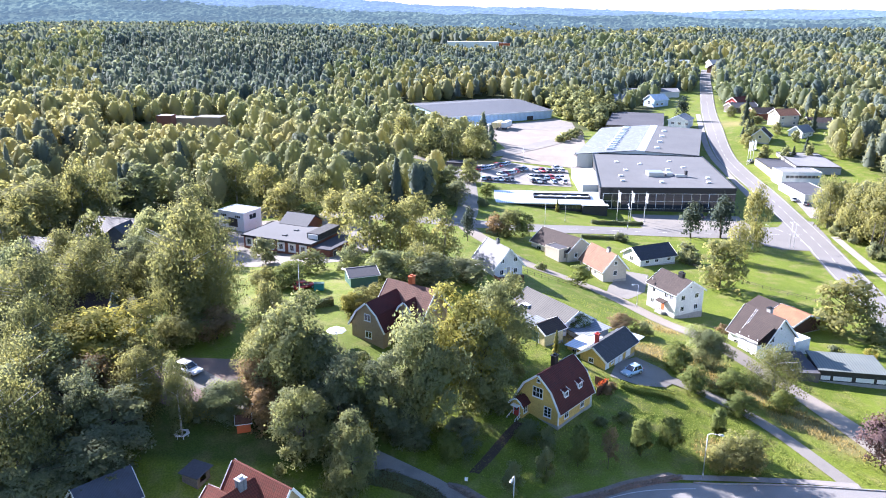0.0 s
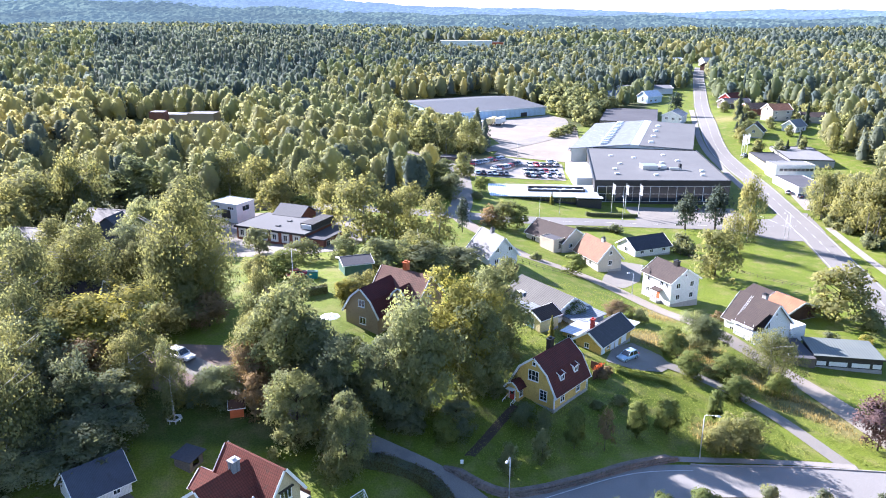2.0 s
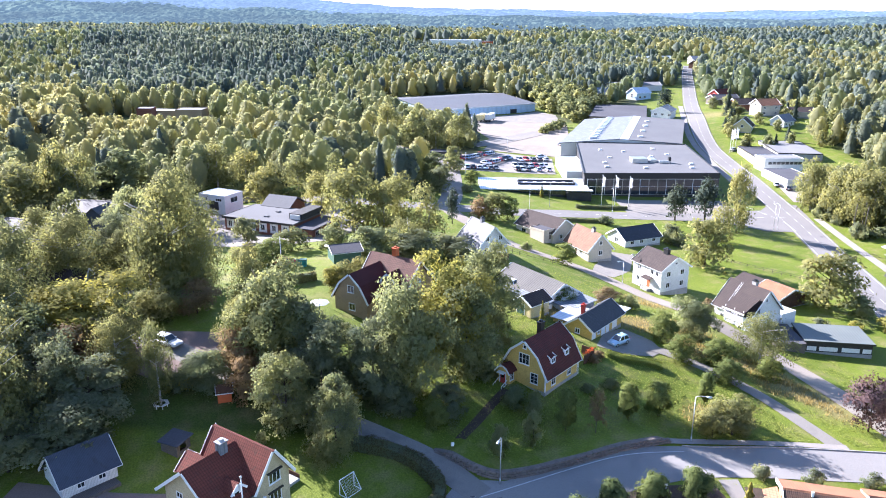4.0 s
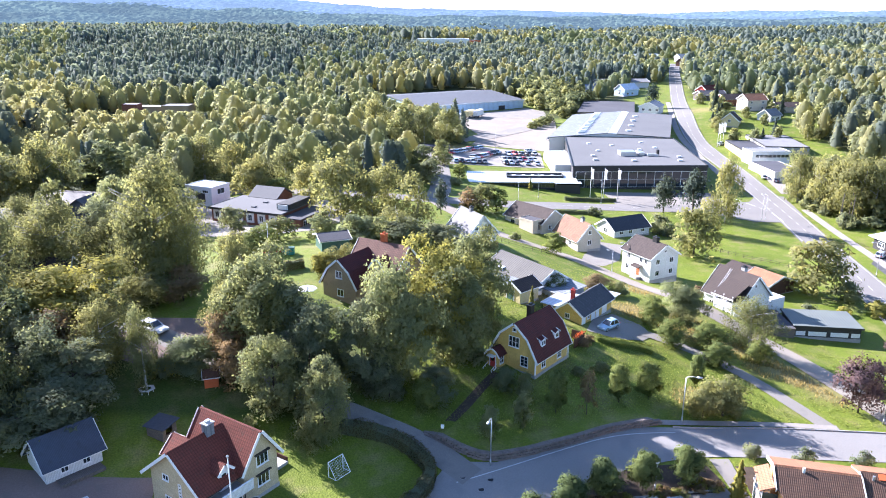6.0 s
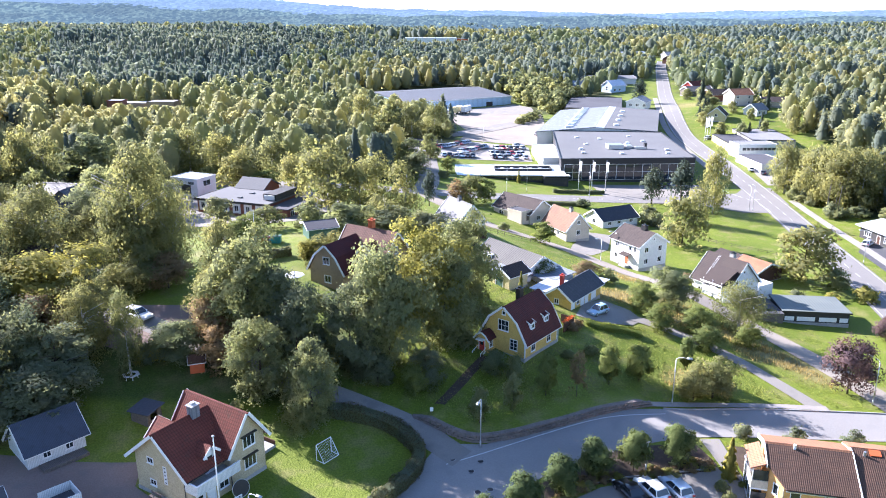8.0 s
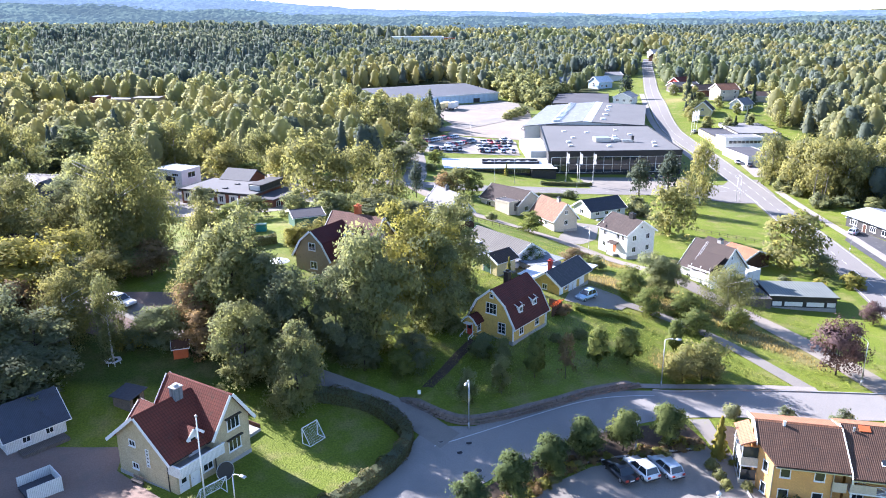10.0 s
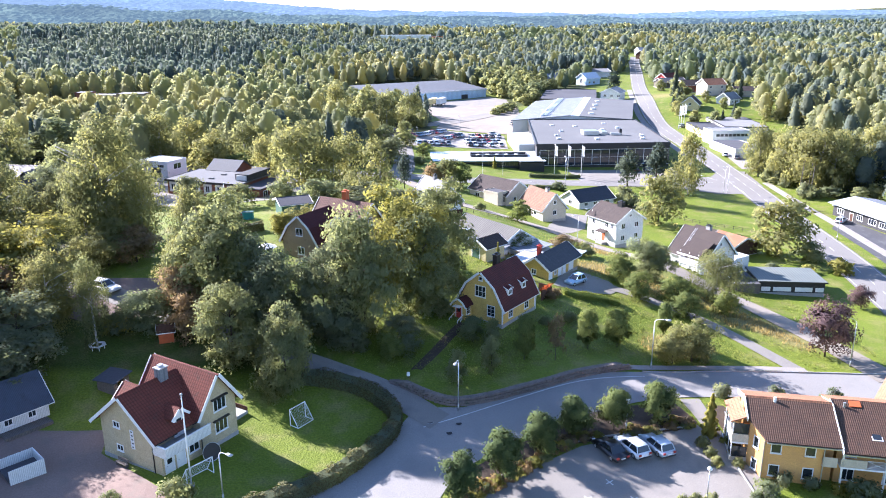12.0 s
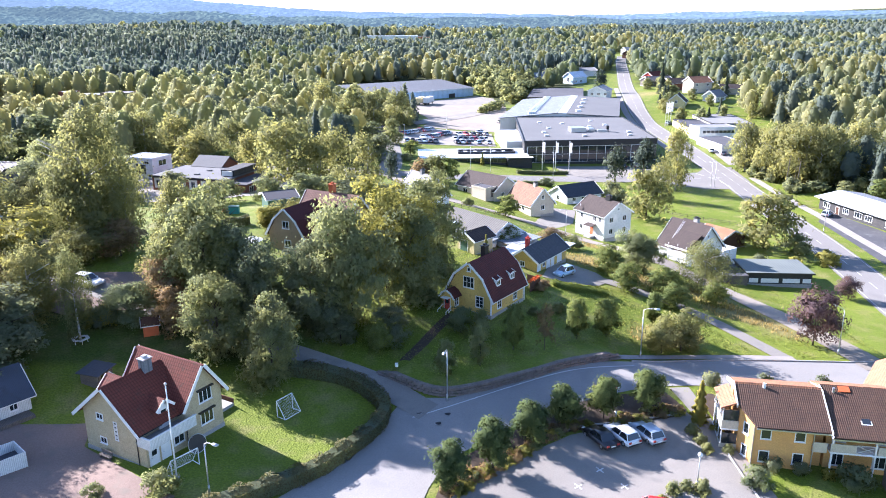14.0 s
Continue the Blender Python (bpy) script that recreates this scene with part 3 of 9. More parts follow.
kerb(STREET[7:], 3.5, "grey concrete kerb between street and lawn")
kerb([(8.4, 63.4), (14.8, 67.4), (21.3, 70.9), (26, 71.7), (34.2, 72.2)], -0.05, "grey concrete kerb round the car park")
kerb([(36.9, 68), (36.9, 56)], 0.0, "pale kerb beside the walkway")
strip("edge_line", STREET[3:8], 0.12, PAINT, "thin worn white line along the garden wall", "road marking", up=0.10, offset=2.3, step=0.8)
# painted lines
strip("centre_line", MAIN, 0.13, PAINT, "dashed white centre line", "road marking", up=0.12, step=1.0, dash=(3, 4))
for side in (-3.7, 3.7):
    strip("edge_line", MAIN, 0.11, PAINT, "white edge line", "road marking", up=0.12, offset=side, dash=(30, 0.5))
strip("centre_line", CROSS, 0.16, PAINT, "dashed white centre line", "road marking", up=0.10, step=1.0, dash=(3, 4))
strip("hatch_line", [(103, 232), (107, 216), (106, 203)], 0.2, PAINT, "white junction line", "road marking", up=0.13, step=1.0, dash=(4, 2))


# ---- building blocks ----
def part(name, bm, material, parent, label="", smooth=False):
    """Links a bmesh as one mesh object under a thing or a part."""
    me = bpy.data.meshes.new(name)
    bm.to_mesh(me)
    bm.free()
    me.materials.append(material)
    if smooth:
        me.polygons.foreach_set("use_smooth", [True] * len(me.polygons))
    ob = new(name, me)
    ob.parent = parent
    return tagged(ob, label)


def thing(name, m, label, category, group="", kind=""):
    """An Empty at a thing's base, to carry its parts."""
    ob = new(name)
    ob.empty_display_size = 0.2
    ob.matrix_world = m
    return tagged(ob, label, category, group, kind)


def lay_uv(bm):
    """Flat coordinates in metres on every face: along it and up it."""
    bm.normal_update()
    uv = bm.loops.layers.uv.verify()
    for f in bm.faces:
        n = f.normal
        along = Vector((-n.y, n.x, 0))
        along = along.normalized() if along.length > 1e-4 else Vector((1, 0, 0))
        rise = n.cross(along)
        for loop in f.loops:
            loop[uv].uv = (loop.vert.co.dot(along), loop.vert.co.dot(rise))
    return bm


def solid(*boxes):
    """Boxes (x0, y0, z0, x1, y1, z1) in one bmesh."""
    bm = bmesh.new()
    for x0, y0, z0, x1, y1, z1 in boxes:
        m = Matrix.LocRotScale(((x0 + x1) / 2, (y0 + y1) / 2, (z0 + z1) / 2), None, (abs(x1 - x0), abs(y1 - y0), abs(z1 - z0)))
        bmesh.ops.create_cube(bm, size=1, matrix=m)
    return lay_uv(bm)


def bevelled(bm, width=0.03, segments=1):
    bmesh.ops.bevel(bm, geom=bm.edges[:], offset=width, segments=segments, affect="EDGES", clamp_overlap=True)
    return bm


def prism(profile, x0, x1):
    """A profile of (y, z) points carried along x."""
    bm = bmesh.new()
    a = [bm.verts.new((x0, y, z)) for y, z in profile]
    b = [bm.verts.new((x1, y, z)) for y, z in profile]
    n = len(profile)
    bm.faces.new(a[::-1])
    bm.faces.new(b)
    for i in range(n):
        bm.faces.new((a[i], a[(i + 1) % n], b[(i + 1) % n], b[i]))
    bmesh.ops.recalc_face_normals(bm, faces=bm.faces)
    return lay_uv(bm)


def rod(a, b, r0, r1=None, sides=8):
    """A round bar from a to b."""
    a, b = Vector(a), Vector(b)
    bm = bmesh.new()
    m = Matrix.Translation((a + b) / 2) @ (b - a).to_track_quat("Z", "Y").to_matrix().to_4x4()
    bmesh.ops.create_cone(bm, cap_ends=True, segments=sides, radius1=r0, radius2=r0 if r1 is None else r1, depth=(b - a).length, matrix=m)
    return bm


def together(*bms):
    out = bmesh.new()
    for bm in bms:
        me = bpy.data.meshes.new("piece")
        bm.to_mesh(me)
        bm.free()
        out.from_mesh(me)
        bpy.data.meshes.remove(me)
    return out


def turned(bm, m):
    bmesh.ops.transform(bm, matrix=m, verts=bm.verts)
    return bm


# a wall's own frame: x along it, y out of it, z up
def wall_frame(L, W, wall):
    return {"y0": pose(0, 0, 0), "yW": pose(L, W, 0, 0, 0, 180), "x0": pose(0, W, 0, 0, 0, -90), "xL": pose(L, 0, 0, 0, 0, 90)}[wall]


def window(parent, m, x, z, w, h, nx=2, nz=1, colour=None, sill=True, pane=None):
    """A framed window, its outer face towards -y of the frame m: casing, mullions, sill and set-back panes."""
    colour = colour or TRIM
    f = 0.09
    boxes = [(x, -0.05, z, x + f, 0.06, z + h), (x + w - f, -0.05, z, x + w, 0.06, z + h), (x + f, -0.05, z, x + w - f, 0.06, z + f), (x + f, -0.05, z + h - f, x + w - f, 0.06, z + h)]
    for i in range(1, nx):
        k = x + w * i / nx
        boxes.append((k - 0.03, -0.035, z + f, k + 0.03, 0.05, z + h - f))
    for i in range(1, nz):
        k = z + h * i / nz
        boxes.append((x + f, -0.03, k - 0.02, x + w - f, 0.045, k + 0.02))
    frame_ob = part("window", turned(solid(*boxes), m), colour, parent)
    part("pane", turned(solid((x + f * 0.5, -0.012, z + f * 0.5, x + w - f * 0.5, 0.03, z + h - f * 0.5)), m), pane or PANE, frame_ob)
    if sill:
        part("sill", turned(solid((x - 0.04, -0.12, z - 0.05, x + w + 0.04, 0.0, z - 0.004)), m), colour, frame_ob)
    return frame_ob


def door(parent, m, x, z, w, h, colour, frame_colour=None, light=False):
    f = 0.1
    casing = part("door_frame", turned(solid((x - f, -0.06, z, x, 0.05, z + h + f), (x + w, -0.06, z, x + w + f, 0.05, z + h + f), (x, -0.06, z + h, x + w, 0.05, z + h + f)), m), frame_colour or TRIM, parent)
    leaf = part("door", turned(bevelled(solid((x + 0.01, -0.03, z, x + w - 0.01, 0.03, z + h - 0.01)), 0.01), m), colour, parent)
    part("handle", turned(solid((x + 0.08, -0.09, z + 1.0, x + 0.2, -0.03, z + 1.04)), m), METAL, leaf)
    if light:
        part("pane", turned(solid((x + 0.2, -0.045, z + 1.2, x + w - 0.2, -0.02, z + h - 0.25)), m), PANE, leaf)
    return casing


def slab(y0, z0, y1, z1, x0, x1, thick=0.16):
    """A roof slope from eave (y0, z0) to top (y1, z1), its underside on that line."""
    d = Vector((y1 - y0, z1 - z0)).normalized()
    n = Vector((-d.y, d.x)) * thick
    if n.y < 0:
        n = -n
    return prism([(y0, z0), (y1, z1), (y1 + n.x, z1 + n.y), (y0 + n.x, z0 + n.y)], x0, x1)


def roof_gable(parent, L, W, He, Hr, roof, trim=None, over=0.45, ends=0.4, thick=0.16, boards=True, mid=None):
    """Two slopes meeting over the middle, with overhang, verge boards, gutters and a ridge cap."""
    mid = W / 2 if mid is None else mid
    k0, k1 = (Hr - He) / mid, (Hr - He) / (W - mid)
    for a, b, k in ((-over, mid, k0), (W + over, mid, k1)):
        part("roof", slab(a, He - over * k, b, Hr, -ends, L + ends, thick), roof, parent)
    part("ridge_cap", prism([(mid - 0.22, Hr + thick * 1.05 - 0.1), (mid, Hr + thick * 1.25 + 0.05), (mid + 0.22, Hr + thick * 1.05 - 0.1)], -ends, L + ends), roof, parent)
    if boards:
        for x in (-ends - 0.045, L + ends + 0.005):
            for a, b, k in ((-over, mid, k0), (W + over, mid, k1)):
                part("bargeboard", slab(a, He - over * k - 0.1, b, Hr - 0.1, x, x + 0.04, thick + 0.19), trim or TRIM, parent)
    for a, k in ((-over - 0.1, k0), (W + over - 0.0, k1)):
        part("gutter", solid((-ends, a, He - over * k - 0.02, L + ends, a + 0.1, He - over * k + 0.08)), trim or TRIM, parent)


def chimney(parent, x, y, z0, z1, w=0.7, d=0.7, colour=None, cap=None):
    stack = part("chimney", bevelled(solid((x - w / 2, y - d / 2, z0, x + w / 2, y + d / 2, z1)), 0.02), colour or REDWALL, parent)
    part("cap", solid((x - w / 2 - 0.08, y - d / 2 - 0.08, z1, x + w / 2 + 0.08, y + d / 2 + 0.08, z1 + 0.1), (x - w / 4, y - d / 4, z1 + 0.1, x + w / 4, y + d / 4, z1 + 0.35)), cap or DARKMETAL, stack)


def house(name, label, x, y, z, turn, L, W, He, Hr, walls, roof, trim=None, windows=(), doors=(), plinth=0.4, over=0.45, ends=0.4, sink=1.2, group="", category="house", mid=None, sheet=0.16):
    """A house with a pitched roof: its near corner at x, y; L along the ridge, W across it to the left."""
    h = thing(name, pose(x, y, z, 0, 0, turn), label, category, group)
    m = W / 2 if mid is None else mid
    part("wall", prism([(0, plinth), (W, plinth), (W, He), (m, Hr), (0, He)], 0, L), walls, h)
    part("foundation", solid((-0.04, -0.04, -sink, L + 0.04, W + 0.04, plinth)), CONCRETE, h)
    roof_gable(h, L, W, He, Hr, roof, trim, over, ends, sheet, mid=mid)
    for wall, a, b, w, t, *more in windows:
        window(h, wall_frame(L, W, wall), a, b, w, t, *more)
    for wall, a, b, w, t, colour in doors:
        door(h, wall_frame(L, W, wall), a, b, w, t, colour)
    return h


def flat_block(name, label, x, y, z, turn, L, W, H, walls, roof, edge=None, sink=1.0, rim=0.25, category="building", over=0.0, windows=()):
    """A flat-roofed block with a raised edge round its roof."""
    h = thing(name, pose(x, y, z, 0, 0, turn), label, category)
    part("wall", solid((0, 0, -sink, L, W, H)), walls, h)
    part("roof", solid((-over, -over, H, L + over, W + over, H + 0.1)), roof, h)
    part("roof_edge", solid((-over - 0.06, -over - 0.06, H - 0.2, L + over + 0.06, -over, H + rim), (-over - 0.06, W + over, H - 0.2, L + over + 0.06, W + over + 0.06, H + rim),
                            (-over - 0.06, -over, H - 0.2, -over, W + over, H + rim), (L + over, -over, H - 0.2, L + over + 0.06, W + over, H + rim)), edge or walls, h)
    for wall, a, b, w, t, *more in windows:
        window(h, wall_frame(L, W, wall), a, b, w, t, *more)
    return h


# ---- houses ----
def yellow_house():
    L, W, He, Hr = 8.5, 7.0, 2.9, 7.2
    h = thing("yellow_house", pose(16.3, 92.0, 6.75, 0, 0, 48.4), "yellow wooden house with a maroon gambrel roof and white trim", "house")
    knee, kz = 1.35, 5.4
    part("wall", prism([(0, 0.5), (W, 0.5), (W, He), (W - knee, kz), (W / 2, Hr), (knee, kz), (0, He)], 0, L), YELLOW, h)
    part("foundation", solid((-0.05, -0.05, -1.3, L + 0.05, W + 0.05, 0.5)), CONCRETE, h)
    for sgn in (0, 1):
        f = (lambda v: v) if not sgn else (lambda v: W - v)
        part("lower_roof", slab(f(-0.35), He - 0.55, f(knee), kz, -0.35, L + 0.35, 0.14), REDBROWN, h)
        part("upper_roof", slab(f(knee - 0.1), kz - 0.08, f(W / 2), Hr, -0.35, L + 0.35, 0.14), REDBROWN, h)
        for x in (-0.4, L + 0.35):
            part("bargeboard", slab(f(-0.38), He - 0.7, f(knee), kz - 0.12, x, x + 0.05, 0.32), TRIM, h)
            part("bargeboard", slab(f(knee - 0.1), kz - 0.18, f(W / 2), Hr - 0.1, x, x + 0.05, 0.30), TRIM, h)
        part("gutter", solid((-0.35, f(-0.42) - 0.05, He - 0.62, L + 0.35, f(-0.42) + 0.05, He - 0.52)), TRIM, h)
    for x, y in ((-0.03, -0.03), (L - 0.12, -0.03), (-0.03, W - 0.12), (L - 0.12, W - 0.12)):
        part("corner_board", solid((x, y, 0.5, x + 0.15, y + 0.15, He)), TRIM, h)
    part("downpipe", rod((L + 0.08, -0.12, 0.1), (L + 0.08, -0.12, He - 0.5), 0.05), TRIM, h)
    gable, side = wall_frame(L, W, "x0"), wall_frame(L, W, "y0")
    window(h, gable, 4.55, 1.25, 1.25, 1.6, 2, 3)
    window(h, gable, 2.55, 3.7, 1.75, 1.6, 3, 2)
    window(h, gable, 3.15, 6.0, 0.6, 0.6, 1, 1)
    window(h, side, 1.5, 0.95, 1.1, 1.9, 2, 3)
    window(h, side, 5.6, 0.95, 1.1, 1.9, 2, 3)
    for x in (1.9, 5.5):
        d = part("dormer", solid((x, 0.42, 3.9, x + 1.15, 1.9, 4.85)), TRIM, h)
        part("dormer_roof", prism([(x - 0.12, 4.85), (x + 0.575, 5.2), (x + 1.27, 4.85), (x + 0.575, 5.1)], 0.3, 2.2), REDBROWN, d).matrix_local = Matrix(((0, 1, 0, 0), (1, 0, 0, 0), (0, 0, 1, 0), (0, 0, 0, 1)))
        window(d, pose(0, 0.42, 0), x + 0.12, 4.0, 0.9, 0.75, 2, 1)
        for side_x in (x - 0.14, x + 1.22):
            part("bargeboard", slab(0.28, 4.72, 1.5, 5.25, side_x, side_x + 0.06, 0.1), TRIM, d)
    chimney(h, 4.7, 4.1, 6.5, 8.35, 0.95, 0.7, DARKMETAL)
    # porch on the gable
    p = part("porch", prism([(4.9, 0.0), (6.9, 0.0), (6.9, 2.55), (6.45, 3.05), (5.9, 3.3), (5.35, 3.05), (4.9, 2.55)], -1.7, 0), YELLOW, h, "yellow boarded porch")
    for a, b in (((4.7, 2.35), (5.3, 3.1)), ((5.2, 3.02), (5.9, 3.42)), ((7.1, 2.35), (6.5, 3.1)), ((6.6, 3.02), (5.9, 3.42))):
        part("porch_roof", slab(*a, *b, -1.95, 0.1, 0.09), REDBROWN, p)
        part("bargeboard", slab(a[0], a[1] - 0.1, b[0], b[1] - 0.1, -2.0, -1.95, 0.24), TRIM, p)
    front = pose(-1.7, 6.9, 0, 0, 0, -90)
    door(p, front, 0.55, 0.35, 0.9, 2.0, REDPAINT, light=True)
    part("canopy", solid((-2.5, 5.3, 2.42, -1.72, 6.5, 2.5)), TRIM, p)
    window(p, pose(0, 4.9, 0), -1.45, 1.2, 0.9, 1.2, 2, 2)
    part("step", solid((-2.1, 5.2, -0.6, -1.7, 6.6, 0.3)), CONCRETE, p)
    part("step", solid((-2.6, 5.2, -0.6, -2.1, 6.6, 0.05)), CONCRETE, p)
    for y in (5.2, 6.6):
        part("railing", together(rod((-1.75, y, 1.3), (-3.0, y, 0.8), 0.05), rod((-1.75, y, 0.75), (-3.0, y, 0.3), 0.04), rod((-3.0, y, -0.6), (-3.0, y, 0.85), 0.05), rod((-2.4, y, -0.4), (-2.4, y, 1.05), 0.03)), TRIM, p)


yellow_house()


def yellow_garage():
    L, W = 10.4, 4.6
    h = house("yellow_garage", "low yellow outbuilding with black roof and white doors", 26.5, 110.0, 6.35, 49.4, L, W, 2.25, 3.9, YELLOW, BLACKROOF, windows=[("x0", 1.6, 1.1, 0.9, 0.9)], category="outbuilding", plinth=0.15)
    side = wall_frame(L, W, "y0")
    for x, w in ((0.25, 1.0), (3.4, 1.1), (5.0, 0.9), (7.2, 1.5)):
        door(h, side, x, 0.15, w, 1.85, TRIM)
    window(h, side, 2.0, 0.9, 0.8, 1.0)
    part("annex", solid((1.2, W, -1, 7.6, W + 3.2, 2.2)), YELLOW, h)
    part("annex_roof", solid((0.8, W + 0.1, 2.2, 8.0, W + 3.6, 2.32)), WHITEROOF, h)
    window(h, pose(1.2, W + 3.2, 0, 0, 0, -90), 0.9, 0.9, 0.9, 1.0)
    part("lean_to", solid((L + 0.1, 0.3, -1, L + 0.2, W + 0.2, 2.0), (L + 0.1, W, -1, L + 2.8, W + 0.1, 2.0)), BROWNWOOD, h)
    part("lean_to_roof", solid((L + 0.45, -0.3, 2.0, L + 3.0, W + 0.4, 2.1)), WHITEROOF, h)
    chimney(h, 3.5, 3.6, 2.9, 4.7, 0.6, 0.6, REDPAINT, REDPAINT)


yellow_garage()


def two_storey_house():
    L, W = 8.8, 7.7
    # corner, turned so that the gable looks along -x
    u = radians(115.9)
    x, y = 49.47 + 0.899 * W, 147.65 + 0.437 * W
    h = house("white_house", "two-storey white boarded house with grey-brown tile roof", x, y, 0.0, 115.9, L, W, 5.6, 8.0, WHITE, GREYTILE, over=0.35,
              windows=[("x0", 1.4, 1.5, 1.1, 1.2), ("x0", 5.2, 1.5, 1.1, 1.2), ("x0", 1.4, 4.0, 1.1, 1.2), ("x0", 5.2, 4.0, 1.1, 1.2), ("x0", 3.6, 6.4, 0.6, 0.6, 1),
                       ("yW", 1.5, 4.0, 1.0, 1.1), ("yW", 5.4, 4.0, 1.0, 1.1), ("yW", 1.3, 1.5, 1.0, 1.1), ("yW", 7.0, 4.0, 0.9, 1.1)],
              doors=[("yW", 4.6, 0.9, 1.0, 2.1, ORANGEPAINT)], plinth=0.8)
    part("porch_roof", prism([(W, 3.25), (W + 1.3, 2.95), (W + 1.3, 3.05), (W, 3.4)], 2.4, 4.9), GREYTILE, h)
    part("step", solid((2.6, W, -0.8, 4.6, W + 1.4, 0.85)), CONCRETE, h)
    part("railing", together(*[rod((k, W + 1.35, 0.8), (k, W + 1.35, 1.7), 0.03) for k in (2.6, 3.2, 3.9, 4.6)], rod((2.6, W + 1.35, 1.7), (4.6, W + 1.35, 1.7), 0.04)), BROWNWOOD, h)
    chimney(h, 3.0, W / 2, 7.2, 9.0, 1.3, 0.8, DARKMETAL)


two_storey_house()


def balcony_house():
    L, W = 8.4, 8.4
    x, y = 60.27 + 0.878 * W, 127.69 + 0.479 * W
    h = house("balcony_house", "white boarded house with brown tile roof and corner balcony", x, y, -0.45, 118.6, L, W, 3.9, 8.1, WHITE, GREYTILE,
              windows=[("x0", 1.1, 3.9, 1.3, 1.2, 3), ("x0", 4.8, 1.1, 1.3, 1.2, 3), ("x0", 3.6, 6.0, 0.6, 0.7, 1), ("yW", 1.4, 1.3, 1.1, 1.1), ("x0", 1.0, 1.1, 1.2, 1.2)], plinth=0.6)
    # balcony recessed under a raised slope
    part("balcony_floor", solid((0.3, W, 2.75, 4.6, W + 1.9, 2.95)), TRIM, h)
    part("balcony_railing", together(solid((0.3, W + 1.84, 3.1, 4.6, W + 1.9, 3.85), (0.3, W, 3.1, 0.36, W + 1.9, 3.85), (4.54, W, 3.1, 4.6, W + 1.9, 3.85)), *[rod((k, W + 1.87, 2.9), (k, W + 1.87, 3.9), 0.04) for k in (0.35, 1.8, 3.2, 4.55)]), TRIM, h)
    for k in (0.4, 2.4, 4.5):
        part("post", rod((k, W + 1.8, -0.6), (k, W + 1.8, 5.2), 0.07), TRIM, h)
    part("balcony_roof", slab(W + 2.2, 4.6, W - 2.2, 6.8, 0.1, 4.9, 0.14), GREYTILE, h)
    part("balcony_fascia", solid((0.0, W + 2.2, 4.5, 4.95, W + 2.27, 4.8)), TRIM, h)
    part("veranda", solid((-0.2, W, -0.8, 4.6, W + 1.7, 2.6)), WHITE, h)
    for k in (0.3, 1.8, 3.2):
        window(h, pose(4.6, W + 1.7, 0, 0, 0, 180), k, 1.0, 1.1, 1.1, 1)
    part("roof_ladder", together(rod((5.6, W - 0.2, 4.35), (5.6, W / 2, 8.3), 0.04), rod((6.0, W - 0.2, 4.35), (6.0, W / 2, 8.3), 0.04), *[rod((5.6, W - 0.2 - 0.35 * i, 4.4 + 0.35 * i), (6.0, W - 0.2 - 0.35 * i, 4.4 + 0.35 * i), 0.03) for i in range(1, 11)]), METAL, h)
    chimney(h, 3.6, W / 2 - 0.6, 7.2, 9.0, 0.9, 0.8, CONCRETE)
    # terrace block behind with a white parapet
    part("terrace", solid((-0.4, -4.2, -0.9, 5.4, -0.05, 1.9)), WHITE, h)
    part("terrace_wall", solid((-0.4, -4.2, 1.9, 5.4, -4.12, 2.8), (-0.4, -4.12, 1.9, -0.32, -0.1, 2.8), (5.32, -4.12, 1.9, 5.4, -0.1, 2.8)), WHITE, h)


balcony_house()


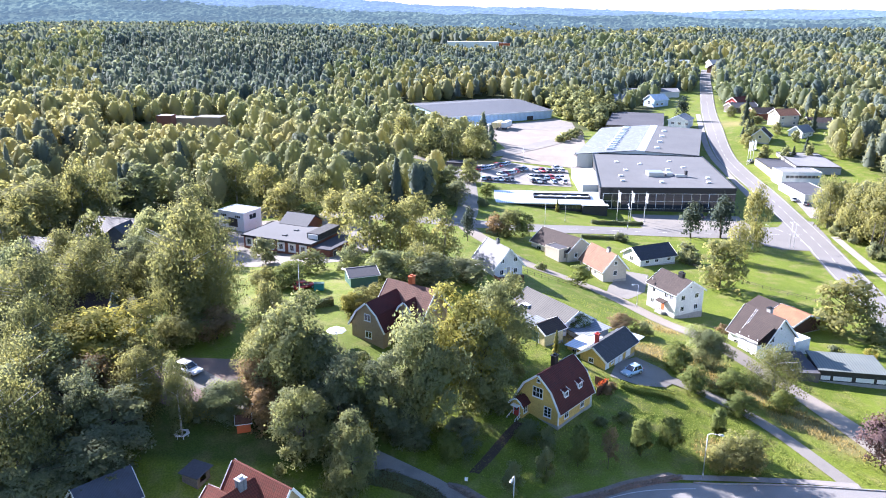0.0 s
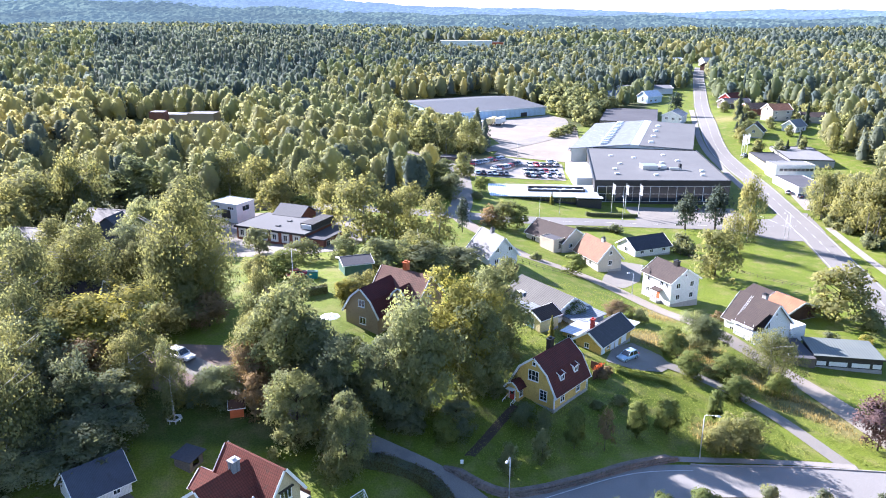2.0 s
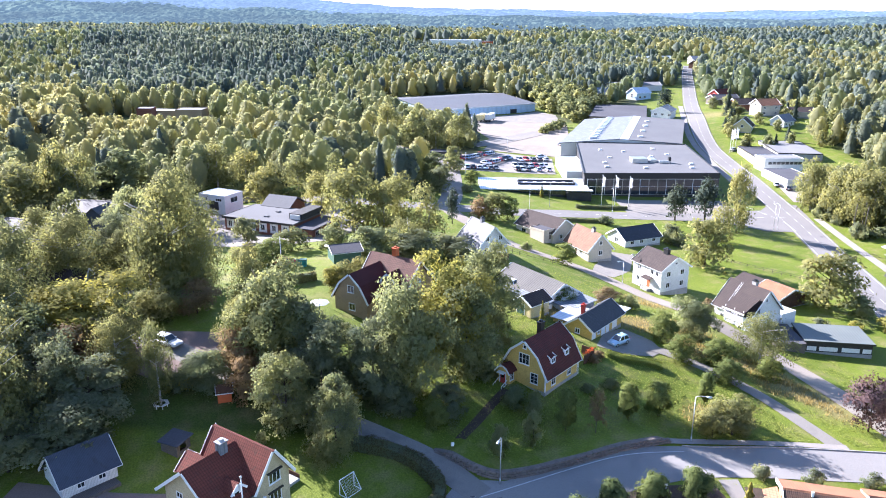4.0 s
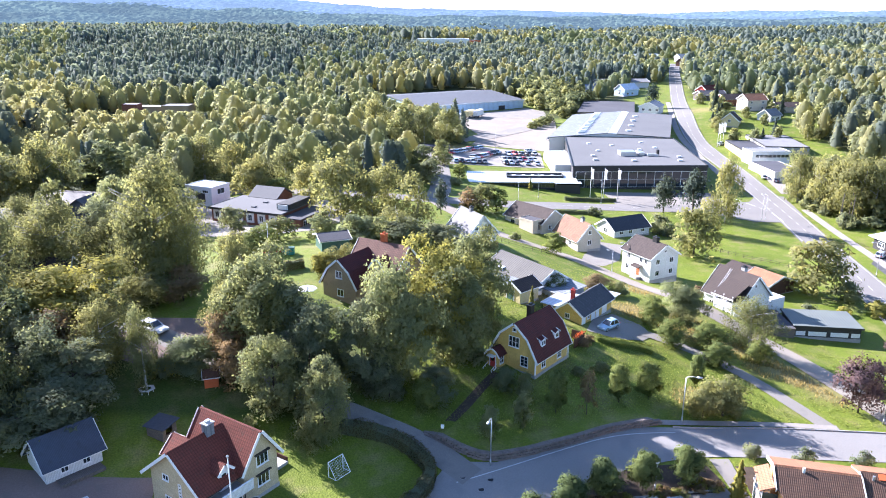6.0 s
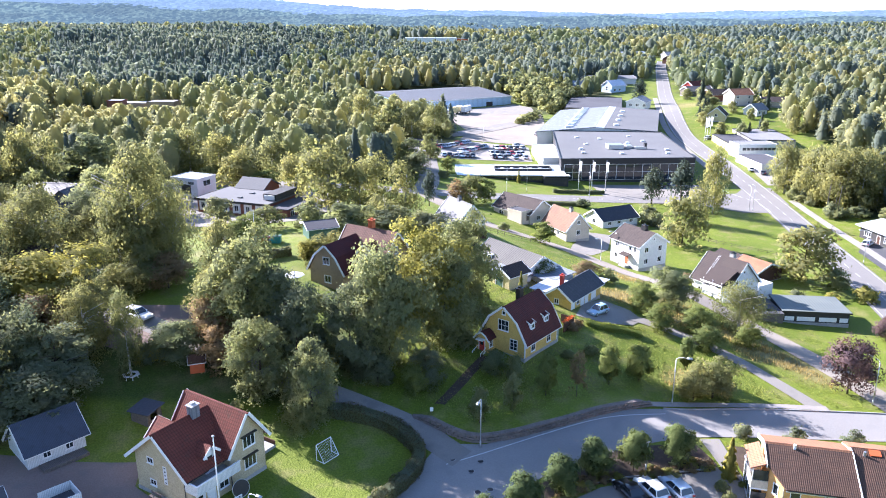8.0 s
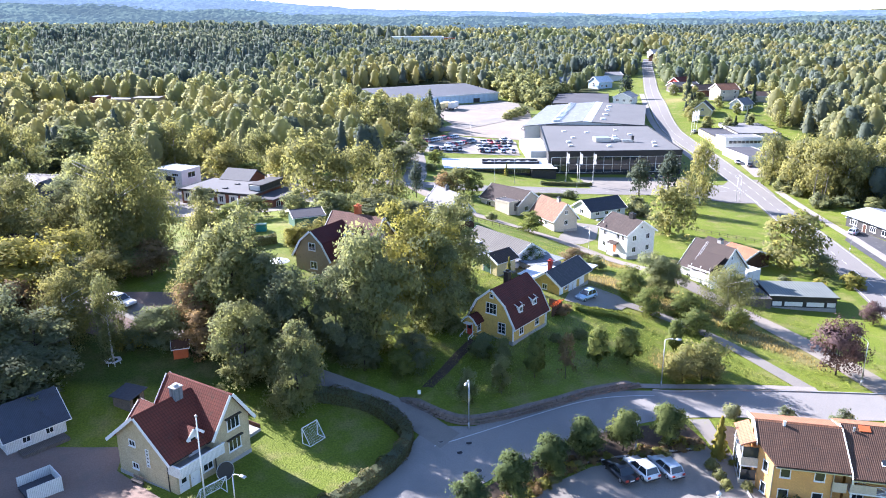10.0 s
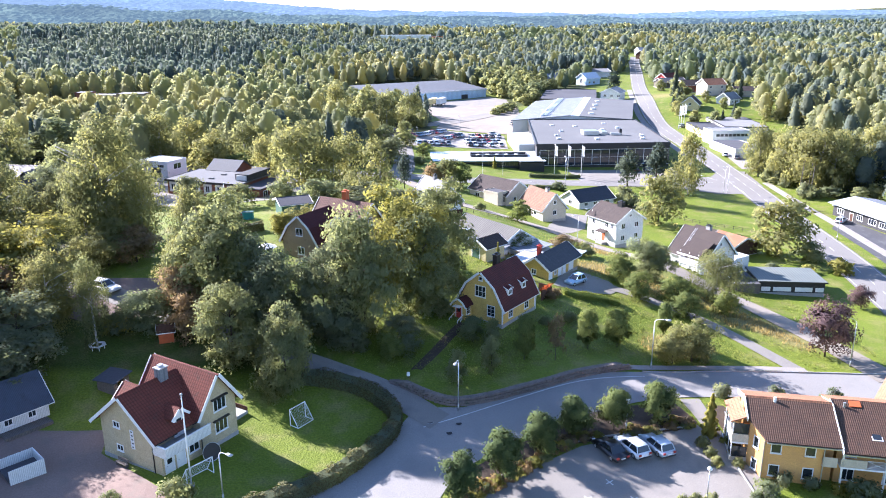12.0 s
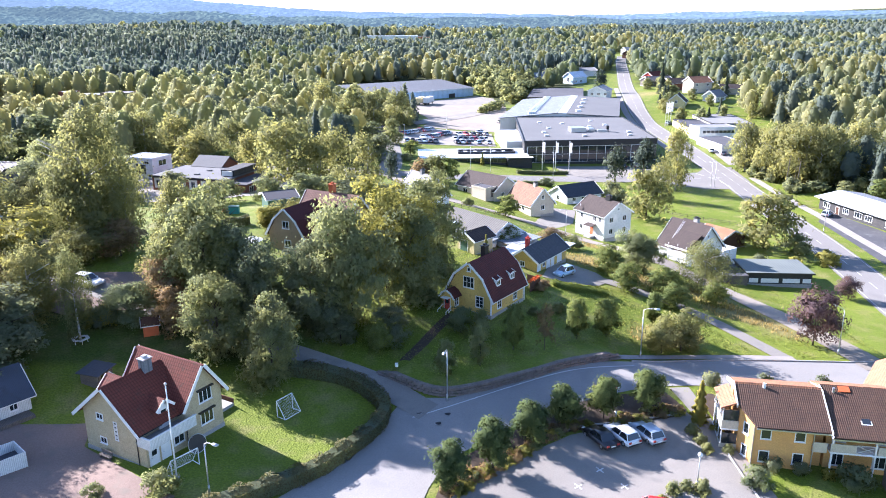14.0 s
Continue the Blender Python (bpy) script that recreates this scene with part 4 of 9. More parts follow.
def cream_house():
    """Brick house with a cross wing, a balcony on its corner and a small dormer."""
    L, W, Hr, mid = 9.7, 8.7, 7.35, 4.95
    h = thing("brick_house", pose(-20.9, 64.8, 4.2, 0, 0, 54.5), "cream brick house with red tile roof and white balcony", "house")
    k = (Hr - 3.6) / 4.65
    part("wall", prism([(1.2, 0.3), (W, 0.3), (W, Hr - (W - mid) * k), (mid, Hr), (1.2, Hr - (mid - 1.2) * k)], 0, 5.0), CREAMBRICK, h)
    part("foundation", solid((-0.05, 1.15, -1.2, 4.9, W + 0.05, 0.3), (4.85, -0.05, -1.2, L + 0.05, W + 0.05, 0.3)), CONCRETE, h)
    for edge in (0.3, 9.6):
        part("roof", slab(edge, 3.6, mid, Hr, -0.5, 7.2, 0.15), REDTILE, h)
        part("bargeboard", slab(edge - 0.05 * (1 if edge < mid else -1), 3.44, mid, Hr - 0.12, -0.57, -0.51, 0.34), TRIM, h)
    part("gutter", solid((-0.5, 0.2, 3.56, 2.3, 0.3, 3.66), (4.2, 0.2, 3.56, 4.9, 0.3, 3.66)), DARKMETAL, h)
    part("ridge_cap", prism([(mid - 0.2, Hr + 0.1), (mid, Hr + 0.26), (mid + 0.2, Hr + 0.1)], -0.5, 6.6), REDTILE, h)
    # room under the slope behind the balcony
    part("wall", solid((0, -0.02, -0.9, 4.86, 1.2, 2.48)), CREAMBRICK, h)
    part("balcony_floor", solid((-0.1, -0.85, 2.5, 5.4, 1.2, 2.66)), CONCRETE, h)
    rail = part("balcony_railing", solid((-0.1, -0.91, 2.35, 5.4, -0.85, 3.45), (-0.16, -0.91, 2.35, -0.1, 0.9, 3.45), (5.34, -0.85, 2.35, 5.4, -0.55, 3.45)), WHITE, h, "white boarded balcony railing")
    part("handrail", solid((-0.22, -0.97, 3.45, 5.46, -0.79, 3.52), (-0.22, -0.79, 3.45, -0.04, 0.9, 3.52)), TRIM, rail)
    # cross wing
    w0, w1, wr = 4.9, L, 7.9
    half, cross = (w1 - w0) / 2, Matrix(((0, 1, 0, 0), (1, 0, 0, 0), (0, 0, 1, 0), (0, 0, 0, 1)))
    body = prism([(0, 0.3), (w1 - w0, 0.3), (w1 - w0, 4.55), (half, wr - 0.05), (0, 4.55)], 0, W)
    part("wing", turned(body, Matrix.Translation((w1, 0, 0)) @ pose(0, 0, 0, 0, 0, 90)), CREAMBRICK, h)
    m = Matrix.Translation(((w0 + w1) / 2, 0, 0)) @ cross
    for sgn in (-1, 1):
        reach, lo = half + 0.42, 3.95
        piece = turned(slab(sgn * reach, lo, 0, wr, -0.45, W + 0.45, 0.15), m)
        bmesh.ops.reverse_faces(piece, faces=piece.faces)
        part("wing_roof", lay_uv(piece), REDTILE, h)
        for x in (-0.52, W + 0.45):
            board = turned(slab(sgn * reach, lo - 0.12, 0, wr - 0.12, x, x + 0.06, 0.34), m)
            bmesh.ops.reverse_faces(board, faces=board.faces)
            part("bargeboard", board, TRIM, h)
    # lead valley between the two roofs
    part("valley", turned(slab(0.9, 4.6, mid - 0.2, wr - 0.62, -0.13, 0.13, 0.2), Matrix.Translation((5.0, 0, 0)) @ Matrix(((1, 0.42, 0, 0), (0, 1, 0, 0), (0, 0, 1, 0), (0, 0, 0, 1)))), GREYTILE, h)
    wing_front = pose(0, 0, 0)
    window(h, wing_front, 6.72, 3.75, 1.7, 1.35, 3, 1)
    window(h, wing_front, 6.72, 1.3, 1.7, 1.35, 3, 1)
    for z in (5.16, 2.71):
        part("awning_box", turned(solid((6.5, -0.28, z, 8.6, 0, z + 0.14)), wing_front), DARKMETAL, h)
    gable = wall_frame(L, W, "x0")
    window(h, gable, 1.96, 3.65, 1.0, 0.72, 2, 1)
    window(h, gable, 2.1, 1.1, 1.0, 0.72, 2, 1)
    for i in range(5):
        window(h, gable, 4.42, 1.95 + 0.42 * i, 0.5, 0.36, 1, 1, None, False)
    front = pose(0, -0.02, 0)
    door(h, front, 0.35, 0.0, 0.95, 2.1, TRIM, light=True)
    door(h, front, 1.75, 0.0, 0.9, 2.1, TRIM)
    window(h, front, 3.2, 0.9, 1.3, 1.15, 2)
    # small dormer above the balcony
    part("dormer", solid((2.6, 1.0, 2.7, 3.8, 3.2, 5.1)), TRIM, h)
    window(h, pose(0, 1.0, 0), 2.8, 3.4, 0.8, 1.3, 1)
    for a, b in ((2.2, 3.2), (4.2, 3.2)):
        piece = turned(slab(a, 4.85, b, 5.75, 0.6, 3.6, 0.1), cross)
        bmesh.ops.reverse_faces(piece, faces=piece.faces)
        part("dormer_roof", lay_uv(piece), REDTILE, h)
        board = turned(slab(a, 4.72, b, 5.62, 0.53, 0.6, 0.26), cross)
        bmesh.ops.reverse_faces(board, faces=board.faces)
        part("bargeboard", board, TRIM, h)
    # back gable over the garden side
    for a in (2.2, 5.8):
        piece = turned(slab(a, 4.3, 4.0, 6.0, 6.0, 9.9, 0.12), cross)
        bmesh.ops.reverse_faces(piece, faces=piece.faces)
        part("back_gable_roof", lay_uv(piece), REDTILE, h)
        board = turned(slab(a, 4.15, 4.0, 5.88, 9.9, 9.97, 0.3), cross)
        bmesh.ops.reverse_faces(board, faces=board.faces)
        part("bargeboard", board, TRIM, h)
    part("downpipe", rod((-0.06, 1.1, 0.0), (-0.06, 1.1, 3.6), 0.05), DARKMETAL, h)
    part("downpipe", rod((4.82, -0.1, 0.0), (4.82, -0.1, 2.4), 0.05), DARKMETAL, h)
    chimney(h, 4.75, mid - 0.1, 6.4, 8.5, 1.0, 0.85, TINROOF, METAL)
    part("terrace", solid((L, 1.9, -0.9, L + 3.4, 6.5, 0.45)), CONCRETE, h, "pale concrete terrace")
    part("terrace_wall", solid((L + 3.3, 1.9, 0.45, L + 3.4, 6.5, 0.95)), BROWNWOOD, h)
    part("bench", solid((-0.9, 4.4, 0.35, -0.5, 6.0, 0.42), (-0.5, 4.4, 0.5, -0.44, 6.0, 0.8), (-0.85, 4.5, -0.1, -0.5, 4.6, 0.35), (-0.85, 5.8, -0.1, -0.5, 5.9, 0.35)), GREYWOOD, h, "weathered wooden garden bench")


cream_house()


def apartment_block():
    """Ochre block in stepped units with tile roofs, darker on shaded slopes, balconies and a glazed corner bay."""
    h = thing("apartment_block", pose(37.6, 64.5, 0.7, 0, 0, -16.3), "ochre two-storey apartment block with balconies and tile roof, darker on shaded slopes", "apartment block")
    L, W, He, Hr, mid = 8.1, 7.4, 4.9, 7.0, 4.5
    k = (Hr - He) / mid

    def chop(bm, x, y, nx, ny):
        """Cuts the corner of a piece away along an upright plane and closes the cut."""
        cut = bmesh.ops.bisect_plane(bm, geom=bm.verts[:] + bm.edges[:] + bm.faces[:], plane_co=(x, y, 0), plane_no=(nx, ny, 0), clear_outer=True)
        bmesh.ops.edgenet_fill(bm, edges=[e for e in cut["geom_cut"] if isinstance(e, bmesh.types.BMEdge)])
        bmesh.ops.recalc_face_normals(bm, faces=bm.faces)
        return lay_uv(bm)

    part("wall", chop(prism([(0, -1.5), (W, -1.5), (W, 6.0), (mid, Hr - 0.1), (0, He)], 0, 6.7), 1.1, 0, -0.86, -0.51), OCHRE, h)
    part("recess_wall", prism([(1.3, -1.5), (W, -1.5), (W, 6.0), (mid, Hr - 0.1), (1.3, He + 0.4)], 6.7, L), OCHRE, h)
    part("balcony_floor", solid((6.72, -0.1, 2.4, L, 1.28, 2.58)), TRIM, h)
    part("balcony_front", solid((6.72, -0.16, 2.4, L, -0.1, 3.5)), BEIGE, h)
    # Brown slopes face away from the sun, orange face it: light put into tiles
    part("roof", chop(slab(-0.45, He - 0.45 * k, mid, Hr, -0.3, L + 0.15, 0.2), 1.1, -0.3, -0.86, -0.51), SHADEDTILE, h)
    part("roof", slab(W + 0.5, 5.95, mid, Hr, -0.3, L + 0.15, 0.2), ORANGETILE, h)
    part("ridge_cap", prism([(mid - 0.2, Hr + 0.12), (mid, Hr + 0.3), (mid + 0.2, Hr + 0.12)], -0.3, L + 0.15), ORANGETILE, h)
    for x in (-0.4, L + 0.15):
        low = 1.85 if x < 0 else -0.45
        part("bargeboard", slab(low, He + low * k - 0.15, mid, Hr - 0.15, x, x + 0.1, 0.42), TRIM, h)
        part("bargeboard", slab(W + 0.5, 5.8, mid, Hr - 0.15, x, x + 0.1, 0.42), TRIM, h)
    part("gutter", solid((1.2, -0.6, He - 0.3, L + 0.15, -0.46, He - 0.18)), METAL, h)
    part("downpipe", rod((1.1, -0.08, -1.0), (1.1, -0.08, He - 0.3), 0.06), METAL, h)
    part("downpipe", rod((6.75, -0.24, -1.0), (6.75, -0.24, He - 0.3), 0.06), METAL, h)
    front = wall_frame(L, W, "y0")
    for z in (0.7, 3.3):
        for x in (1.75, 5.0):
            window(h, front, x, z, 1.05, 1.3, 1)
    corner = pose(0.0, 1.86, 0, 0, 0, -59.4)
    for z in (0.7, 3.2):
        window(h, corner, 0.7, z, 0.8, 1.3, 1)
    # bay of glazed balconies on the end
    part("bay", solid((-1.5, 2.1, -1.5, 0, 6.1, 0.2)), OCHRE, h)
    for z in (0.2, 2.9):
        part("balcony_floor", solid((-1.7, 1.9, z, 0, 6.3, z + 0.18)), TRIM, h)
        for box in ((-1.7, 1.9, z + 0.18, -1.62, 6.3, z + 1.1), (-1.62, 1.9, z + 0.18, 0, 1.98, z + 1.1), (-1.62, 6.22, z + 0.18, 0, 6.3, z + 1.1)):
            part("balcony_front", solid(box), BEIGE, h)
        for box in ((-1.62, 2.02, z + 1.1, -1.58, 6.18, z + 2.3), (-1.55, 2.0, z + 1.1, -0.05, 2.04, z + 2.3)):
            part("balcony_glass", solid(box), PANE, h)
        for y in (1.95, 3.4, 4.8, 6.25):
            part("balcony_post", rod((-1.62, y, z), (-1.62, y, z + 2.7), 0.05), TRIM, h)
        part("handrail", rod((-1.78, 1.9, z + 1.25), (-1.78, 6.3, z + 1.25), 0.04), METAL, h)
    part("bay_roof", turned(slab(-1.9, 5.35, -0.42, 6.0, -6.4, -1.8, 0.14), Matrix(((0, 1, 0, 0), (-1, 0, 0, 0), (0, 0, 1, 0), (0, 0, 0, 1)))), ORANGETILE, h)
    # second unit, set back
    x0, y0 = L + 0.25, 0.05
    L2, W2 = 7.5, 7.6
    mid2 = y0 + 5.3
    part("wall", prism([(y0 + 1.2, -1.5), (y0 + W2, -1.5), (y0 + W2, 6.0), (mid2, Hr), (y0 + 1.2, He + 0.4)], x0, x0 + L2), OCHRE, h)
    part("roof", slab(y0 - 0.9, He - 0.45, mid2, Hr + 0.1, x0 - 0.05, x0 + L2 + 0.2, 0.2), SHADEDTILE, h)
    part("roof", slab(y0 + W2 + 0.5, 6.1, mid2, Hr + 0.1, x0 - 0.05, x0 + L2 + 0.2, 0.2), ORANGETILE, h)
    part("bargeboard", slab(y0 - 0.9, He - 0.6, mid2, Hr - 0.05, x0 - 0.12, x0 - 0.05, 0.42), TRIM, h)
    part("gutter", solid((x0, y0 - 1.05, He - 0.56, x0 + L2, y0 - 0.92, He - 0.44)), METAL, h)
    sky_light = part("skylight", turned(solid((-0.5, -0.6, 0, 0.5, 0.6, 0.14)), pose(x0 + 3.4, y0 + 1.3, He + 0.55, 19, 0, 0)), TRIM, h)
    part("pane", turned(solid((-0.4, -0.5, 0.14, 0.4, 0.5, 0.16)), pose(x0 + 3.4, y0 + 1.3, He + 0.55, 19, 0, 0)), PANE, sky_light)
    part("roof_hatch", turned(solid((-0.55, -0.4, 0, 0.55, 0.4, 0.4)), pose(x0 + 2.2, y0 + 4.9, Hr - 0.2, 19, 0, 0)), ORANGEPAINT, h)
    part("vent", rod((x0 + 1.1, y0 + 4.4, Hr - 0.5), (x0 + 1.1, y0 + 4.4, Hr + 0.4), 0.14), METAL, h)
    part("vent", rod((2.6, mid - 0.4, Hr - 0.2), (2.6, mid - 0.4, Hr + 0.5), 0.16), TRIM, h)
    for z in (2.5,):
        part("balcony_floor", solid((x0, y0 - 0.4, z, x0 + L2, y0 + 1.2, z + 0.18)), TRIM, h)
        for a, b in ((0, 2.4), (4.4, L2)):
            part("balcony_front", solid((x0 + a, y0 - 0.4, z + 0.2, x0 + b, y0 - 0.32, z + 1.1)), BEIGE, h)
        part("railing", together(rod((x0 + 2.4, y0 - 0.36, z + 1.1), (x0 + 4.4, y0 - 0.36, z + 1.1), 0.03), rod((x0 + 2.4, y0 - 0.36, z + 0.25), (x0 + 4.4, y0 - 0.36, z + 1.1), 0.03), rod((x0 + 2.4, y0 - 0.36, z + 1.1), (x0 + 4.4, y0 - 0.36, z + 0.25), 0.03)), TRIM, h)
    for x in (x0 + 0.1, x0 + 4.1, x0 + 7.4):
        part("post", solid((x, y0 - 0.4, -1.0, x + 0.16, y0 - 0.24, He - 0.3)), TRIM, h)
    back_wall = pose(x0, y0 + 1.2, 0)
    for x in (0.6, 4.6):
        window(h, back_wall, x, 3.0, 1.3, 1.9, 2)
        window(h, back_wall, x, 0.3, 1.3, 1.9, 2)
    part("stair_wall", solid((x0 + 5.2, y0 - 3.2, -1.0, x0 + 5.35, y0 - 0.4, 2.4), (x0 + 5.35, y0 - 3.2, 2.0, x0 + 9, y0 - 0.4, 2.15)), GREYWOOD, h)
    # third unit, turned towards the street
    m3 = pose(x0 + L2 + 4.2, y0 + 2.5, 0, 0, 0, 62)
    part("wall", turned(prism([(0, -1.5), (8, -1.5), (8, He + 0.3), (4, Hr + 0.9), (0, He + 0.3)], 0, 12), m3), OCHRE, h)
    # sunlit orange and shaded brown again painted on opposite slopes
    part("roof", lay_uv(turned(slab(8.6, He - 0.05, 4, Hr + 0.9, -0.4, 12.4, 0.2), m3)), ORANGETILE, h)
    part("roof", lay_uv(turned(slab(-0.6, He - 0.05, 4, Hr + 0.9, -0.4, 12.4, 0.2), m3)), SHADEDTILE, h)
    for sgn in (8.6, -0.6):
        part("bargeboard", turned(slab(sgn, He - 0.2, 4, Hr + 0.75, -0.5, -0.4, 0.42), m3), TRIM, h)
    for z in (0.7, 3.3):
        window(h, m3 @ pose(0, 8, 0, 0, 0, -90), 3.0, z, 1.2, 1.3, 2)


apartment_block()


def tan_house():
    """House with gambrel gable wing, saddle roof and dormer, half hidden in trees."""
    h = thing("tan_house", pose(-9.1, 108.4, 11.3, 0, 0, 56), "tan rendered house with dark red tile roof and white verges", "house")
    L, W, He, Hr, knee, kz = 7.4, 6.4, 3.2, 6.9, 1.3, 5.3
    part("wall", prism([(0, -1.0), (W, -1.0), (W, He), (W - knee, kz), (W / 2, Hr), (knee, kz), (0, He)], 0, L), TANWALL, h)
    for f in (lambda v: v, lambda v: W - v):
        part("lower_roof", slab(f(-0.35), He - 0.55, f(knee), kz, -0.3, L + 0.3, 0.14), REDBROWN, h)
        part("upper_roof", slab(f(knee - 0.1), kz - 0.1, f(W / 2), Hr, -0.3, L + 0.3, 0.14), REDBROWN, h)
        part("bargeboard", slab(f(-0.38), He - 0.7, f(knee), kz - 0.12, -0.37, -0.3, 0.32), TRIM, h)
        part("bargeboard", slab(f(knee - 0.1), kz - 0.2, f(W / 2), Hr - 0.1, -0.37, -0.3, 0.30), TRIM, h)
    gable = wall_frame(L, W, "x0")
    window(h, gable, 2.6, 3.9, 1.3, 1.2, 2)
    window(h, gable, 2.8, 1.0, 1.3, 1.2, 2)
    # main body with its ridge across
    m = pose(5.0, 5.6, 0, 0, 0, -90)
    part("wall", turned(prism([(0, -1.0), (8, -1.0), (8, 3.6), (4, 7.8), (0, 3.6)], 0, 9.2), m), TANWALL, h)
    part("roof", lay_uv(turned(slab(-0.45, 3.2, 4, 7.8, -0.4, 9.6, 0.16), m)), TANTILE, h)
    part("roof", lay_uv(turned(slab(8.45, 3.2, 4, 7.8, -0.4, 9.6, 0.16), m)), TANTILE, h)
    for x in (-0.46, 9.6):
        part("bargeboard", turned(slab(-0.45, 3.05, 4, 7.65, x, x + 0.06, 0.34), m), TRIM, h)
        part("bargeboard", turned(slab(8.45, 3.05, 4, 7.65, x, x + 0.06, 0.34), m), TRIM, h)
    window(h, m @ wall_frame(9.2, 8, "xL"), 3.4, 4.3, 1.1, 1.2)
    # dormer with its own gambrel gable
    d = m @ pose(4.9, -0.3, 0)
    part("dormer", turned(prism([(0, 1.0), (2.9, 1.0), (2.9, 4.6), (2.3, 5.7), (1.45, 6.4), (0.6, 5.7), (0, 4.6)], 0, 4.5), d @ pose(2.9, 0, 0, 0, 0, 90)), TANWALL, h)
    for a, b in (((-0.25, 4.2), (0.6, 5.7)), ((0.55, 5.62), (1.45, 6.4)), ((3.15, 4.2), (2.3, 5.7)), ((2.35, 5.62), (1.45, 6.4))):
        part("dormer_roof", turned(slab(*a, *b, -0.3, 4.5, 0.12), d @ pose(2.9, 0, 0, 0, 0, 90)), REDBROWN, h)
        part("bargeboard", turned(slab(a[0], a[1] - 0.1, b[0], b[1] - 0.1, -0.36, -0.3, 0.28), d @ pose(2.9, 0, 0, 0, 0, 90)), TRIM, h)
    window(h, d @ pose(0, 0, 0), 0.95, 3.7, 1.0, 1.2)
    part("porch_roof", turned(slab(-2.6, 2.3, 0, 3.4, 5.7, 8.8, 0.12), m), REDTILE, h)
    part("porch_post", turned(together(*[rod((k, -2.4, -1.0), (k, -2.4, 2.4), 0.07) for k in (7.0, 8.6)]), m), TRIM, h)
    chimney(h, 9.3, 1.2, 7.3, 9.1, 0.9, 0.8, ORANGEPAINT, ORANGEPAINT)


tan_house()

# the white and pale houses along the side road
def side_houses():
    W = 6.6
    h = house("cream_house", "pale rendered house with orange tile roof", 39.03 + 0.926 * W, 170.73 + 0.378 * W, -0.65, 112.2, 10.4, W, 3.5, 7.1, BEIGE, DULLTILE,
              windows=[("x0", 2.8, 2.0, 1.1, 1.2), ("x0", 2.9, 4.6, 0.9, 1.0), ("yW", 2.0, 1.6, 1.1, 1.1), ("yW", 6.5, 1.6, 1.1, 1.1)], doors=[("yW", 4.4, 0.9, 1.0, 2.0, BROWNWOOD)], plinth=0.9)
    part("garage_door", turned(bevelled(solid((0.6, -0.05, -0.4, 2.8, 0.02, 1.3)), 0.02), wall_frame(10.4, W, "x0")), BEIGE, h)
    part("step", solid((4.4, W, -0.6, 6.4, W + 1.6, 0.9)), CONCRETE, h)
    chimney(h, 3.2, W / 2, 6.4, 8.0, 0.9, 0.7, CONCRETE)
    house("black_roof_house", "low white house with black roof", 51.31, 183.71, -0.7, 23.5, 11.3, 7.4, 2.2, 4.4, WHITE, BLACKROOF,
          windows=[("y0", 1.6, 0.9, 1.2, 1.1), ("y0", 4.6, 0.9, 1.2, 1.1), ("y0", 8.6, 0.9, 1.2, 1.1), ("x0", 3.0, 0.9, 1.4, 1.2)], plinth=0.2)
    W = 6.9
    h = house("white_cottage", "white boarded house with pale grey roof and wooden deck", 11.47 + 0.9 * W, 152.31 + 0.435 * W, 7.2, 115.8, 9.2, W, 2.5, 6.3, WHITE, PALEFELT,
              windows=[("x0", 1.3, 3.3, 1.0, 1.1), ("x0", 4.6, 3.3, 1.0, 1.1), ("x0", 4.6, 0.7, 1.0, 1.2), ("x0", 1.2, 0.7, 1.0, 1.2)], doors=[("x0", 2.9, 0.3, 0.9, 2.0, CONCRETE)], plinth=0.3)
    part("deck", turned(solid((-0.2, -2.8, -1.5, 5.6, -0.1, 0.35)), wall_frame(9.2, W, "x0")), BROWNWOOD, h, "brown wooden deck")
    part("deck_railing", turned(solid((-0.2, -2.86, 0.35, 5.6, -2.8, 1.1), (-0.26, -2.8, 0.35, -0.2, -0.1, 1.1)), wall_frame(9.2, W, "x0")), BROWNWOOD, h)
    chimney(h, 5.0, W / 2, 5.8, 7.2, 0.7, 0.7, PALEFELT)
    h = house("long_house", "long low house with brown roof", 38.8, 186.6, 1.2, 128, 13.0, 8.6, 3.0, 5.8, BEIGE, GREYTILE,
              windows=[("yW", 2.0, 1.0, 1.6, 1.2), ("yW", 8.0, 1.0, 1.6, 1.2), ("x0", 2.5, 1.0, 1.2, 1.2)])
    g = flat_block("garage", "flat-roofed pale rendered garage", 29.6, 180.2, 2.6, 36, 6.5, 5.0, 2.4, BEIGE, DARKFELT, category="garage")
    part("garage_door", solid((1.8, -0.05, 0.0, 4.6, 0.0, 2.0)), GREYWOOD, g)
    # low house with pale blue sheet roofs
    h = house("low_house", "low house with grey roof and pale sheet-metal annexes", 27.6, 126.6, 6.3, 123, 14.0, 8.0, 2.6, 4.9, WHITE, LOWGREY, mid=3.8,
              windows=[("yW", 2.0, 0.9, 1.4, 1.2), ("yW", 8.0, 0.9, 1.4, 1.2), ("x0", 2.2, 1.0, 1.4, 1.1)], over=0.5)
    part("annex", solid((-1.0, 7.2, -1.0, 6.0, 11.2, 2.2), (-4.6, 0.6, -1.0, -0.3, 6.2, 2.2)), WHITEWALL, h)
    part("annex_roof", slab(11.6, 2.2, 7.0, 2.9, -1.4, 6.4, 0.1), TINROOF, h)
    part("annex_roof", slab(6.6, 2.2, 0.2, 2.7, -5.0, -0.42, 0.1), TINROOF, h)
    part("carport_roof", slab(11.2, 2.1, 7.6, 2.6, 7.0, 14.0, 0.1), TINROOF, h)
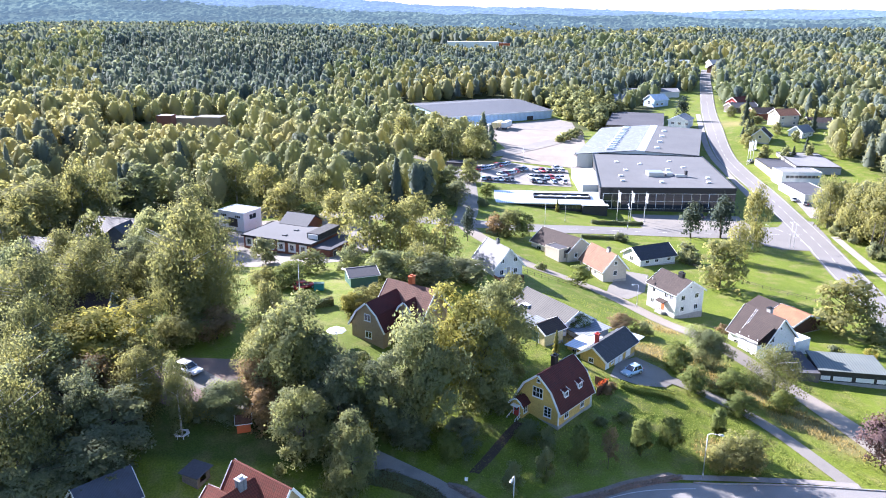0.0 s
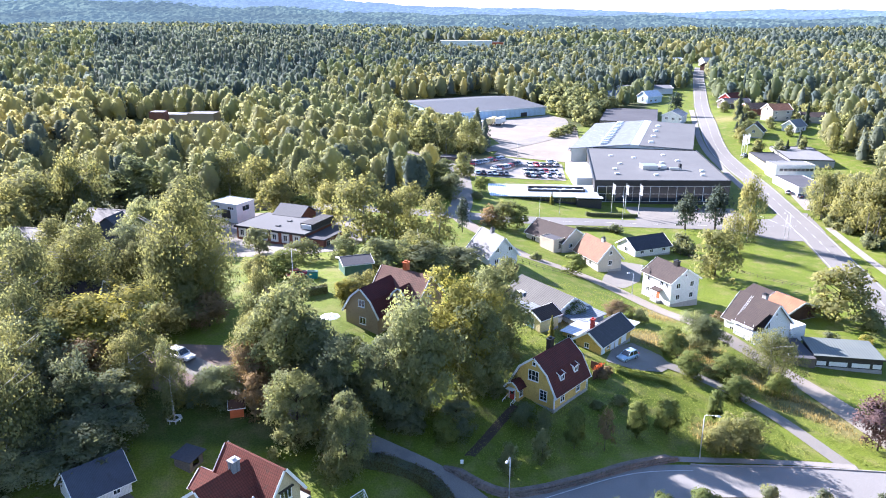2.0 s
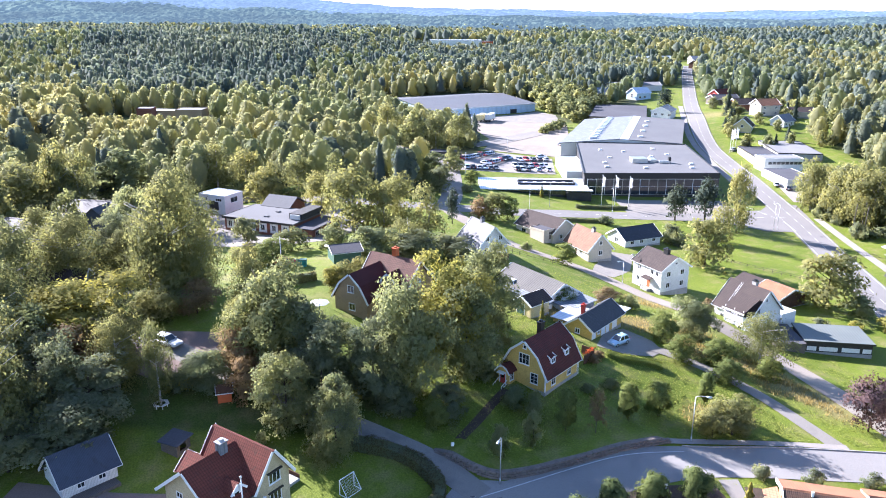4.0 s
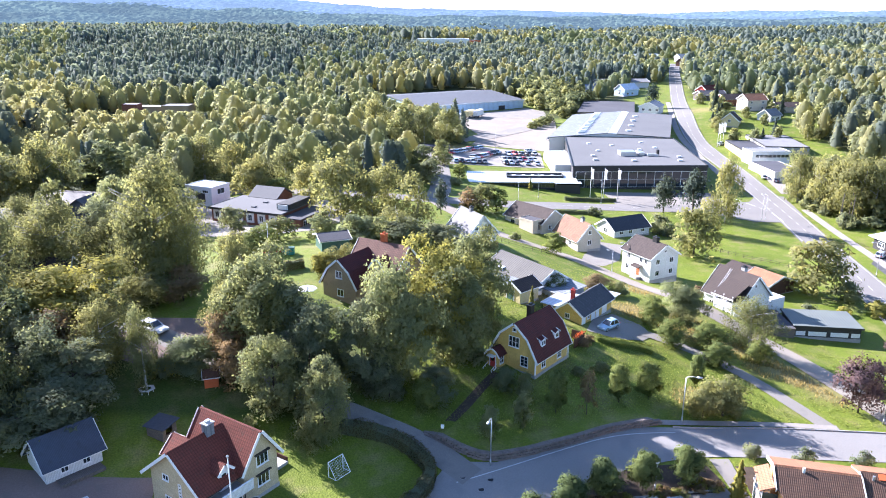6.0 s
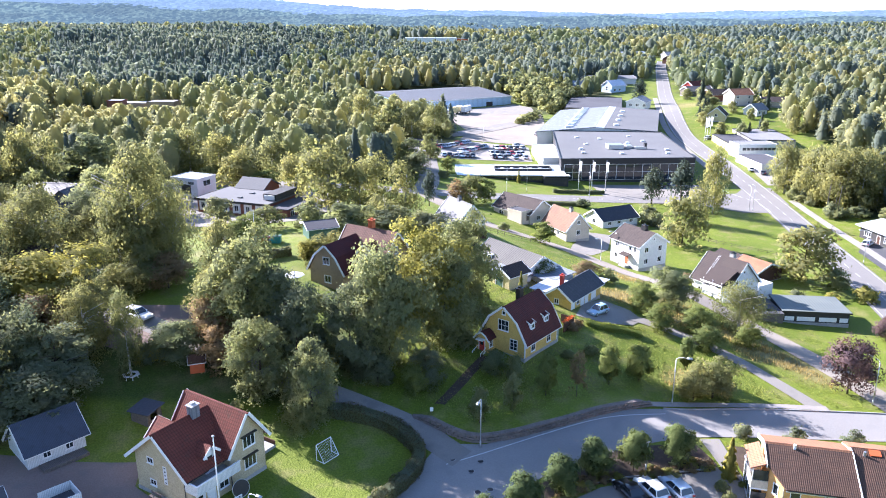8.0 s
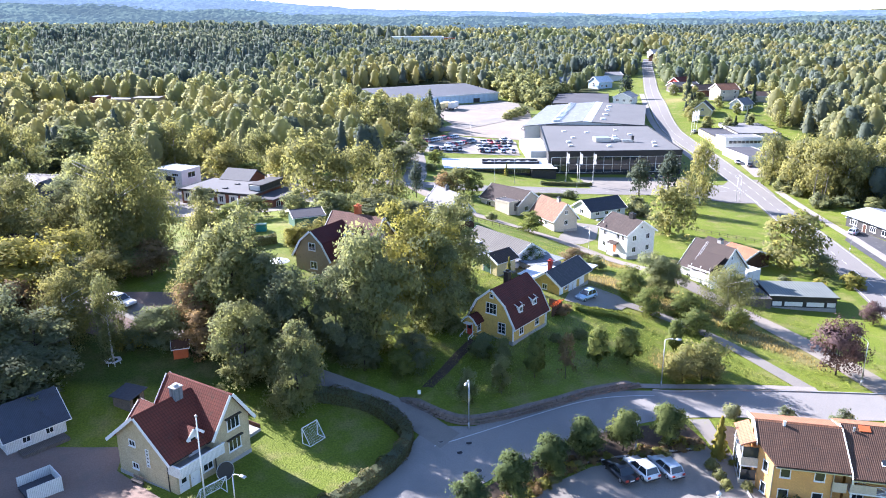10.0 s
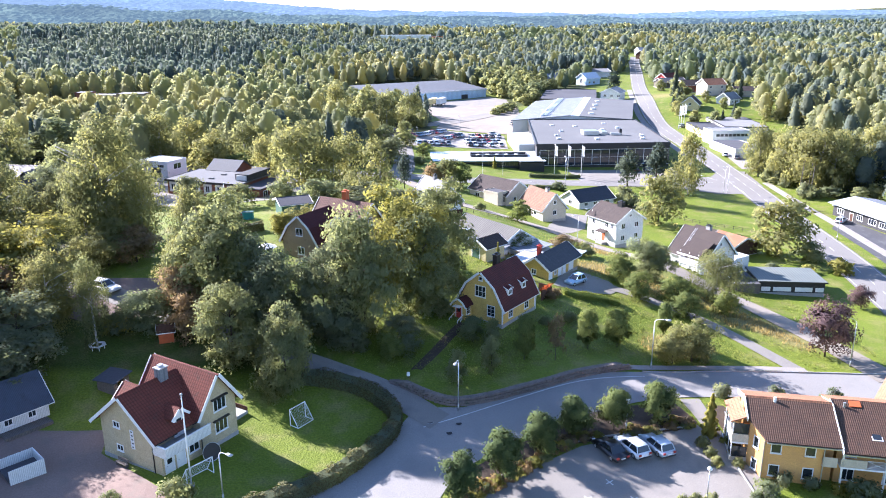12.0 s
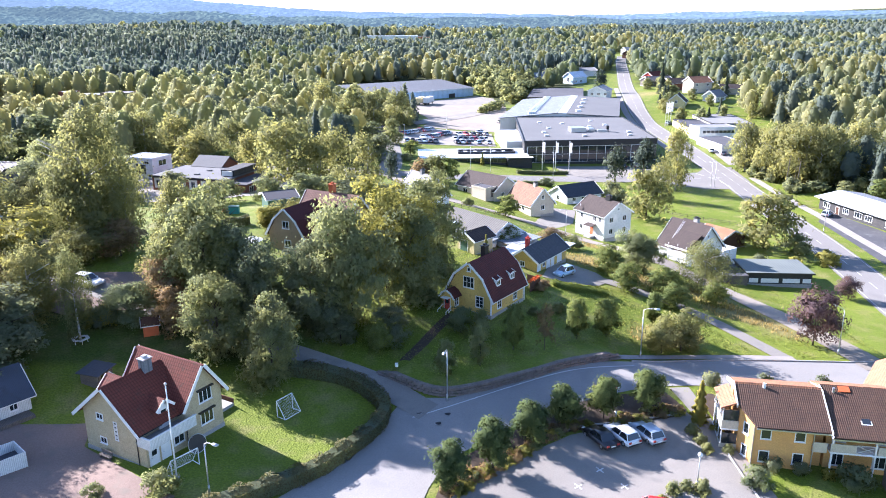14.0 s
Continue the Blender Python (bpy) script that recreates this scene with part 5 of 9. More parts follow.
    for x in (7.2, 10.4, 13.6):
        part("post", rod((x, 11.0, -0.8), (x, 11.0, 2.1), 0.06), TRIM, h)
    part("entrance_gable", turned(prism([(0, 0), (4.4, 0), (4.4, 2.5), (2.2, 3.9), (0, 2.5)], -1.2, 4), pose(-0.2, 0.6, 0)), WHITE, h)
    h = house("yellow_shed", "pale yellow garden shed with grey roof", 17.4, 115.6, 8.2, 40, 4.6, 3.6, 2.6, 3.6, PALEYELLOW, GREYTILE, windows=[], plinth=0.2, category="shed")
    door(h, wall_frame(4.6, 3.6, "x0"), 0.6, 0.2, 1.6, 2.0, GREENPAINT)
    h = house("red_shed", "dark brown shed with orange-red sheet roof", 79.8, 146.0, -1.4, 116, 6.6, 8.0, 2.4, 3.9, BROWNWOOD, ORANGETILE, category="shed", plinth=0.1)
    part("lean_to_roof", slab(8.2, 2.2, 4.0, 3.9, 6.8, 13.0, 0.1), GREYTILE, h)
    part("lean_to", solid((6.7, 0.4, -1.0, 13.0, 7.8, 2.1)), BROWNWOOD, h)


side_houses()


def garage_row():
    h = flat_block("garage_row", "black boarded garage row with grey-green roof", 68.2, 122.2, -1.1, -10, 11.3, 7.8, 2.2, BLACKWOOD, GREENROOF, DARKMETAL, rim=0.06, over=0.3, category="garage")
    for x, w in ((0.3, 1.6), (2.4, 3.1), (6.2, 3.0), (9.7, 1.45)):
        part("garage_door", bevelled(solid((x, -0.07, 0.35, x + w, 0.0, 1.15)), 0.015), TRIM, h)
    part("foundation", solid((-0.05, -0.06, -1.2, 11.35, 7.85, 0.15)), CONCRETE, h)
    a = flat_block("garage_annex", "low flat-roofed grey annex beside the garages", 62.6, 121.6, -0.9, -4, 5.2, 9.0, 1.7, GREYWOOD, DARKFELT, GREYWOOD, rim=0.1, category="garage")
    part("parapet", solid((0.6, 0.4, 1.8, 0.75, 8.6, 2.15)), TRIM, a)


garage_row()


# ---- the factory, warehouse and the buildings round them ----
def works():
    # showroom with a glazed front
    h = thing("showroom", pose(52.9, 244.9, -1.2, 0, 0, -0.5), "black flat-roofed showroom hall with glazed front", "factory")
    L, W, H = 45.2, 60.0, 7.4
    k = 0.137
    shape = [(0, 0), (L, 0), (51.5, 56.0), (8.8, 62.5)]
    bm = bmesh.new()
    lo, hi = [bm.verts.new((x, y, -1.5)) for x, y in shape], [bm.verts.new((x, y, H + 0.4 * (y > 10))) for x, y in shape]
    for i in range(4):
        bm.faces.new((lo[i], lo[(i + 1) % 4], hi[(i + 1) % 4], hi[i]))
    part("wall", lay_uv(bm), BLACKWOOD, h)
    bm = bmesh.new()
    bm.faces.new([bm.verts.new((x, y, H + 0.25 + 0.4 * (y > 10))) for x, y in shape])
    bm.faces.new([bm.verts.new((x, y, H + 0.05 + 0.4 * (y > 10))) for x, y in shape][::-1])
    part("roof", lay_uv(bm), FELT, h)
    rim = bmesh.new()
    for i in range(4):
        a, b = Vector(shape[i]), Vector(shape[(i + 1) % 4])
        za, zb = H + 0.4 * (a.y > 10), H + 0.4 * (b.y > 10)
        n = Vector(((b - a).y, -(b - a).x)).normalized() * 0.3
        vs = [rim.verts.new((p.x, p.y, z)) for p, z in ((a + n, za - 1.3 if i == 0 else za - 0.4), (b + n, zb - 1.3 if i == 0 else zb - 0.4), (b + n, zb + 0.55), (a + n, za + 0.55), (a, za + 0.55), (b, zb + 0.55), (b, zb + 0.1), (a, za + 0.1))]
        rim.faces.new(vs[:4])
        rim.faces.new((vs[3], vs[2], vs[5], vs[4]))
        rim.faces.new((vs[4], vs[5], vs[6], vs[7]))
    part("roof_edge", rim, DARKMETAL, h)
    # glazing: mullions and panes across the front
    for i in range(15):
        x = 1.0 + i * 2.95
        w = part("window", solid((x, -0.12, 0.6, x + 0.14, 0.05, 5.9), (x, -0.12, 5.76, x + 2.95, 0.05, 5.9), (x, -0.12, 3.2, x + 2.95, 0.05, 3.3), (x, -0.12, 0.6, x + 2.95, 0.05, 0.7)), TRIM if i % 3 == 0 else METAL, h)
        part("pane", solid((x + 0.14, -0.06, 0.7, x + 2.95, -0.02, 5.76)), PANE, w)
    for x, y, w, d, z in ((20.5, 18, 5.5, 5.0, 1.3), (27.2, 19, 2.2, 4.6, 0.9), (30.0, 17.5, 4.0, 1.2, 0.6), (33.4, 17.8, 0.8, 1.4, 2.0)):
        part("roof_plant", bevelled(solid((x, y, H + 0.4, x + w, y + d, H + 0.6 + z)), 0.06), METAL if z < 1.9 else DARKMETAL, h)
    for x, y in ((10, 18), (14, 28), (9, 10), (22, 8), (38, 8), (40, 15), (30, 30), (37, 34), (14, 44), (35, 46), (22, 40)):
        part("roof_light", bevelled(solid((x, y, H + 0.4, x + 1.4, y + 1.1, H + 0.95)), 0.08), TRIM, h)
    # office wing with a white roof
    o = thing("office_wing", pose(16.4, 240.0, -0.2, 0, 0, -4), "long low office wing with white roof", "factory")
    part("wall", solid((0.6, 0.8, -2.0, 36, 17, 2.5)), BLACKWOOD, o)
    part("roof", solid((0, 0, 2.5, 37, 18, 2.8)), WHITEROOF, o)
    for i in range(21):
        x = 1.2 + i * 1.4
        w = part("window", solid((x, 0.68, 0.9, x + 0.1, 0.8, 2.3), (x, 0.68, 0.9, x + 1.4, 0.8, 1.0), (x, 0.68, 2.2, x + 1.4, 0.8, 2.3)), GREYWOOD, o)
        part("pane", solid((x + 0.1, 0.74, 1.0, x + 1.4, 0.79, 2.2)), PANE, w)
    part("light_well", solid((14, 7, 2.8, 33, 7.3, 3.5), (14, 12, 2.8, 33, 12.3, 3.5), (14, 7.3, 2.8, 14.3, 12, 3.5), (32.7, 7.3, 2.8, 33, 12, 3.5)), BLACKWOOD, o)
    for i in range(5):
        part("roof_light", bevelled(solid((16 + 3.2 * i, 8.8, 2.82, 17.2 + 3.2 * i, 10.2, 3.3)), 0.1), TRIM, o)
    part("entrance_block", solid((29.5, -1.6, -2.0, 37.4, 0.8, 2.3)), BLACKWOOD, o)
    part("entrance_roof", solid((29.1, -2.2, 2.84, 37.8, 0.6, 2.95)), WHITEROOF, o)
    b = flat_block("link_block", "white walled block linking office and hall", 49.5, 259.0, -0.8, -2, 8.0, 30, 5.0, WHITEWALL, WHITEROOF, WHITEWALL, category="factory")
    # production hall: pale sheet roof and dark roof
    p = thing("production_hall", pose(55.8, 307.4, 0.0, 0, 0, -3), "long production hall with pale sheet roof and roof lights", "factory")
    part("wall", prism([(0, -2), (49, -2), (49, 6.4), (24, 8.2), (0, 6.4)], -74, 0), WHITEWALL, p).matrix_local = pose(0, 0, 0, 0, 0, -90) @ pose(0, 0, 0)
    shear = math.tan(radians(16))
    for ob in list(p.children):
        for v in ob.data.vertices:
            x, y = v.co.x, v.co.y
            v.co = Vector((y - x * shear, -x, v.co.z))
        ob.matrix_local = Matrix()
    def sheet(x0, x1, z0, z1, y0, y1, material, up=0.1):
        bm = bmesh.new()
        q = [bm.verts.new((x + y * shear, y, z + up)) for x, y, z in ((x0, y0, z0), (x1, y0, z1), (x1, y1, z1), (x0, y1, z0))]
        r = [bm.verts.new((v.co.x, v.co.y, v.co.z - 0.3)) for v in q]
        bm.faces.new(q), bm.faces.new(r[::-1])
        for i in range(4):
            bm.faces.new((r[i], r[(i + 1) % 4], q[(i + 1) % 4], q[i]))
        bmesh.ops.recalc_face_normals(bm, faces=bm.faces)
        return part("roof", lay_uv(bm), material, p)
    sheet(-0.6, 24, 6.4, 8.2, -0.5, 74.4, TINROOF, 0.35)
    sheet(24, 27.5, 8.2, 7.9, -0.5, 74.4, WHITEROOF, 0.4)
    sheet(27.5, 49.6, 7.9, 6.4, -0.5, 74.4, FELT, 0.35)
    for i in range(15):
        y = 4 + i * 4.6
        part("roof_light", bevelled(solid((11.2 + y * shear, y, 7.2, 14.4 + y * shear, y + 1.7, 8.5)), 0.1), WHITEROOF, p)
    for i in range(4):
        y = 8 + i * 16
        part("roof_light", bevelled(solid((31 + y * shear, y, 7.6, 33 + y * shear, y + 1.7, 8.6)), 0.1), TRIM, p)
    f = flat_block("rear_hall", "dark flat-roofed rear hall", 85, 392, 2.0, -16, 29, 58, 4.6, GREYWOOD, DARKFELT, DARKMETAL, category="factory")
    v = house("white_office", "white two-storey office house by the main road", 125.7, 387, 3.6, 59, 13, 9.7, 6.0, 8.2, WHITE, TINROOF, category="office",
              windows=[("x0", 1.5, 3.8, 1.6, 1.3), ("x0", 5.0, 3.8, 1.6, 1.3), ("x0", 8.6, 3.8, 1.6, 1.3), ("x0", 5.0, 1.0, 1.6, 1.3), ("x0", 8.6, 1.0, 1.6, 1.3), ("x0", 1.5, 1.0, 1.6, 1.3)])
    # blue warehouse
    w = thing("blue_warehouse", pose(2.3, 412.0, 0.6, 0, 0, 30), "large pale blue sheet-metal warehouse with grey roof", "warehouse")
    L, W = 72.0, 68.0
    part("wall", prism([(0, -3), (W, -3), (W, 6.5), (W / 2, 9.5), (0, 6.5)], 0, L), BLUEWALL, w)
    part("roof", slab(-0.4, 6.5, W / 2, 9.52, -0.5, L + 0.5, 0.25), SLATE, w)
    part("roof", slab(W + 0.4, 6.5, W / 2, 9.52, -0.5, L + 0.5, 0.25), SLATE, w)
    part("roof_edge", solid((-0.6, -0.55, 6.2, L + 0.6, -0.4, 6.85)), WHITEROOF, w)
    for x, wd in ((54, 4.5),):
        part("loading_door", solid((x, -0.1, -1.0, x + wd, 0.0, 4.2)), DARKMETAL, w)
    part("annex", solid((6, -12, -3, 34, -0.1, 2.6)), BLUEWALL, w)
    part("annex_roof", solid((5.7, -12.3, 2.6, 34.3, -0.12, 2.85)), WHITEROOF, w)
    # lorry trailers beside it
    for i, colour in enumerate((ORANGEPAINT, WHITEWALL)):
        t = thing("box_trailer", pose(27.5 + 5 * i, 399 + 1.5 * i, gz(28, 399) + 0.1, 0, 0, 68), "yellow box trailer parked in the yard" if i == 0 else "white box trailer parked in the yard", "trailer", "parked trailers")
        part("box", bevelled(solid((0, -1.25, 1.1, 11, 1.25, 3.9)), 0.05), PALEYELLOW if i == 0 else WHITEWALL, t)
        part("chassis", solid((0.4, -1.0, 0.8, 10.8, 1.0, 1.1)), DARKMETAL, t)
        for x in (1.5, 2.8, 8.8):
            for y in (-1.0, 1.0):
                part("wheel", rod((x, y - 0.15, 0.5), (x, y + 0.15, 0.5), 0.5, None, 12), RUBBER, t)


works()


def school():
    # long low school with a dark roof and a canopy
    s = thing("school", pose(-45.5, 163.2, 10.2, 0, 0, -24), "low brick school with grey flat roof and white panels", "school")
    part("wall", solid((0.4, 0.4, -2, 18.2, 12.0, 3.3)), REDWALL, s)
    part("roof", solid((0, 0, 3.3, 18.6, 12.4, 3.55)), FELT, s)
    part("roof_edge", solid((-0.06, -0.06, 3.15, 18.66, 0, 3.62), (-0.06, 0, 3.15, 0, 12.4, 3.62)), DARKMETAL, s)
    for i in range(6):
        part("wall_panel", solid((0.9 + 2.9 * i, 0.34, 0.9, 2.9 + 2.9 * i, 0.4, 3.1)), WHITEWALL, s)
        window(s, pose(0.0, 0.34, 0), 1.35 + 2.9 * i, 1.3, 1.1, 1.4, 2)
    for y in (3.0, 7.5):
        part("roof_light", bevelled(solid((9.0, y, 3.55, 10.0, y + 0.9, 3.8)), 0.06), FELT, s)
    part("gable_roof", slab(11.4, 3.5, 15, 5.5, 2.2, 10.2, 0.15), FELT, s)
    part("gable_roof", slab(18.6, 3.5, 15, 5.5, 2.2, 10.2, 0.15), FELT, s)
    part("gable_wall", prism([(11.8, -2), (18.2, -2), (18.2, 3.5), (15, 5.3), (11.8, 3.5)], 2.5, 9.9), REDWALL, s)
    part("canopy", solid((15.4, 3.6, 3.6, 18.6, 12.2, 4.9)), BLACKWOOD, s, "black boarded roof lantern")
    for y in (3.3, 12.2):
        part("canopy_end", solid((15.8, y, 3.7, 18.2, y + 0.3, 4.7)), WHITEWALL, s)
    part("annex", solid((18.6, 0.8, -2, 23.0, 11.5, 2.6)), REDWALL, s)
    part("annex_roof", solid((18.66, 0.4, 2.6, 23.4, 11.9, 2.8)), DARKFELT, s)
    for y in (2.0, 6.0):
        window(s, pose(23.0, 0, 0, 0, 0, 90), y, 0.8, 1.6, 1.3, 2)
    h = flat_block("white_hall", "white flat-roofed school hall", -55.5, 180.5, 11.3, -27, 8.0, 6.5, 3.5, WHITEWALL, WHITEROOF, WHITEWALL, category="school",
                   windows=[("y0", 0.8, 2.2, 1.9, 0.8, 3), ("y0", 5.2, 2.2, 1.9, 0.8, 3), ("xL", 2.0, 1.6, 2.6, 1.4, 2)])
    part("garage_door", solid((3.2, -0.06, 0.0, 6.0, 0.0, 2.2)), BLACKWOOD, h)
    g = house("green_garage", "double garage with green doors and grey roof", -16.9, 131.6, 12.6, 20, 5.2, 5.0, 2.3, 3.0, GREENPAINT, DARKFELT, category="garage", plinth=0.1)
    for x in (0.3, 2.75):
        part("garage_door", solid((x, -0.06, 0.1, x + 2.2, 0.0, 2.0)), GREENPAINT, g)
    # dark houses among the trees
    n = house("navy_house", "dark blue boarded house with black roof", -83.0, 163.0, 10.2, -12, 15.0, 8.0, 3.6, 6.6, NAVY, BLACKROOF, windows=[("y0", 12.0, 3.0, 0.9, 1.1), ("y0", 9.5, 3.0, 0.9, 1.1)])
    part("gable", turned(prism([(0, 0), (6, 0), (6, 4.2), (3, 6.4), (0, 4.2)], -2.2, 4), pose(15, 0, 0, 0, 0, 90)), NAVY, n)
    part("gable_roof", turned(slab(-0.5, 4.0, 3, 6.5, -2.6, 4, 0.12), pose(15, 0, 0, 0, 0, 90)), BLACKROOF, n)
    part("gable_roof", turned(slab(6.5, 4.0, 3, 6.5, -2.6, 4, 0.12), pose(15, 0, 0, 0, 0, 90)), BLACKROOF, n)
    house("gable_house", "white gabled house with dark roof behind trees", -86.0, 142.5, 11.5, -14, 9.0, 8.5, 3.2, 6.4, WHITE, BLACKROOF, windows=[("xL", 3.4, 3.6, 1.0, 1.0)])
    house("dark_roof_house", "house with dark tile roof among birches", -64.5, 113.5, 11.0, 8, 9.0, 8.0, 2.6, 5.4, WHITE, GREYTILE)


school()


def sheds_near():
    # shed with a dark blue roof at the edge of the yard, and small outhouses
    s = house("white_shed", "white boarded outbuilding with dark blue roof", -40.1, 71.8, 5.2, 46, 6.2, 4.8, 2.1, 4.5, WHITE, NAVY, category="outbuilding", windows=[("y0", 4.0, 0.7, 0.9, 0.9), ("y0", 1.6, 0.7, 0.9, 0.9)], plinth=0.15)
    part("deck", solid((1.0, -1.6, -0.6, 5.8, -0.05, 0.2)), GREYWOOD, s)
    p = thing("playhouse", pose(-32.2, 80.6, gz(-31, 80.5), 0, 0, -25), "small weathered wooden playhouse with open front and lean-to roof", "playhouse")
    part("wall", solid((0, 0, -0.4, 2.5, 0.08, 1.35), (0, 0.08, -0.4, 0.08, 2.2, 1.35), (0, 2.2, -0.4, 2.5, 2.28, 1.6), (2.42, 0.08, -0.4, 2.5, 0.5, 1.4), (2.42, 0.5, -0.4, 2.5, 1.6, 0.35), (2.42, 1.6, -0.4, 2.5, 2.2, 1.55)), GREYWOOD, p)
    part("floor", solid((0.08, 0.08, -0.4, 2.42, 2.2, 0.1)), BROWNWOOD, p)
    part("roof", slab(-0.3, 1.38, 2.6, 1.72, -0.3, 2.9, 0.08), DARKFELT, p)
    b = thing("white_bin_store", pose(-34.9, 64.6, 4.3, 0, 0, 42), "open white boarded store in the gravel yard", "shed")
    part("wall", solid((0, 0, -0.6, 3.2, 0.1, 1.5), (3.1, 0.1, -0.6, 3.2, 3.0, 1.5), (0, 2.9, -0.6, 3.1, 3.0, 1.5)), WHITE, b)
    part("floor", solid((0, 0.1, -0.6, 3.1, 2.9, 0.5)), DARKFELT, b)
    g = house("blue_gable_shed", "blue boarded shed with grey roof", -42.0, 58.5, 4.6, 40, 6.0, 4.5, 2.3, 3.6, surface("blue_boards", (0.18, 0.33, 0.5), (0.15, 0.28, 0.44), 0.5, 8.0, 0.65, 0, 0.015, (0.12, 0.2, 0.3), stripes=0.16), DARKFELT, category="shed")
    r = house("red_playhouse", "small orange-red hut in the garden", -27.4, 89.0, 7.5, 15, 1.8, 1.5, 1.7, 2.3, ORANGEPAINT, BROWNWOOD, category="playhouse", over=0.2, ends=0.2, plinth=0.1, sink=0.6)


sheds_near()


def right_side():
    # long low building by the forecourt
    h = thing("roadside_hall", pose(116.6, 179.6, -2.6, 0, 0, -84), "long black hall with white sheet roof by the road", "shop")
    part("wall", solid((0.4, 0.4, -1, 38, 13, 3.2)), BLACKWOOD, h)
    part("roof", slab(-0.6, 3.2, 7, 4.4, -0.6, 38.6, 0.2), WHITEROOF, h)
    part("roof", slab(14, 3.2, 7, 4.4, -0.6, 38.6, 0.2), TINROOF, h)
    front = pose(0, 0.4, 0)
    for x, w in ((2.0, 2.4), (9.0, 2.0), (13.0, 2.6), (16.5, 2.4), (23, 2.4), (28, 2.4)):
        window(h, front, x, 1.1, w, 1.4, 3)
    door(h, front, 6.6, 0, 1.1, 2.2, BROWNWOOD)
    # shops beside the main road
    flat_block("dark_shop", "flat-roofed shop with dark roof", 130.8, 291.5, -1.0, -7, 10, 27, 4.2, PALEYELLOW, DARKFELT, DARKMETAL, category="shop")
    s = flat_block("white_shop", "white two-storey shop with window band", 129.5, 281, -1.2, 0, 15, 9, 5.8, WHITEWALL, PALEFELT, WHITEWALL, category="shop")
    for i in range(8):
        window(s, wall_frame(15, 9, "y0"), 1.4 + 1.65 * i, 3.6, 1.6, 1.2, 1, 1, METAL, False)
    flat_block("grey_shop", "long grey flat-roofed shop hall", 142.5, 298, -0.8, -10, 17, 33, 4.6, CONCRETE, PALEFELT, DARKMETAL, category="shop")
    flat_block("low_shop", "low white flat-roofed shop", 126.5, 255, -1.3, 0, 11, 21, 3.2, WHITEWALL, DARKFELT, WHITEWALL, category="shop")
    # villas on the slope beyond
    for name, label, x, y, a, L, W, he, hr, wall, roof in (
            ("villa", "cream villa with orange tile roof", 166, 372, 12, 11, 9, 5.4, 8.0, BEIGE, ORANGETILE),
            ("villa", "beige cottage with grey roof", 151, 346, 60, 9, 8, 3.0, 6.4, PALEYELLOW, GREYTILE),
            ("villa", "white cottage with pale roof", 168, 350, 35, 9, 7, 3.0, 5.6, WHITE, PALEFELT),
            ("villa", "low beige house with grey roof", 181, 372, -10, 11, 8, 2.8, 4.6, BEIGE, GREYTILE),
            ("villa", "red house with red tile roof", 176, 452, 30, 14, 9, 4.0, 7.0, REDPAINT, REDTILE),
            ("villa", "dark house with grey roof", 168, 438, 10, 16, 10, 3.4, 5.6, GREYWOOD, DARKFELT),
            ("villa", "brown brick house with dark roof", 166, 402, 5, 12, 9, 4.0, 6.4, REDWALL, GREYTILE),
            ("villa", "white house with dark roof on the slope", 235, 452, 10, 13, 9, 3.0, 5.4, WHITE, BLACKROOF),
            ("villa", "pale house with grey roof in the woods", 156, 202, 50, 10, 8, 3.0, 5.4, WHITEWALL, PALEFELT)):
        house(name, label, x, y, gz(x, y), a, L, W, he, hr, wall, roof, group="villas on the slope",
              windows=[("y0", 1.5, 1.0, 1.2, 1.2), ("y0", L - 3.0, 1.0, 1.2, 1.2), ("x0", W / 2 - 0.6, he - 0.6, 1.2, 1.2)] + ([("y0", 1.5, 3.6, 1.2, 1.2), ("y0", L - 3.0, 3.6, 1.2, 1.2)] if he > 5 else []))
    # houses where the main road runs into the woods
    for label, x, y, a, L, W, he, hr, wall, roof in (
            ("pale blue house with white roof", 108, 478, 20, 12, 9, 4.4, 7.0, BLUEWALL, TINROOF),
            ("pale blue gabled house", 131, 470, 30, 12, 9, 4.4, 7.4, BLUEWALL, WHITEROOF),
            ("long white hall with flat roof", 124, 506, 4, 34, 14, 4.4, 6.0, WHITEWALL, PALEFELT),
            ("white long house far along the road", 196, 706, 10, 34, 14, 7.0, 10.0, WHITEWALL, WHITEROOF),
            ("brown house far along the road", 246, 690, 40, 14, 10, 5.0, 8.0, BROWNWOOD, GREYTILE),
            ("grey house far along the road", 262, 752, 10, 16, 11, 5.0, 8.0, CONCRETE, TINROOF)):
        house("far_house", label, x, y, gz(x, y), a, L, W, he, hr, wall, roof, group="houses along the far road", windows=[("y0", 2.0, 1.2, 1.6, 1.3), ("y0", L / 2, 1.2, 1.6, 1.3), ("x0", W / 2 - 0.8, 1.4, 1.6, 1.3), ("x0", W / 2 - 0.8, he - 1.8, 1.6, 1.3)])
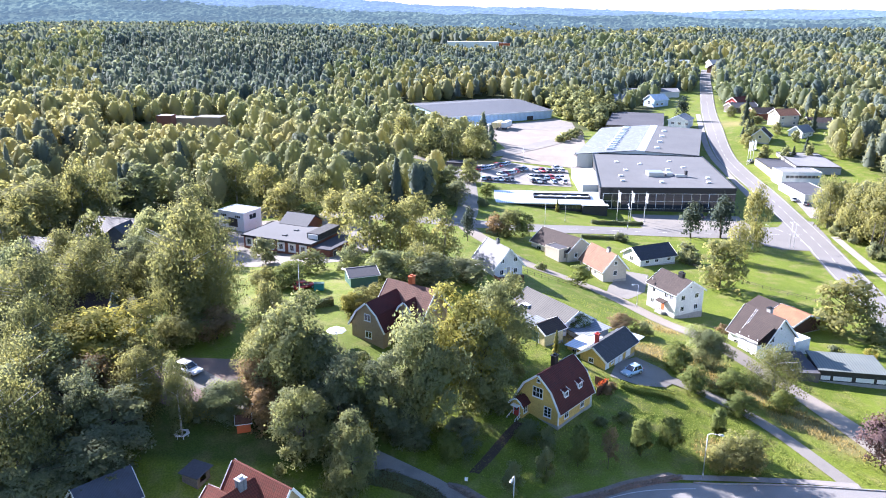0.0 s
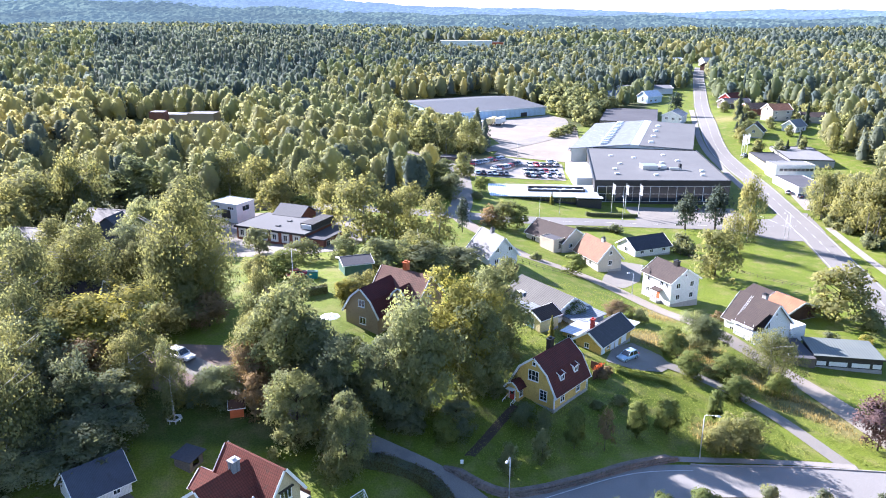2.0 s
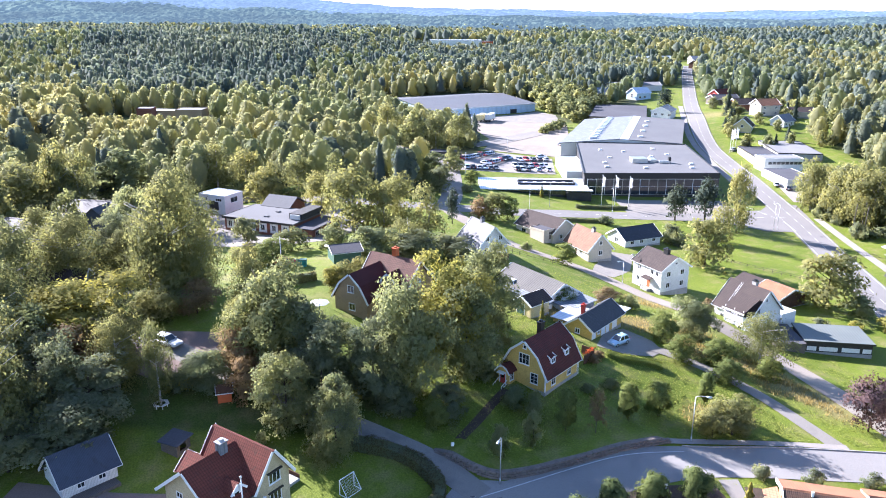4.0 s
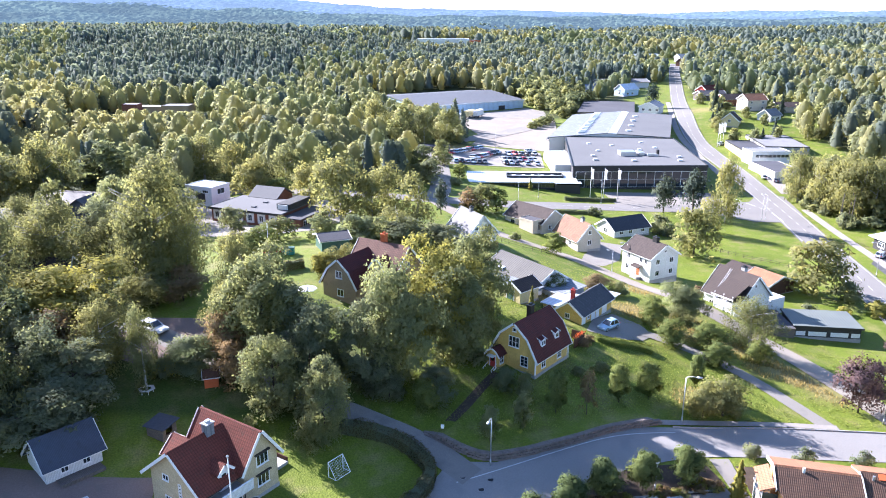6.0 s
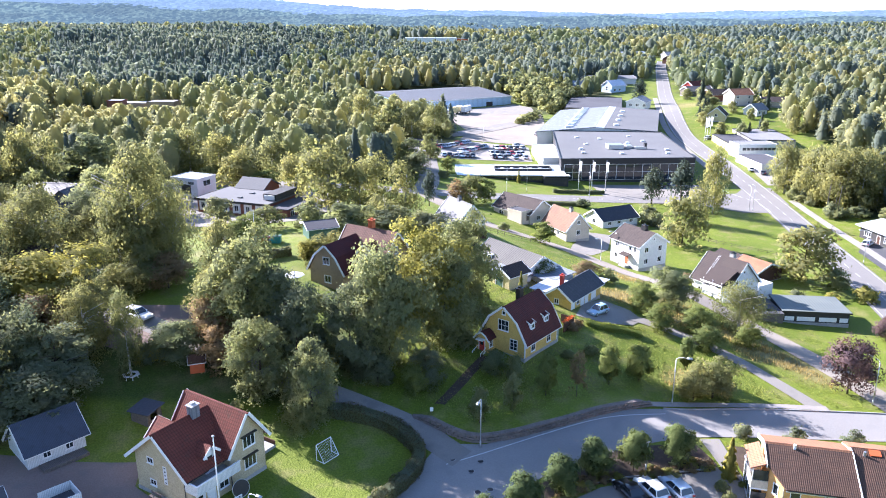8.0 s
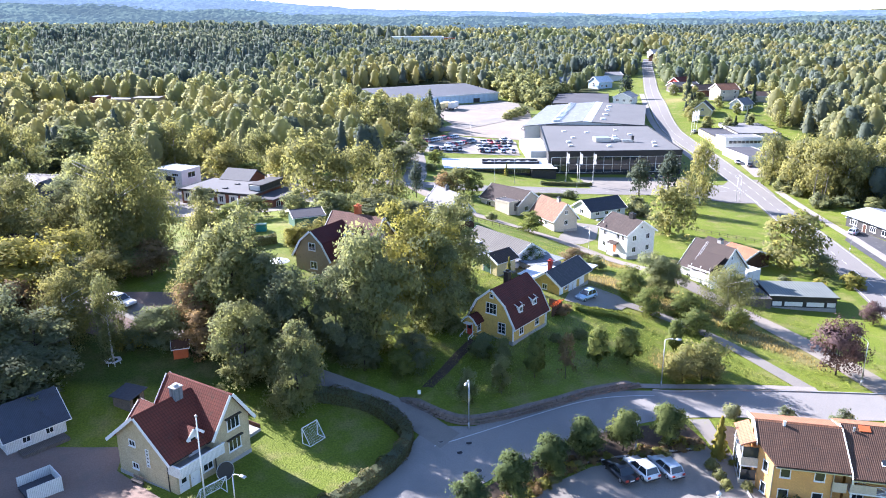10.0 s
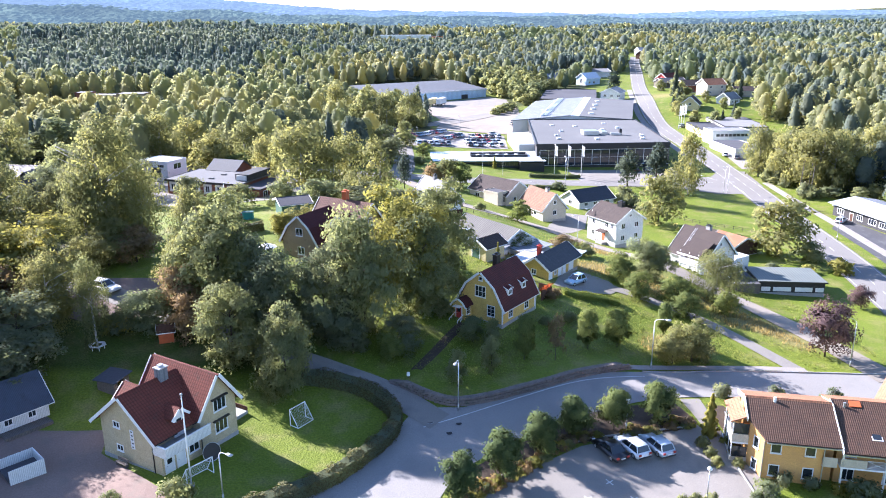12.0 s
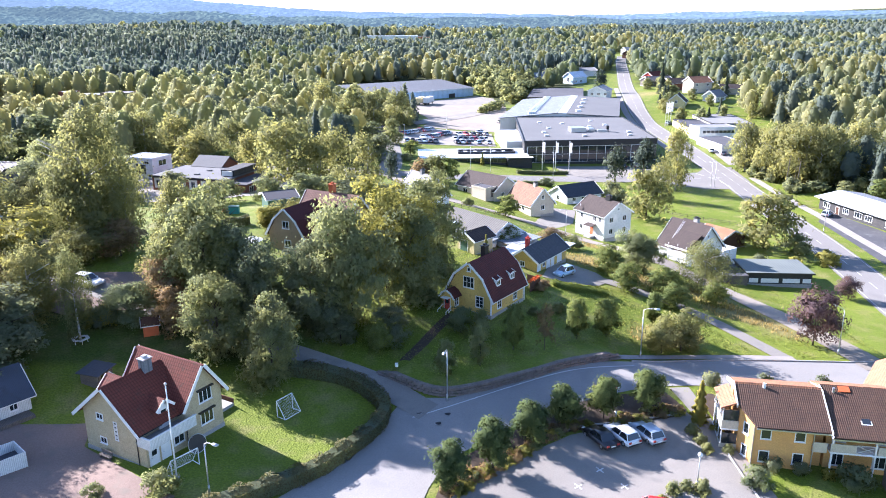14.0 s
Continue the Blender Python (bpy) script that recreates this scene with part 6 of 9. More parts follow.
    # low halls in the left woods and far halls
    for label, x, y, a, L, W, hh, wall, roof in (
            ("brown flat-roofed hall among birches", -112, 341, -3, 12, 9, 4.6, TANWALL, PALEFELT),
            ("small tower block of the brown hall", -128, 338, -3, 6.5, 6, 5.2, REDWALL, WHITEROOF),
            ("low wing of the hall with pale roof", -125, 344, -3, 13, 8, 3.6, TANWALL, WHITEROOF),
            ("yellow hall with pale blue roof", -258, 372, 6, 44, 20, 7.0, PALEYELLOW, TINROOF),
            ("white low hall far in the woods", 5, 905, 0, 60, 22, 8.0, WHITEWALL, WHITEROOF),
            ("orange-brown hall far in the woods", 62, 915, 8, 44, 20, 8.0, ORANGEPAINT, TINROOF)):
        flat_block("wood_hall", label, x, y, gz(x, y), a, L, W, hh, wall, roof, category="building")
    # small service buildings by the lot road
    flat_block("kiosk", "white flat-roofed workshop behind trees", -16, 268, 3.4, -6, 11, 9, 3.2, GREYWOOD, WHITEROOF, WHITEWALL)
    flat_block("depot", "dark low depot with white roof end", 1, 291, 3.0, -14, 12, 6, 2.8, GREYWOOD, DARKFELT, DARKMETAL)


right_side()


# ---- trees and shrubs ----
def mesh_from_arrays(name, verts, material, tone=None):
    """A mesh from an array of corners and their normals, three to a face."""
    verts, normals = verts[:, :3], verts[:, 3:]
    faces = np.arange(len(verts)).reshape(-1, 3)
    me = bpy.data.meshes.new(name)
    n, f = len(verts), len(faces)
    me.vertices.add(n)
    me.vertices.foreach_set("co", np.ascontiguousarray(verts, np.float32).ravel())
    me.loops.add(f * 3)
    me.loops.foreach_set("vertex_index", np.ascontiguousarray(faces, np.int32).ravel())
    me.polygons.add(f)
    me.polygons.foreach_set("loop_start", np.arange(0, f * 3, 3, dtype=np.int32))
    me.polygons.foreach_set("loop_total", np.full(f, 3, np.int32))
    if tone is not None:
        me.attributes.new("tone", "FLOAT", "POINT").data.foreach_set("value", np.ascontiguousarray(tone, np.float32))
    me.materials.append(material)
    me.update(calc_edges=True)
    me.normals_split_custom_set_from_vertices(np.ascontiguousarray(normals, np.float32))
    return me


def leaf_quads(rng, centres, out, size, droop=0.0, rough=0.25):
    """Pointed leaf sprays at the centres, facing roughly outward; each row is a corner and its normal."""
    n = len(centres)
    nrm = out * 0.8 + rng.normal(0, 0.75, (n, 3))
    nrm[:, 2] += 0.25
    nrm /= np.linalg.norm(nrm, axis=1, keepdims=True) + 1e-9
    a = np.cross(nrm, rng.normal(0, 1, (n, 3)) + np.array((0, 0, droop * 4)))
    a /= np.linalg.norm(a, axis=1, keepdims=True) + 1e-9
    b = np.cross(nrm, a)
    if droop:
        b = b * (1 - droop) + np.array((0, 0, -1.0)) * droop
    s = size * rng.uniform(0.6, 1.35, (n, 1))
    v = np.stack([centres - b * s * 0.55 - a * s * 0.5, centres - b * s * 0.55 + a * s * 0.5, centres + b * s * 0.8], 1)
    flat = np.cross(v[:, 1] - v[:, 0], v[:, 2] - v[:, 0])
    back = (flat * out).sum(1) < 0
    v[back] = v[back][:, ::-1]
    flat[back] *= -1
    flat /= np.linalg.norm(flat, axis=1, keepdims=True) + 1e-9
    soft = out / (np.linalg.norm(out, axis=1, keepdims=True) + 1e-9) + rough * flat
    soft /= np.linalg.norm(soft, axis=1, keepdims=True) + 1e-9
    return np.concatenate([v.reshape(-1, 3), np.repeat(soft, 3, 0)], 1)


def crown_arrays(seed, kind, height, radius, count, size, base=0.25):
    """Leaf sprays gathered in clumps on the outside of a crown of that kind."""
    rng = np.random.default_rng(seed)
    if kind == "cone":
        levels = rng.uniform(0, 1, count) ** 0.75
        z = base * height + (1 - base) * height * (1 - levels)
        tiers = 0.75 + 0.25 * np.sin(levels * 34 + rng.uniform(0, 6))
        ang = rng.uniform(0, 2 * np.pi, count)
        lump = 0.85 + 0.25 * np.sin(ang * 5 + levels * 9)
        r = radius * (0.06 + 0.94 * levels) * tiers * lump * np.sqrt(rng.uniform(0.25, 1, count))
        c = np.stack([r * np.cos(ang), r * np.sin(ang), z - 0.15 * r], 1)
        o = np.stack([np.cos(ang), np.sin(ang), np.full(count, 0.35)], 1)
        return leaf_quads(rng, c, o, size, 0.25)
    dense = kind not in ("round", "birch")
    lobes, each = {"round": (16, 9), "birch": (18, 8), "small": (44, 1), "shrub": (22, 1), "column": (34, 1)}[kind]
    heart = []
    while len(heart) < lobes:
        p = rng.uniform(-1, 1, 3)
        d = np.hypot(p[0], p[1]) ** 2 + abs(p[2]) ** 2.6
        if d > 1 or d < 0.12 or any(np.linalg.norm(p - q) < (0.1 if dense else 0.42) for q in heart):
            if rng.uniform() > 0.02:
                continue
        heart.append(p)
    heart = np.array(heart)
    mid, half = height * (1 + base) / 2, height * (1 - base) / 2
    if kind == "birch":
        wide = np.clip(1.05 - 0.62 * np.abs(heart[:, 2] + 0.2) - 0.1 * heart[:, 2], 0.3, 1.05)
    elif kind == "round":
        wide = np.clip(1.06 - 0.3 * heart[:, 2], 0.6, 1.15)
    else:
        wide = np.clip(1.05 - 0.25 * heart[:, 2], 0.7, 1.15)
    inner = 0.78 if dense else 0.72
    heart = np.stack([heart[:, 0] * radius * inner * wide, heart[:, 1] * radius * inner * wide, mid + heart[:, 2] * half * 0.82], 1)
    lobe_r = radius * (rng.uniform(0.34, 0.56, lobes) if kind in ("round", "birch") else rng.uniform(0.3, 0.42, lobes))
    clumps = lobes * each
    of = np.repeat(np.arange(lobes), each)
    turn = rng.normal(0, 1, (clumps, 3))
    turn[:, 2] = np.abs(turn[:, 2]) * 1.1 - 0.35
    turn /= np.linalg.norm(turn, axis=1, keepdims=True)
    centre = heart[of] + turn * lobe_r[of][:, None] * np.array((0.8, 0.8, 1.25 if kind == "birch" else 0.85))
    cr = lobe_r[of] * rng.uniform(0.4, 0.72, clumps)
    if dense:
        centre, cr = heart, radius * rng.uniform(0.26, 0.42, clumps)
        turn = (heart - (0, 0, mid)) / (radius, radius, half)
        turn /= np.linalg.norm(turn, axis=1, keepdims=True) + 1e-9
    pick = rng.integers(0, clumps, count)
    stray = rng.uniform(0, 1, (count, 1)) < 0.14
    d = rng.normal(0, 1, (count, 3))
    d /= np.linalg.norm(d, axis=1, keepdims=True)
    d[:, 2] = np.where(d[:, 2] < -0.35, -d[:, 2] * 0.6, d[:, 2])
    rad = cr[pick, None] * (rng.uniform(0.15, 1, (count, 1)) ** 0.4) * np.where(stray, 1.5, 1.0)
    c = centre[pick] + d * rad * np.array((1, 1, 0.8 if kind != "birch" else 1.3))
    if kind == "birch":
        c[:, 2] -= rng.uniform(0, 0.9, count) * cr[pick]
    c[:, :2] *= radius / np.percentile(np.hypot(c[:, 0], c[:, 1]), 96)
    foot, head = np.percentile(c[:, 2], 1.0), np.percentile(c[:, 2], 99.7)
    low = base * (1.0 if dense else 0.6)
    c[:, 2] = low * height + (c[:, 2] - foot) / (head - foot) * height * (1 - low)
    c[:, 2] = np.maximum(c[:, 2], 0.12 * size)
    round_ = (c - np.array((0, 0, mid))) / np.array((radius, radius, half))
    round_ /= np.linalg.norm(round_, axis=1, keepdims=True) + 1e-9
    return leaf_quads(rng, c, d * 0.7 + turn[pick] * 0.7 + round_ * 0.45, size, 0.45 if kind == "birch" else 0.0, 0.12)


def tree_model(name, label, seed, kind, height, radius, count, size, leaf, bark, base=0.25, limbs=7, category="tree", trunk=None, stems=1):
    """A tree at the origin: tapered trunk with limbs, and a crown of leaf sprays."""
    rng = random.Random(seed)
    t = thing(name, pose(0, 0, 0), label, category)
    verts = crown_arrays(seed, kind, height, radius, count, size, base)
    me = mesh_from_arrays("crown", verts, leaf)
    crown = new("crown", me)
    crown.parent = t
    r = trunk or height * 0.018
    pieces = []
    for s in range(stems):
        lean = Vector((rng.uniform(-0.06, 0.06), rng.uniform(-0.06, 0.06), 0)) * height * (1 if stems == 1 else 2)
        off = Vector((rng.uniform(-0.3, 0.3), rng.uniform(-0.3, 0.3), 0)) * (0 if stems == 1 else 1)
        top, knee = off + lean + Vector((0, 0, height * 0.82)), off + lean * 0.35 + Vector((0, 0, height * 0.35))
        pieces += [rod(off + Vector((0, 0, -0.3)), knee, r, r * 0.7), rod(knee - Vector((0, 0, 0.05)), top, r * 0.7, r * 0.15)]
        for i in range(limbs):
            k = rng.uniform(0.2, 0.75)
            a = rng.uniform(0, 6.28)
            start = knee.lerp(top, k * 0.9)
            end = start + Vector((math.cos(a), math.sin(a), 0.7)) * radius * rng.uniform(0.5, 0.8) * (0.6 if kind == "cone" else 1)
            pieces.append(rod(start, end, r * 0.35, r * 0.08, 5))
    part("trunk", together(*pieces), bark, t, smooth=True)
    return t


MODELS = {}
for key, args in {
    "oak": ("tree", "large dense broad-leaved tree in full leaf", 11, "round", 13.0, 5.6, 15000, 0.33, OAK, BARK, 0.04, 9),
    "oak_b": ("tree", "tall broad-leaved tree with dark green crown", 12, "round", 12.0, 5.0, 13000, 0.32, DARKLEAF, BARK, 0.04, 9),
    "maple": ("tree", "broad tree turning yellow-green", 13, "round", 12.5, 5.4, 14000, 0.33, MAPLE, BARK, 0.06, 9),
    "willow": ("tree", "broad grey-green tree in full leaf", 14, "round", 10.5, 5.4, 14000, 0.31, WILLOW, BARK, 0.02, 9),
    "birch": ("birch_tree", "slender birch with yellowing weeping leaves", 15, "birch", 14.0, 4.2, 11000, 0.27, BIRCH, BIRCHBARK, 0.08, 9),
    "birch_b": ("birch_tree", "tall thin birch with sparse yellow-green leaves", 16, "birch", 15.0, 3.6, 8500, 0.26, BIRCH, BIRCHBARK, 0.12, 9),
    "birch_c": ("birch_tree", "broad birch with thin autumn leaves", 17, "birch", 13.0, 5.0, 9000, 0.27, BIRCH, BIRCHBARK, 0.1, 10),
    "lime": ("street_tree", "small round-crowned street tree", 18, "small", 4.6, 1.75, 6500, 0.2, LIMELEAF, BARK, 0.25, 6),
    "apple": ("fruit_tree", "small fruit tree with upright shoots", 19, "small", 3.6, 1.45, 3000, 0.2, GARDENLEAF, BARK, 0.16, 7),
    "apple_b": ("fruit_tree", "small pale-leaved fruit tree", 20, "small", 4.0, 1.6, 3000, 0.2, WILLOW, BARK, 0.16, 7),
    "apple_c": ("fruit_tree", "small fruit tree with russet leaves", 21, "small", 3.8, 1.4, 1100, 0.19, RUSSET, BARK, 0.2, 7),
    "plum": ("plum_tree", "purple-leaved plum tree on the verge", 22, "small", 5.6, 2.6, 4500, 0.22, PURPLE, BARK, 0.16, 8),
    "round": ("tree", "medium round garden tree", 23, "round", 7.0, 3.0, 6000, 0.25, GARDENLEAF, BARK, 0.08, 8),
    "round_b": ("tree", "medium yellow-green garden tree", 24, "round", 7.0, 3.2, 5600, 0.25, BIRCH, BARK, 0.08, 8),
    "russet": ("tree", "small tree with russet autumn leaves", 25, "round", 6.0, 2.8, 4600, 0.25, RUSSET, BARK, 0.06, 8),
    "pine": ("pine_tree", "tall pine with open crown", 26, "birch", 11.0, 2.9, 4200, 0.3, NEEDLE, BARK, 0.3, 9),
    "spruce": ("spruce_tree", "dark pointed spruce with drooping branches", 27, "cone", 11.0, 2.7, 3200, 0.38, NEEDLE, BARK, 0.06, 6),
    "thuja": ("thuja", "columnar yellow-green thuja by the path", 28, "cone", 4.6, 1.0, 5200, 0.2, MAPLE, BARK, 0.02, 1),
    "shrub": ("shrub", "dense green garden shrub", 29, "shrub", 1.7, 1.2, 1500, 0.19, OAK, BARK, 0, 4),
    "shrub_b": ("shrub", "yellowing low shrub with small leaves", 30, "shrub", 1.1, 1.0, 1000, 0.17, MAPLE, BARK, 0, 4),
    "shrub_c": ("shrub", "dark round shrub beside lawn", 31, "shrub", 1.6, 1.3, 1500, 0.17, DARKLEAF, BARK, 0, 4),
    "shrub_d": ("shrub", "pale green rounded shrub in leaf", 32, "shrub", 2.2, 1.9, 2200, 0.2, WILLOW, BARK, 0, 4),
    "round_far": ("tree", "round garden tree on the far slope", 43, "round", 7.0, 3.0, 1400, 0.55, OAK, BARK, 0.06, 4),
    "birch_far": ("birch_tree", "yellowing birch on the far slope", 44, "birch", 12.0, 3.8, 1700, 0.6, BIRCH, BIRCHBARK, 0.08, 4),
    "spruce_far": ("spruce_tree", "dark spruce on the far slope", 45, "cone", 11.0, 2.7, 1000, 0.65, NEEDLE, BARK, 0.06, 2),
    "shrub_e": ("shrub", "reddish low shrub with small leaves", 33, "shrub", 1.0, 1.0, 900, 0.17, RUSSET, BARK, 0, 4),
}.items():
    kind = "shrub" if key.startswith("shrub") else "tree"
    if key.endswith("_far"):
        args = (*args[:6], int(args[6] * 0.55), args[7] * 1.15, *args[8:])
    else:
        args = (*args[:6], int(args[6] * (0.75 if kind == "shrub" else 1.3)), args[7] * (0.95 if kind == "shrub" else 0.76), *args[8:])
    MODELS[key] = tree_model(*args, category=kind)
    if args[6] > 5200 and key not in ("lime", "plum"):
        # the same tree with coarser sprays, for places farther off
        MODELS[key + "_mid"] = tree_model(args[0], args[1], args[2] + 60, *args[3:6], int(args[6] * 0.28), args[7] * 1.75, *args[8:11], 5, category=kind)

SIZES = {"round_far": (7, 3), "birch_far": (12, 3.8), "spruce_far": (11, 2.7), "oak": (13, 5.6), "oak_b": (12, 5), "maple": (12.5, 5.4), "willow": (10.5, 5.4), "birch": (14, 4.2), "birch_b": (15, 3.6), "birch_c": (13, 5), "lime": (4.6, 1.75), "apple": (3.6, 1.45), "apple_b": (4, 1.6), "apple_c": (3.8, 1.4), "plum": (5.6, 2.6), "round": (7, 3), "round_b": (7, 3.2), "russet": (6, 2.8), "pine": (11, 2.9), "spruce": (11, 2.7), "thuja": (4.6, 1.0), "shrub": (1.7, 1.2), "shrub_b": (1.1, 1), "shrub_c": (1.6, 1.3), "shrub_d": (2.2, 1.9), "shrub_e": (1, 1)}


def plant(key, x, y, height, radius, group="", label=""):
    """A copy of one of the trees, standing on the ground, turned at random, about that tall and wide."""
    tall, wide = SIZES[key]
    if y > 138 and key + "_mid" in MODELS:
        key += "_mid"
    kz, kr = height / tall * random.uniform(0.98, 1.06), 1.06 * radius / wide * random.uniform(0.97, 1.05)
    m = Matrix.LocRotScale((x, y, gz(x, y) - 0.05), Euler((0, 0, random.uniform(0, 6.28))), (kr, kr, kz))
    return tagged(copy_thing(MODELS[key], m), label, "", group)


random.seed(5)
# street trees and the garden of the yellow house
for key, x, y, h, r in (
        ("lime", 7.5, 62, 4.9, 1.75), ("lime", 12.1, 65, 5.3, 1.75), ("lime", 16.8, 68.8, 5, 1.75), ("lime", 21.1, 71.7, 4.8, 1.7), ("lime", 25.8, 72.7, 4.9, 1.7),
        ("lime", 31, 73.2, 5.1, 1.85), ("thuja", 36.1, 71, 5, 1.2), ("apple_b", 9, 80, 4.2, 1.5), ("apple_b", 13.3, 81.9, 4.3, 1.5), ("apple", 18, 85.2, 4.9, 1.7),
        ("apple_c", 21.9, 85, 5, 1.4), ("apple", 27.1, 88.8, 4.5, 1.7), ("apple", 32, 91.5, 4.7, 2.1), ("apple_b", 14.1, 86.8, 3.8, 1.4), ("apple_b", 11.9, 89.3, 3, 2.2),
        ("apple", 40.3, 95.9, 4.6, 1.3), ("round_b", 41.8, 89.5, 6.3, 3.4), ("round_b", 38.8, 88.8, 5.3, 2.2), ("plum", 62.8, 92.7, 8.3, 3.5), ("plum", 82.6, 114.4, 4.2, 1.9),
        ("willow", 46.7, 119.9, 6.7, 3.5), ("round", 39.8, 115.2, 5.1, 2.5), ("round", 40.7, 108, 4.7, 2.2), ("round", 46.9, 109.1, 4.4, 2.7)):
    grown = 1.2 if key.startswith("apple") else 1
    plant(key, x, y, h * grown, r * (2 - grown), {"lime": "street trees by the car park", "apple": "fruit trees in the garden", "apple_b": "fruit trees in the garden"}.get(key, ""))
# street trees and the garden of the yellow house
for key, x, y, h, r in (
        ("birch_c", 55.4, 112.3, 8.8, 4.5), ("round", 54.5, 107, 3.8, 2), ("round", 46.3, 103.4, 4.1, 2.3), ("round_b", 83.4, 144.4, 11.6, 6.2)):
    grown = 1.2 if key.startswith("apple") else 1
    plant(key, x, y, h * grown, r * (2 - grown), {"lime": "street trees by the car park", "apple": "fruit trees in the garden", "apple_b": "fruit trees in the garden"}.get(key, ""))
# big trees beside the yellow house and the lane
for key, x, y, h, r in (
        ("maple", 2.9, 99.9, 15.7, 5.8), ("willow", -1.8, 91.8, 15.2, 5.4), ("oak", 9.1, 108.4, 14.3, 5.2), ("oak", 5.7, 96.1, 14.2, 4.6), ("oak_b", 2.8, 88.5, 4.6, 2.4),
        ("oak_b", -3.4, 87.5, 4.3, 2), ("round", 1.3, 86.5, 4, 1.9), ("oak", -20.9, 96.2, 15.2, 5.9), ("oak_b", -15.5, 94.3, 12, 4.3), ("oak", -17.7, 85.4, 10.6, 4),
        ("oak", -11, 80.4, 10.4, 3.1), ("oak_b", -13.7, 89.4, 11.7, 4), ("oak_b", -6.9, 90.3, 12.7, 4), ("birch_c", -22.5, 98.5, 11, 3.8), ("birch", -25.5, 103, 13, 3.4),
        ("willow", -29.8, 92.0, 5.2, 3.8), ("russet", -23.8, 90, 5.9, 2.4)):
    grown = 1.2 if key.startswith("apple") else 1
    plant(key, x, y, h * grown, r * (2 - grown), {"lime": "street trees by the car park", "apple": "fruit trees in the garden", "apple_b": "fruit trees in the garden"}.get(key, ""))
# round the gravel parking place
for key, x, y, h, r in (
        ("birch", -41, 117.5, 19.3, 6.8), ("birch_b", -44.7, 116.1, 13.1, 3.8), ("birch_c", -36.5, 116.3, 12.9, 3.5), ("birch", -60.3, 122.3, 13.1, 6.3), ("birch", -62.8, 108.6, 15, 6.4),
        ("maple", -48.5, 100.3, 10.8, 7.9), ("round_b", -42.9, 96.4, 10.5, 4.4), ("russet", -47.1, 92.9, 8.3, 4.2), ("willow", -56, 92.2, 11.2, 5.6), ("birch_c", -50.7, 78.3, 15.8, 5.3),
        ("oak_b", -41.5, 83.5, 8.4, 5.5), ("oak_b", -49.3, 87.1, 9.8, 4.7), ("birch_b", -34.5, 88.1, 11.5, 2.0), ("birch", -41, 91.1, 9.8, 3.6), ("oak_b", -43.1, 78.1, 7, 5.1),
        ("oak_b", -47.9, 75.6, 6.8, 4.7), ("oak", -57.2, 144.1, 12.6, 4.4), ("spruce", -60.7, 134.5, 7, 1.5), ("spruce", -56.7, 133.2, 6.7, 1.6), ("round_b", -39.7, 109.7, 6.2, 3.8),
        ("russet", -35.9, 110.5, 5.3, 3.3), ("round_b", -42.8, 108.1, 5.2, 2.9)):
    grown = 1.2 if key.startswith("apple") else 1
    plant(key, x, y, h * grown, r * (2 - grown), {"lime": "street trees by the car park", "apple": "fruit trees in the garden", "apple_b": "fruit trees in the garden"}.get(key, ""))
# round the tan house and the school
for key, x, y, h, r in (
        ("oak_b", -36.9, 149.6, 5.7, 2.6), ("round_b", -26.8, 142.4, 4.3, 3.6), ("round", -28.3, 132.8, 4.8, 3.4), ("round_b", -33.1, 132, 4.3, 3), ("willow", -18.4, 144.8, 5, 2.8),
        ("willow", -10.1, 138.7, 6.4, 4.7), ("birch", -16, 159.8, 15.4, 6.7), ("birch", -6.1, 166.7, 14.1, 4.6), ("birch_c", -3.8, 143.4, 8.3, 4.3), ("birch_b", 0.4, 154.7, 13.6, 3.7),
        ("birch", -9.2, 159, 11.6, 3.8), ("oak_b", 4.1, 227.7, 7.9, 4), ("pine", 6.8, 186, 9.4, 1.9), ("oak_b", -2.4, 138.4, 5.8, 4.4), ("oak_b", 5.1, 144.2, 5.4, 4.3),
        ("round_b", -13.6, 119.2, 5.1, 2.9), ("maple", -15.2, 117.8, 4.6, 2.2), ("round_b", -11.6, 123.1, 4.7, 2.5), ("birch_b", -89, 147, 10.9, 4.7), ("birch", -72, 135.9, 10.1, 4.3),
        ("oak_b", -66.2, 104.3, 7.4, 3)):
    grown = 1.2 if key.startswith("apple") else 1
    plant(key, x, y, h * grown, r * (2 - grown), {"lime": "street trees by the car park", "apple": "fruit trees in the garden", "apple_b": "fruit trees in the garden"}.get(key, ""))
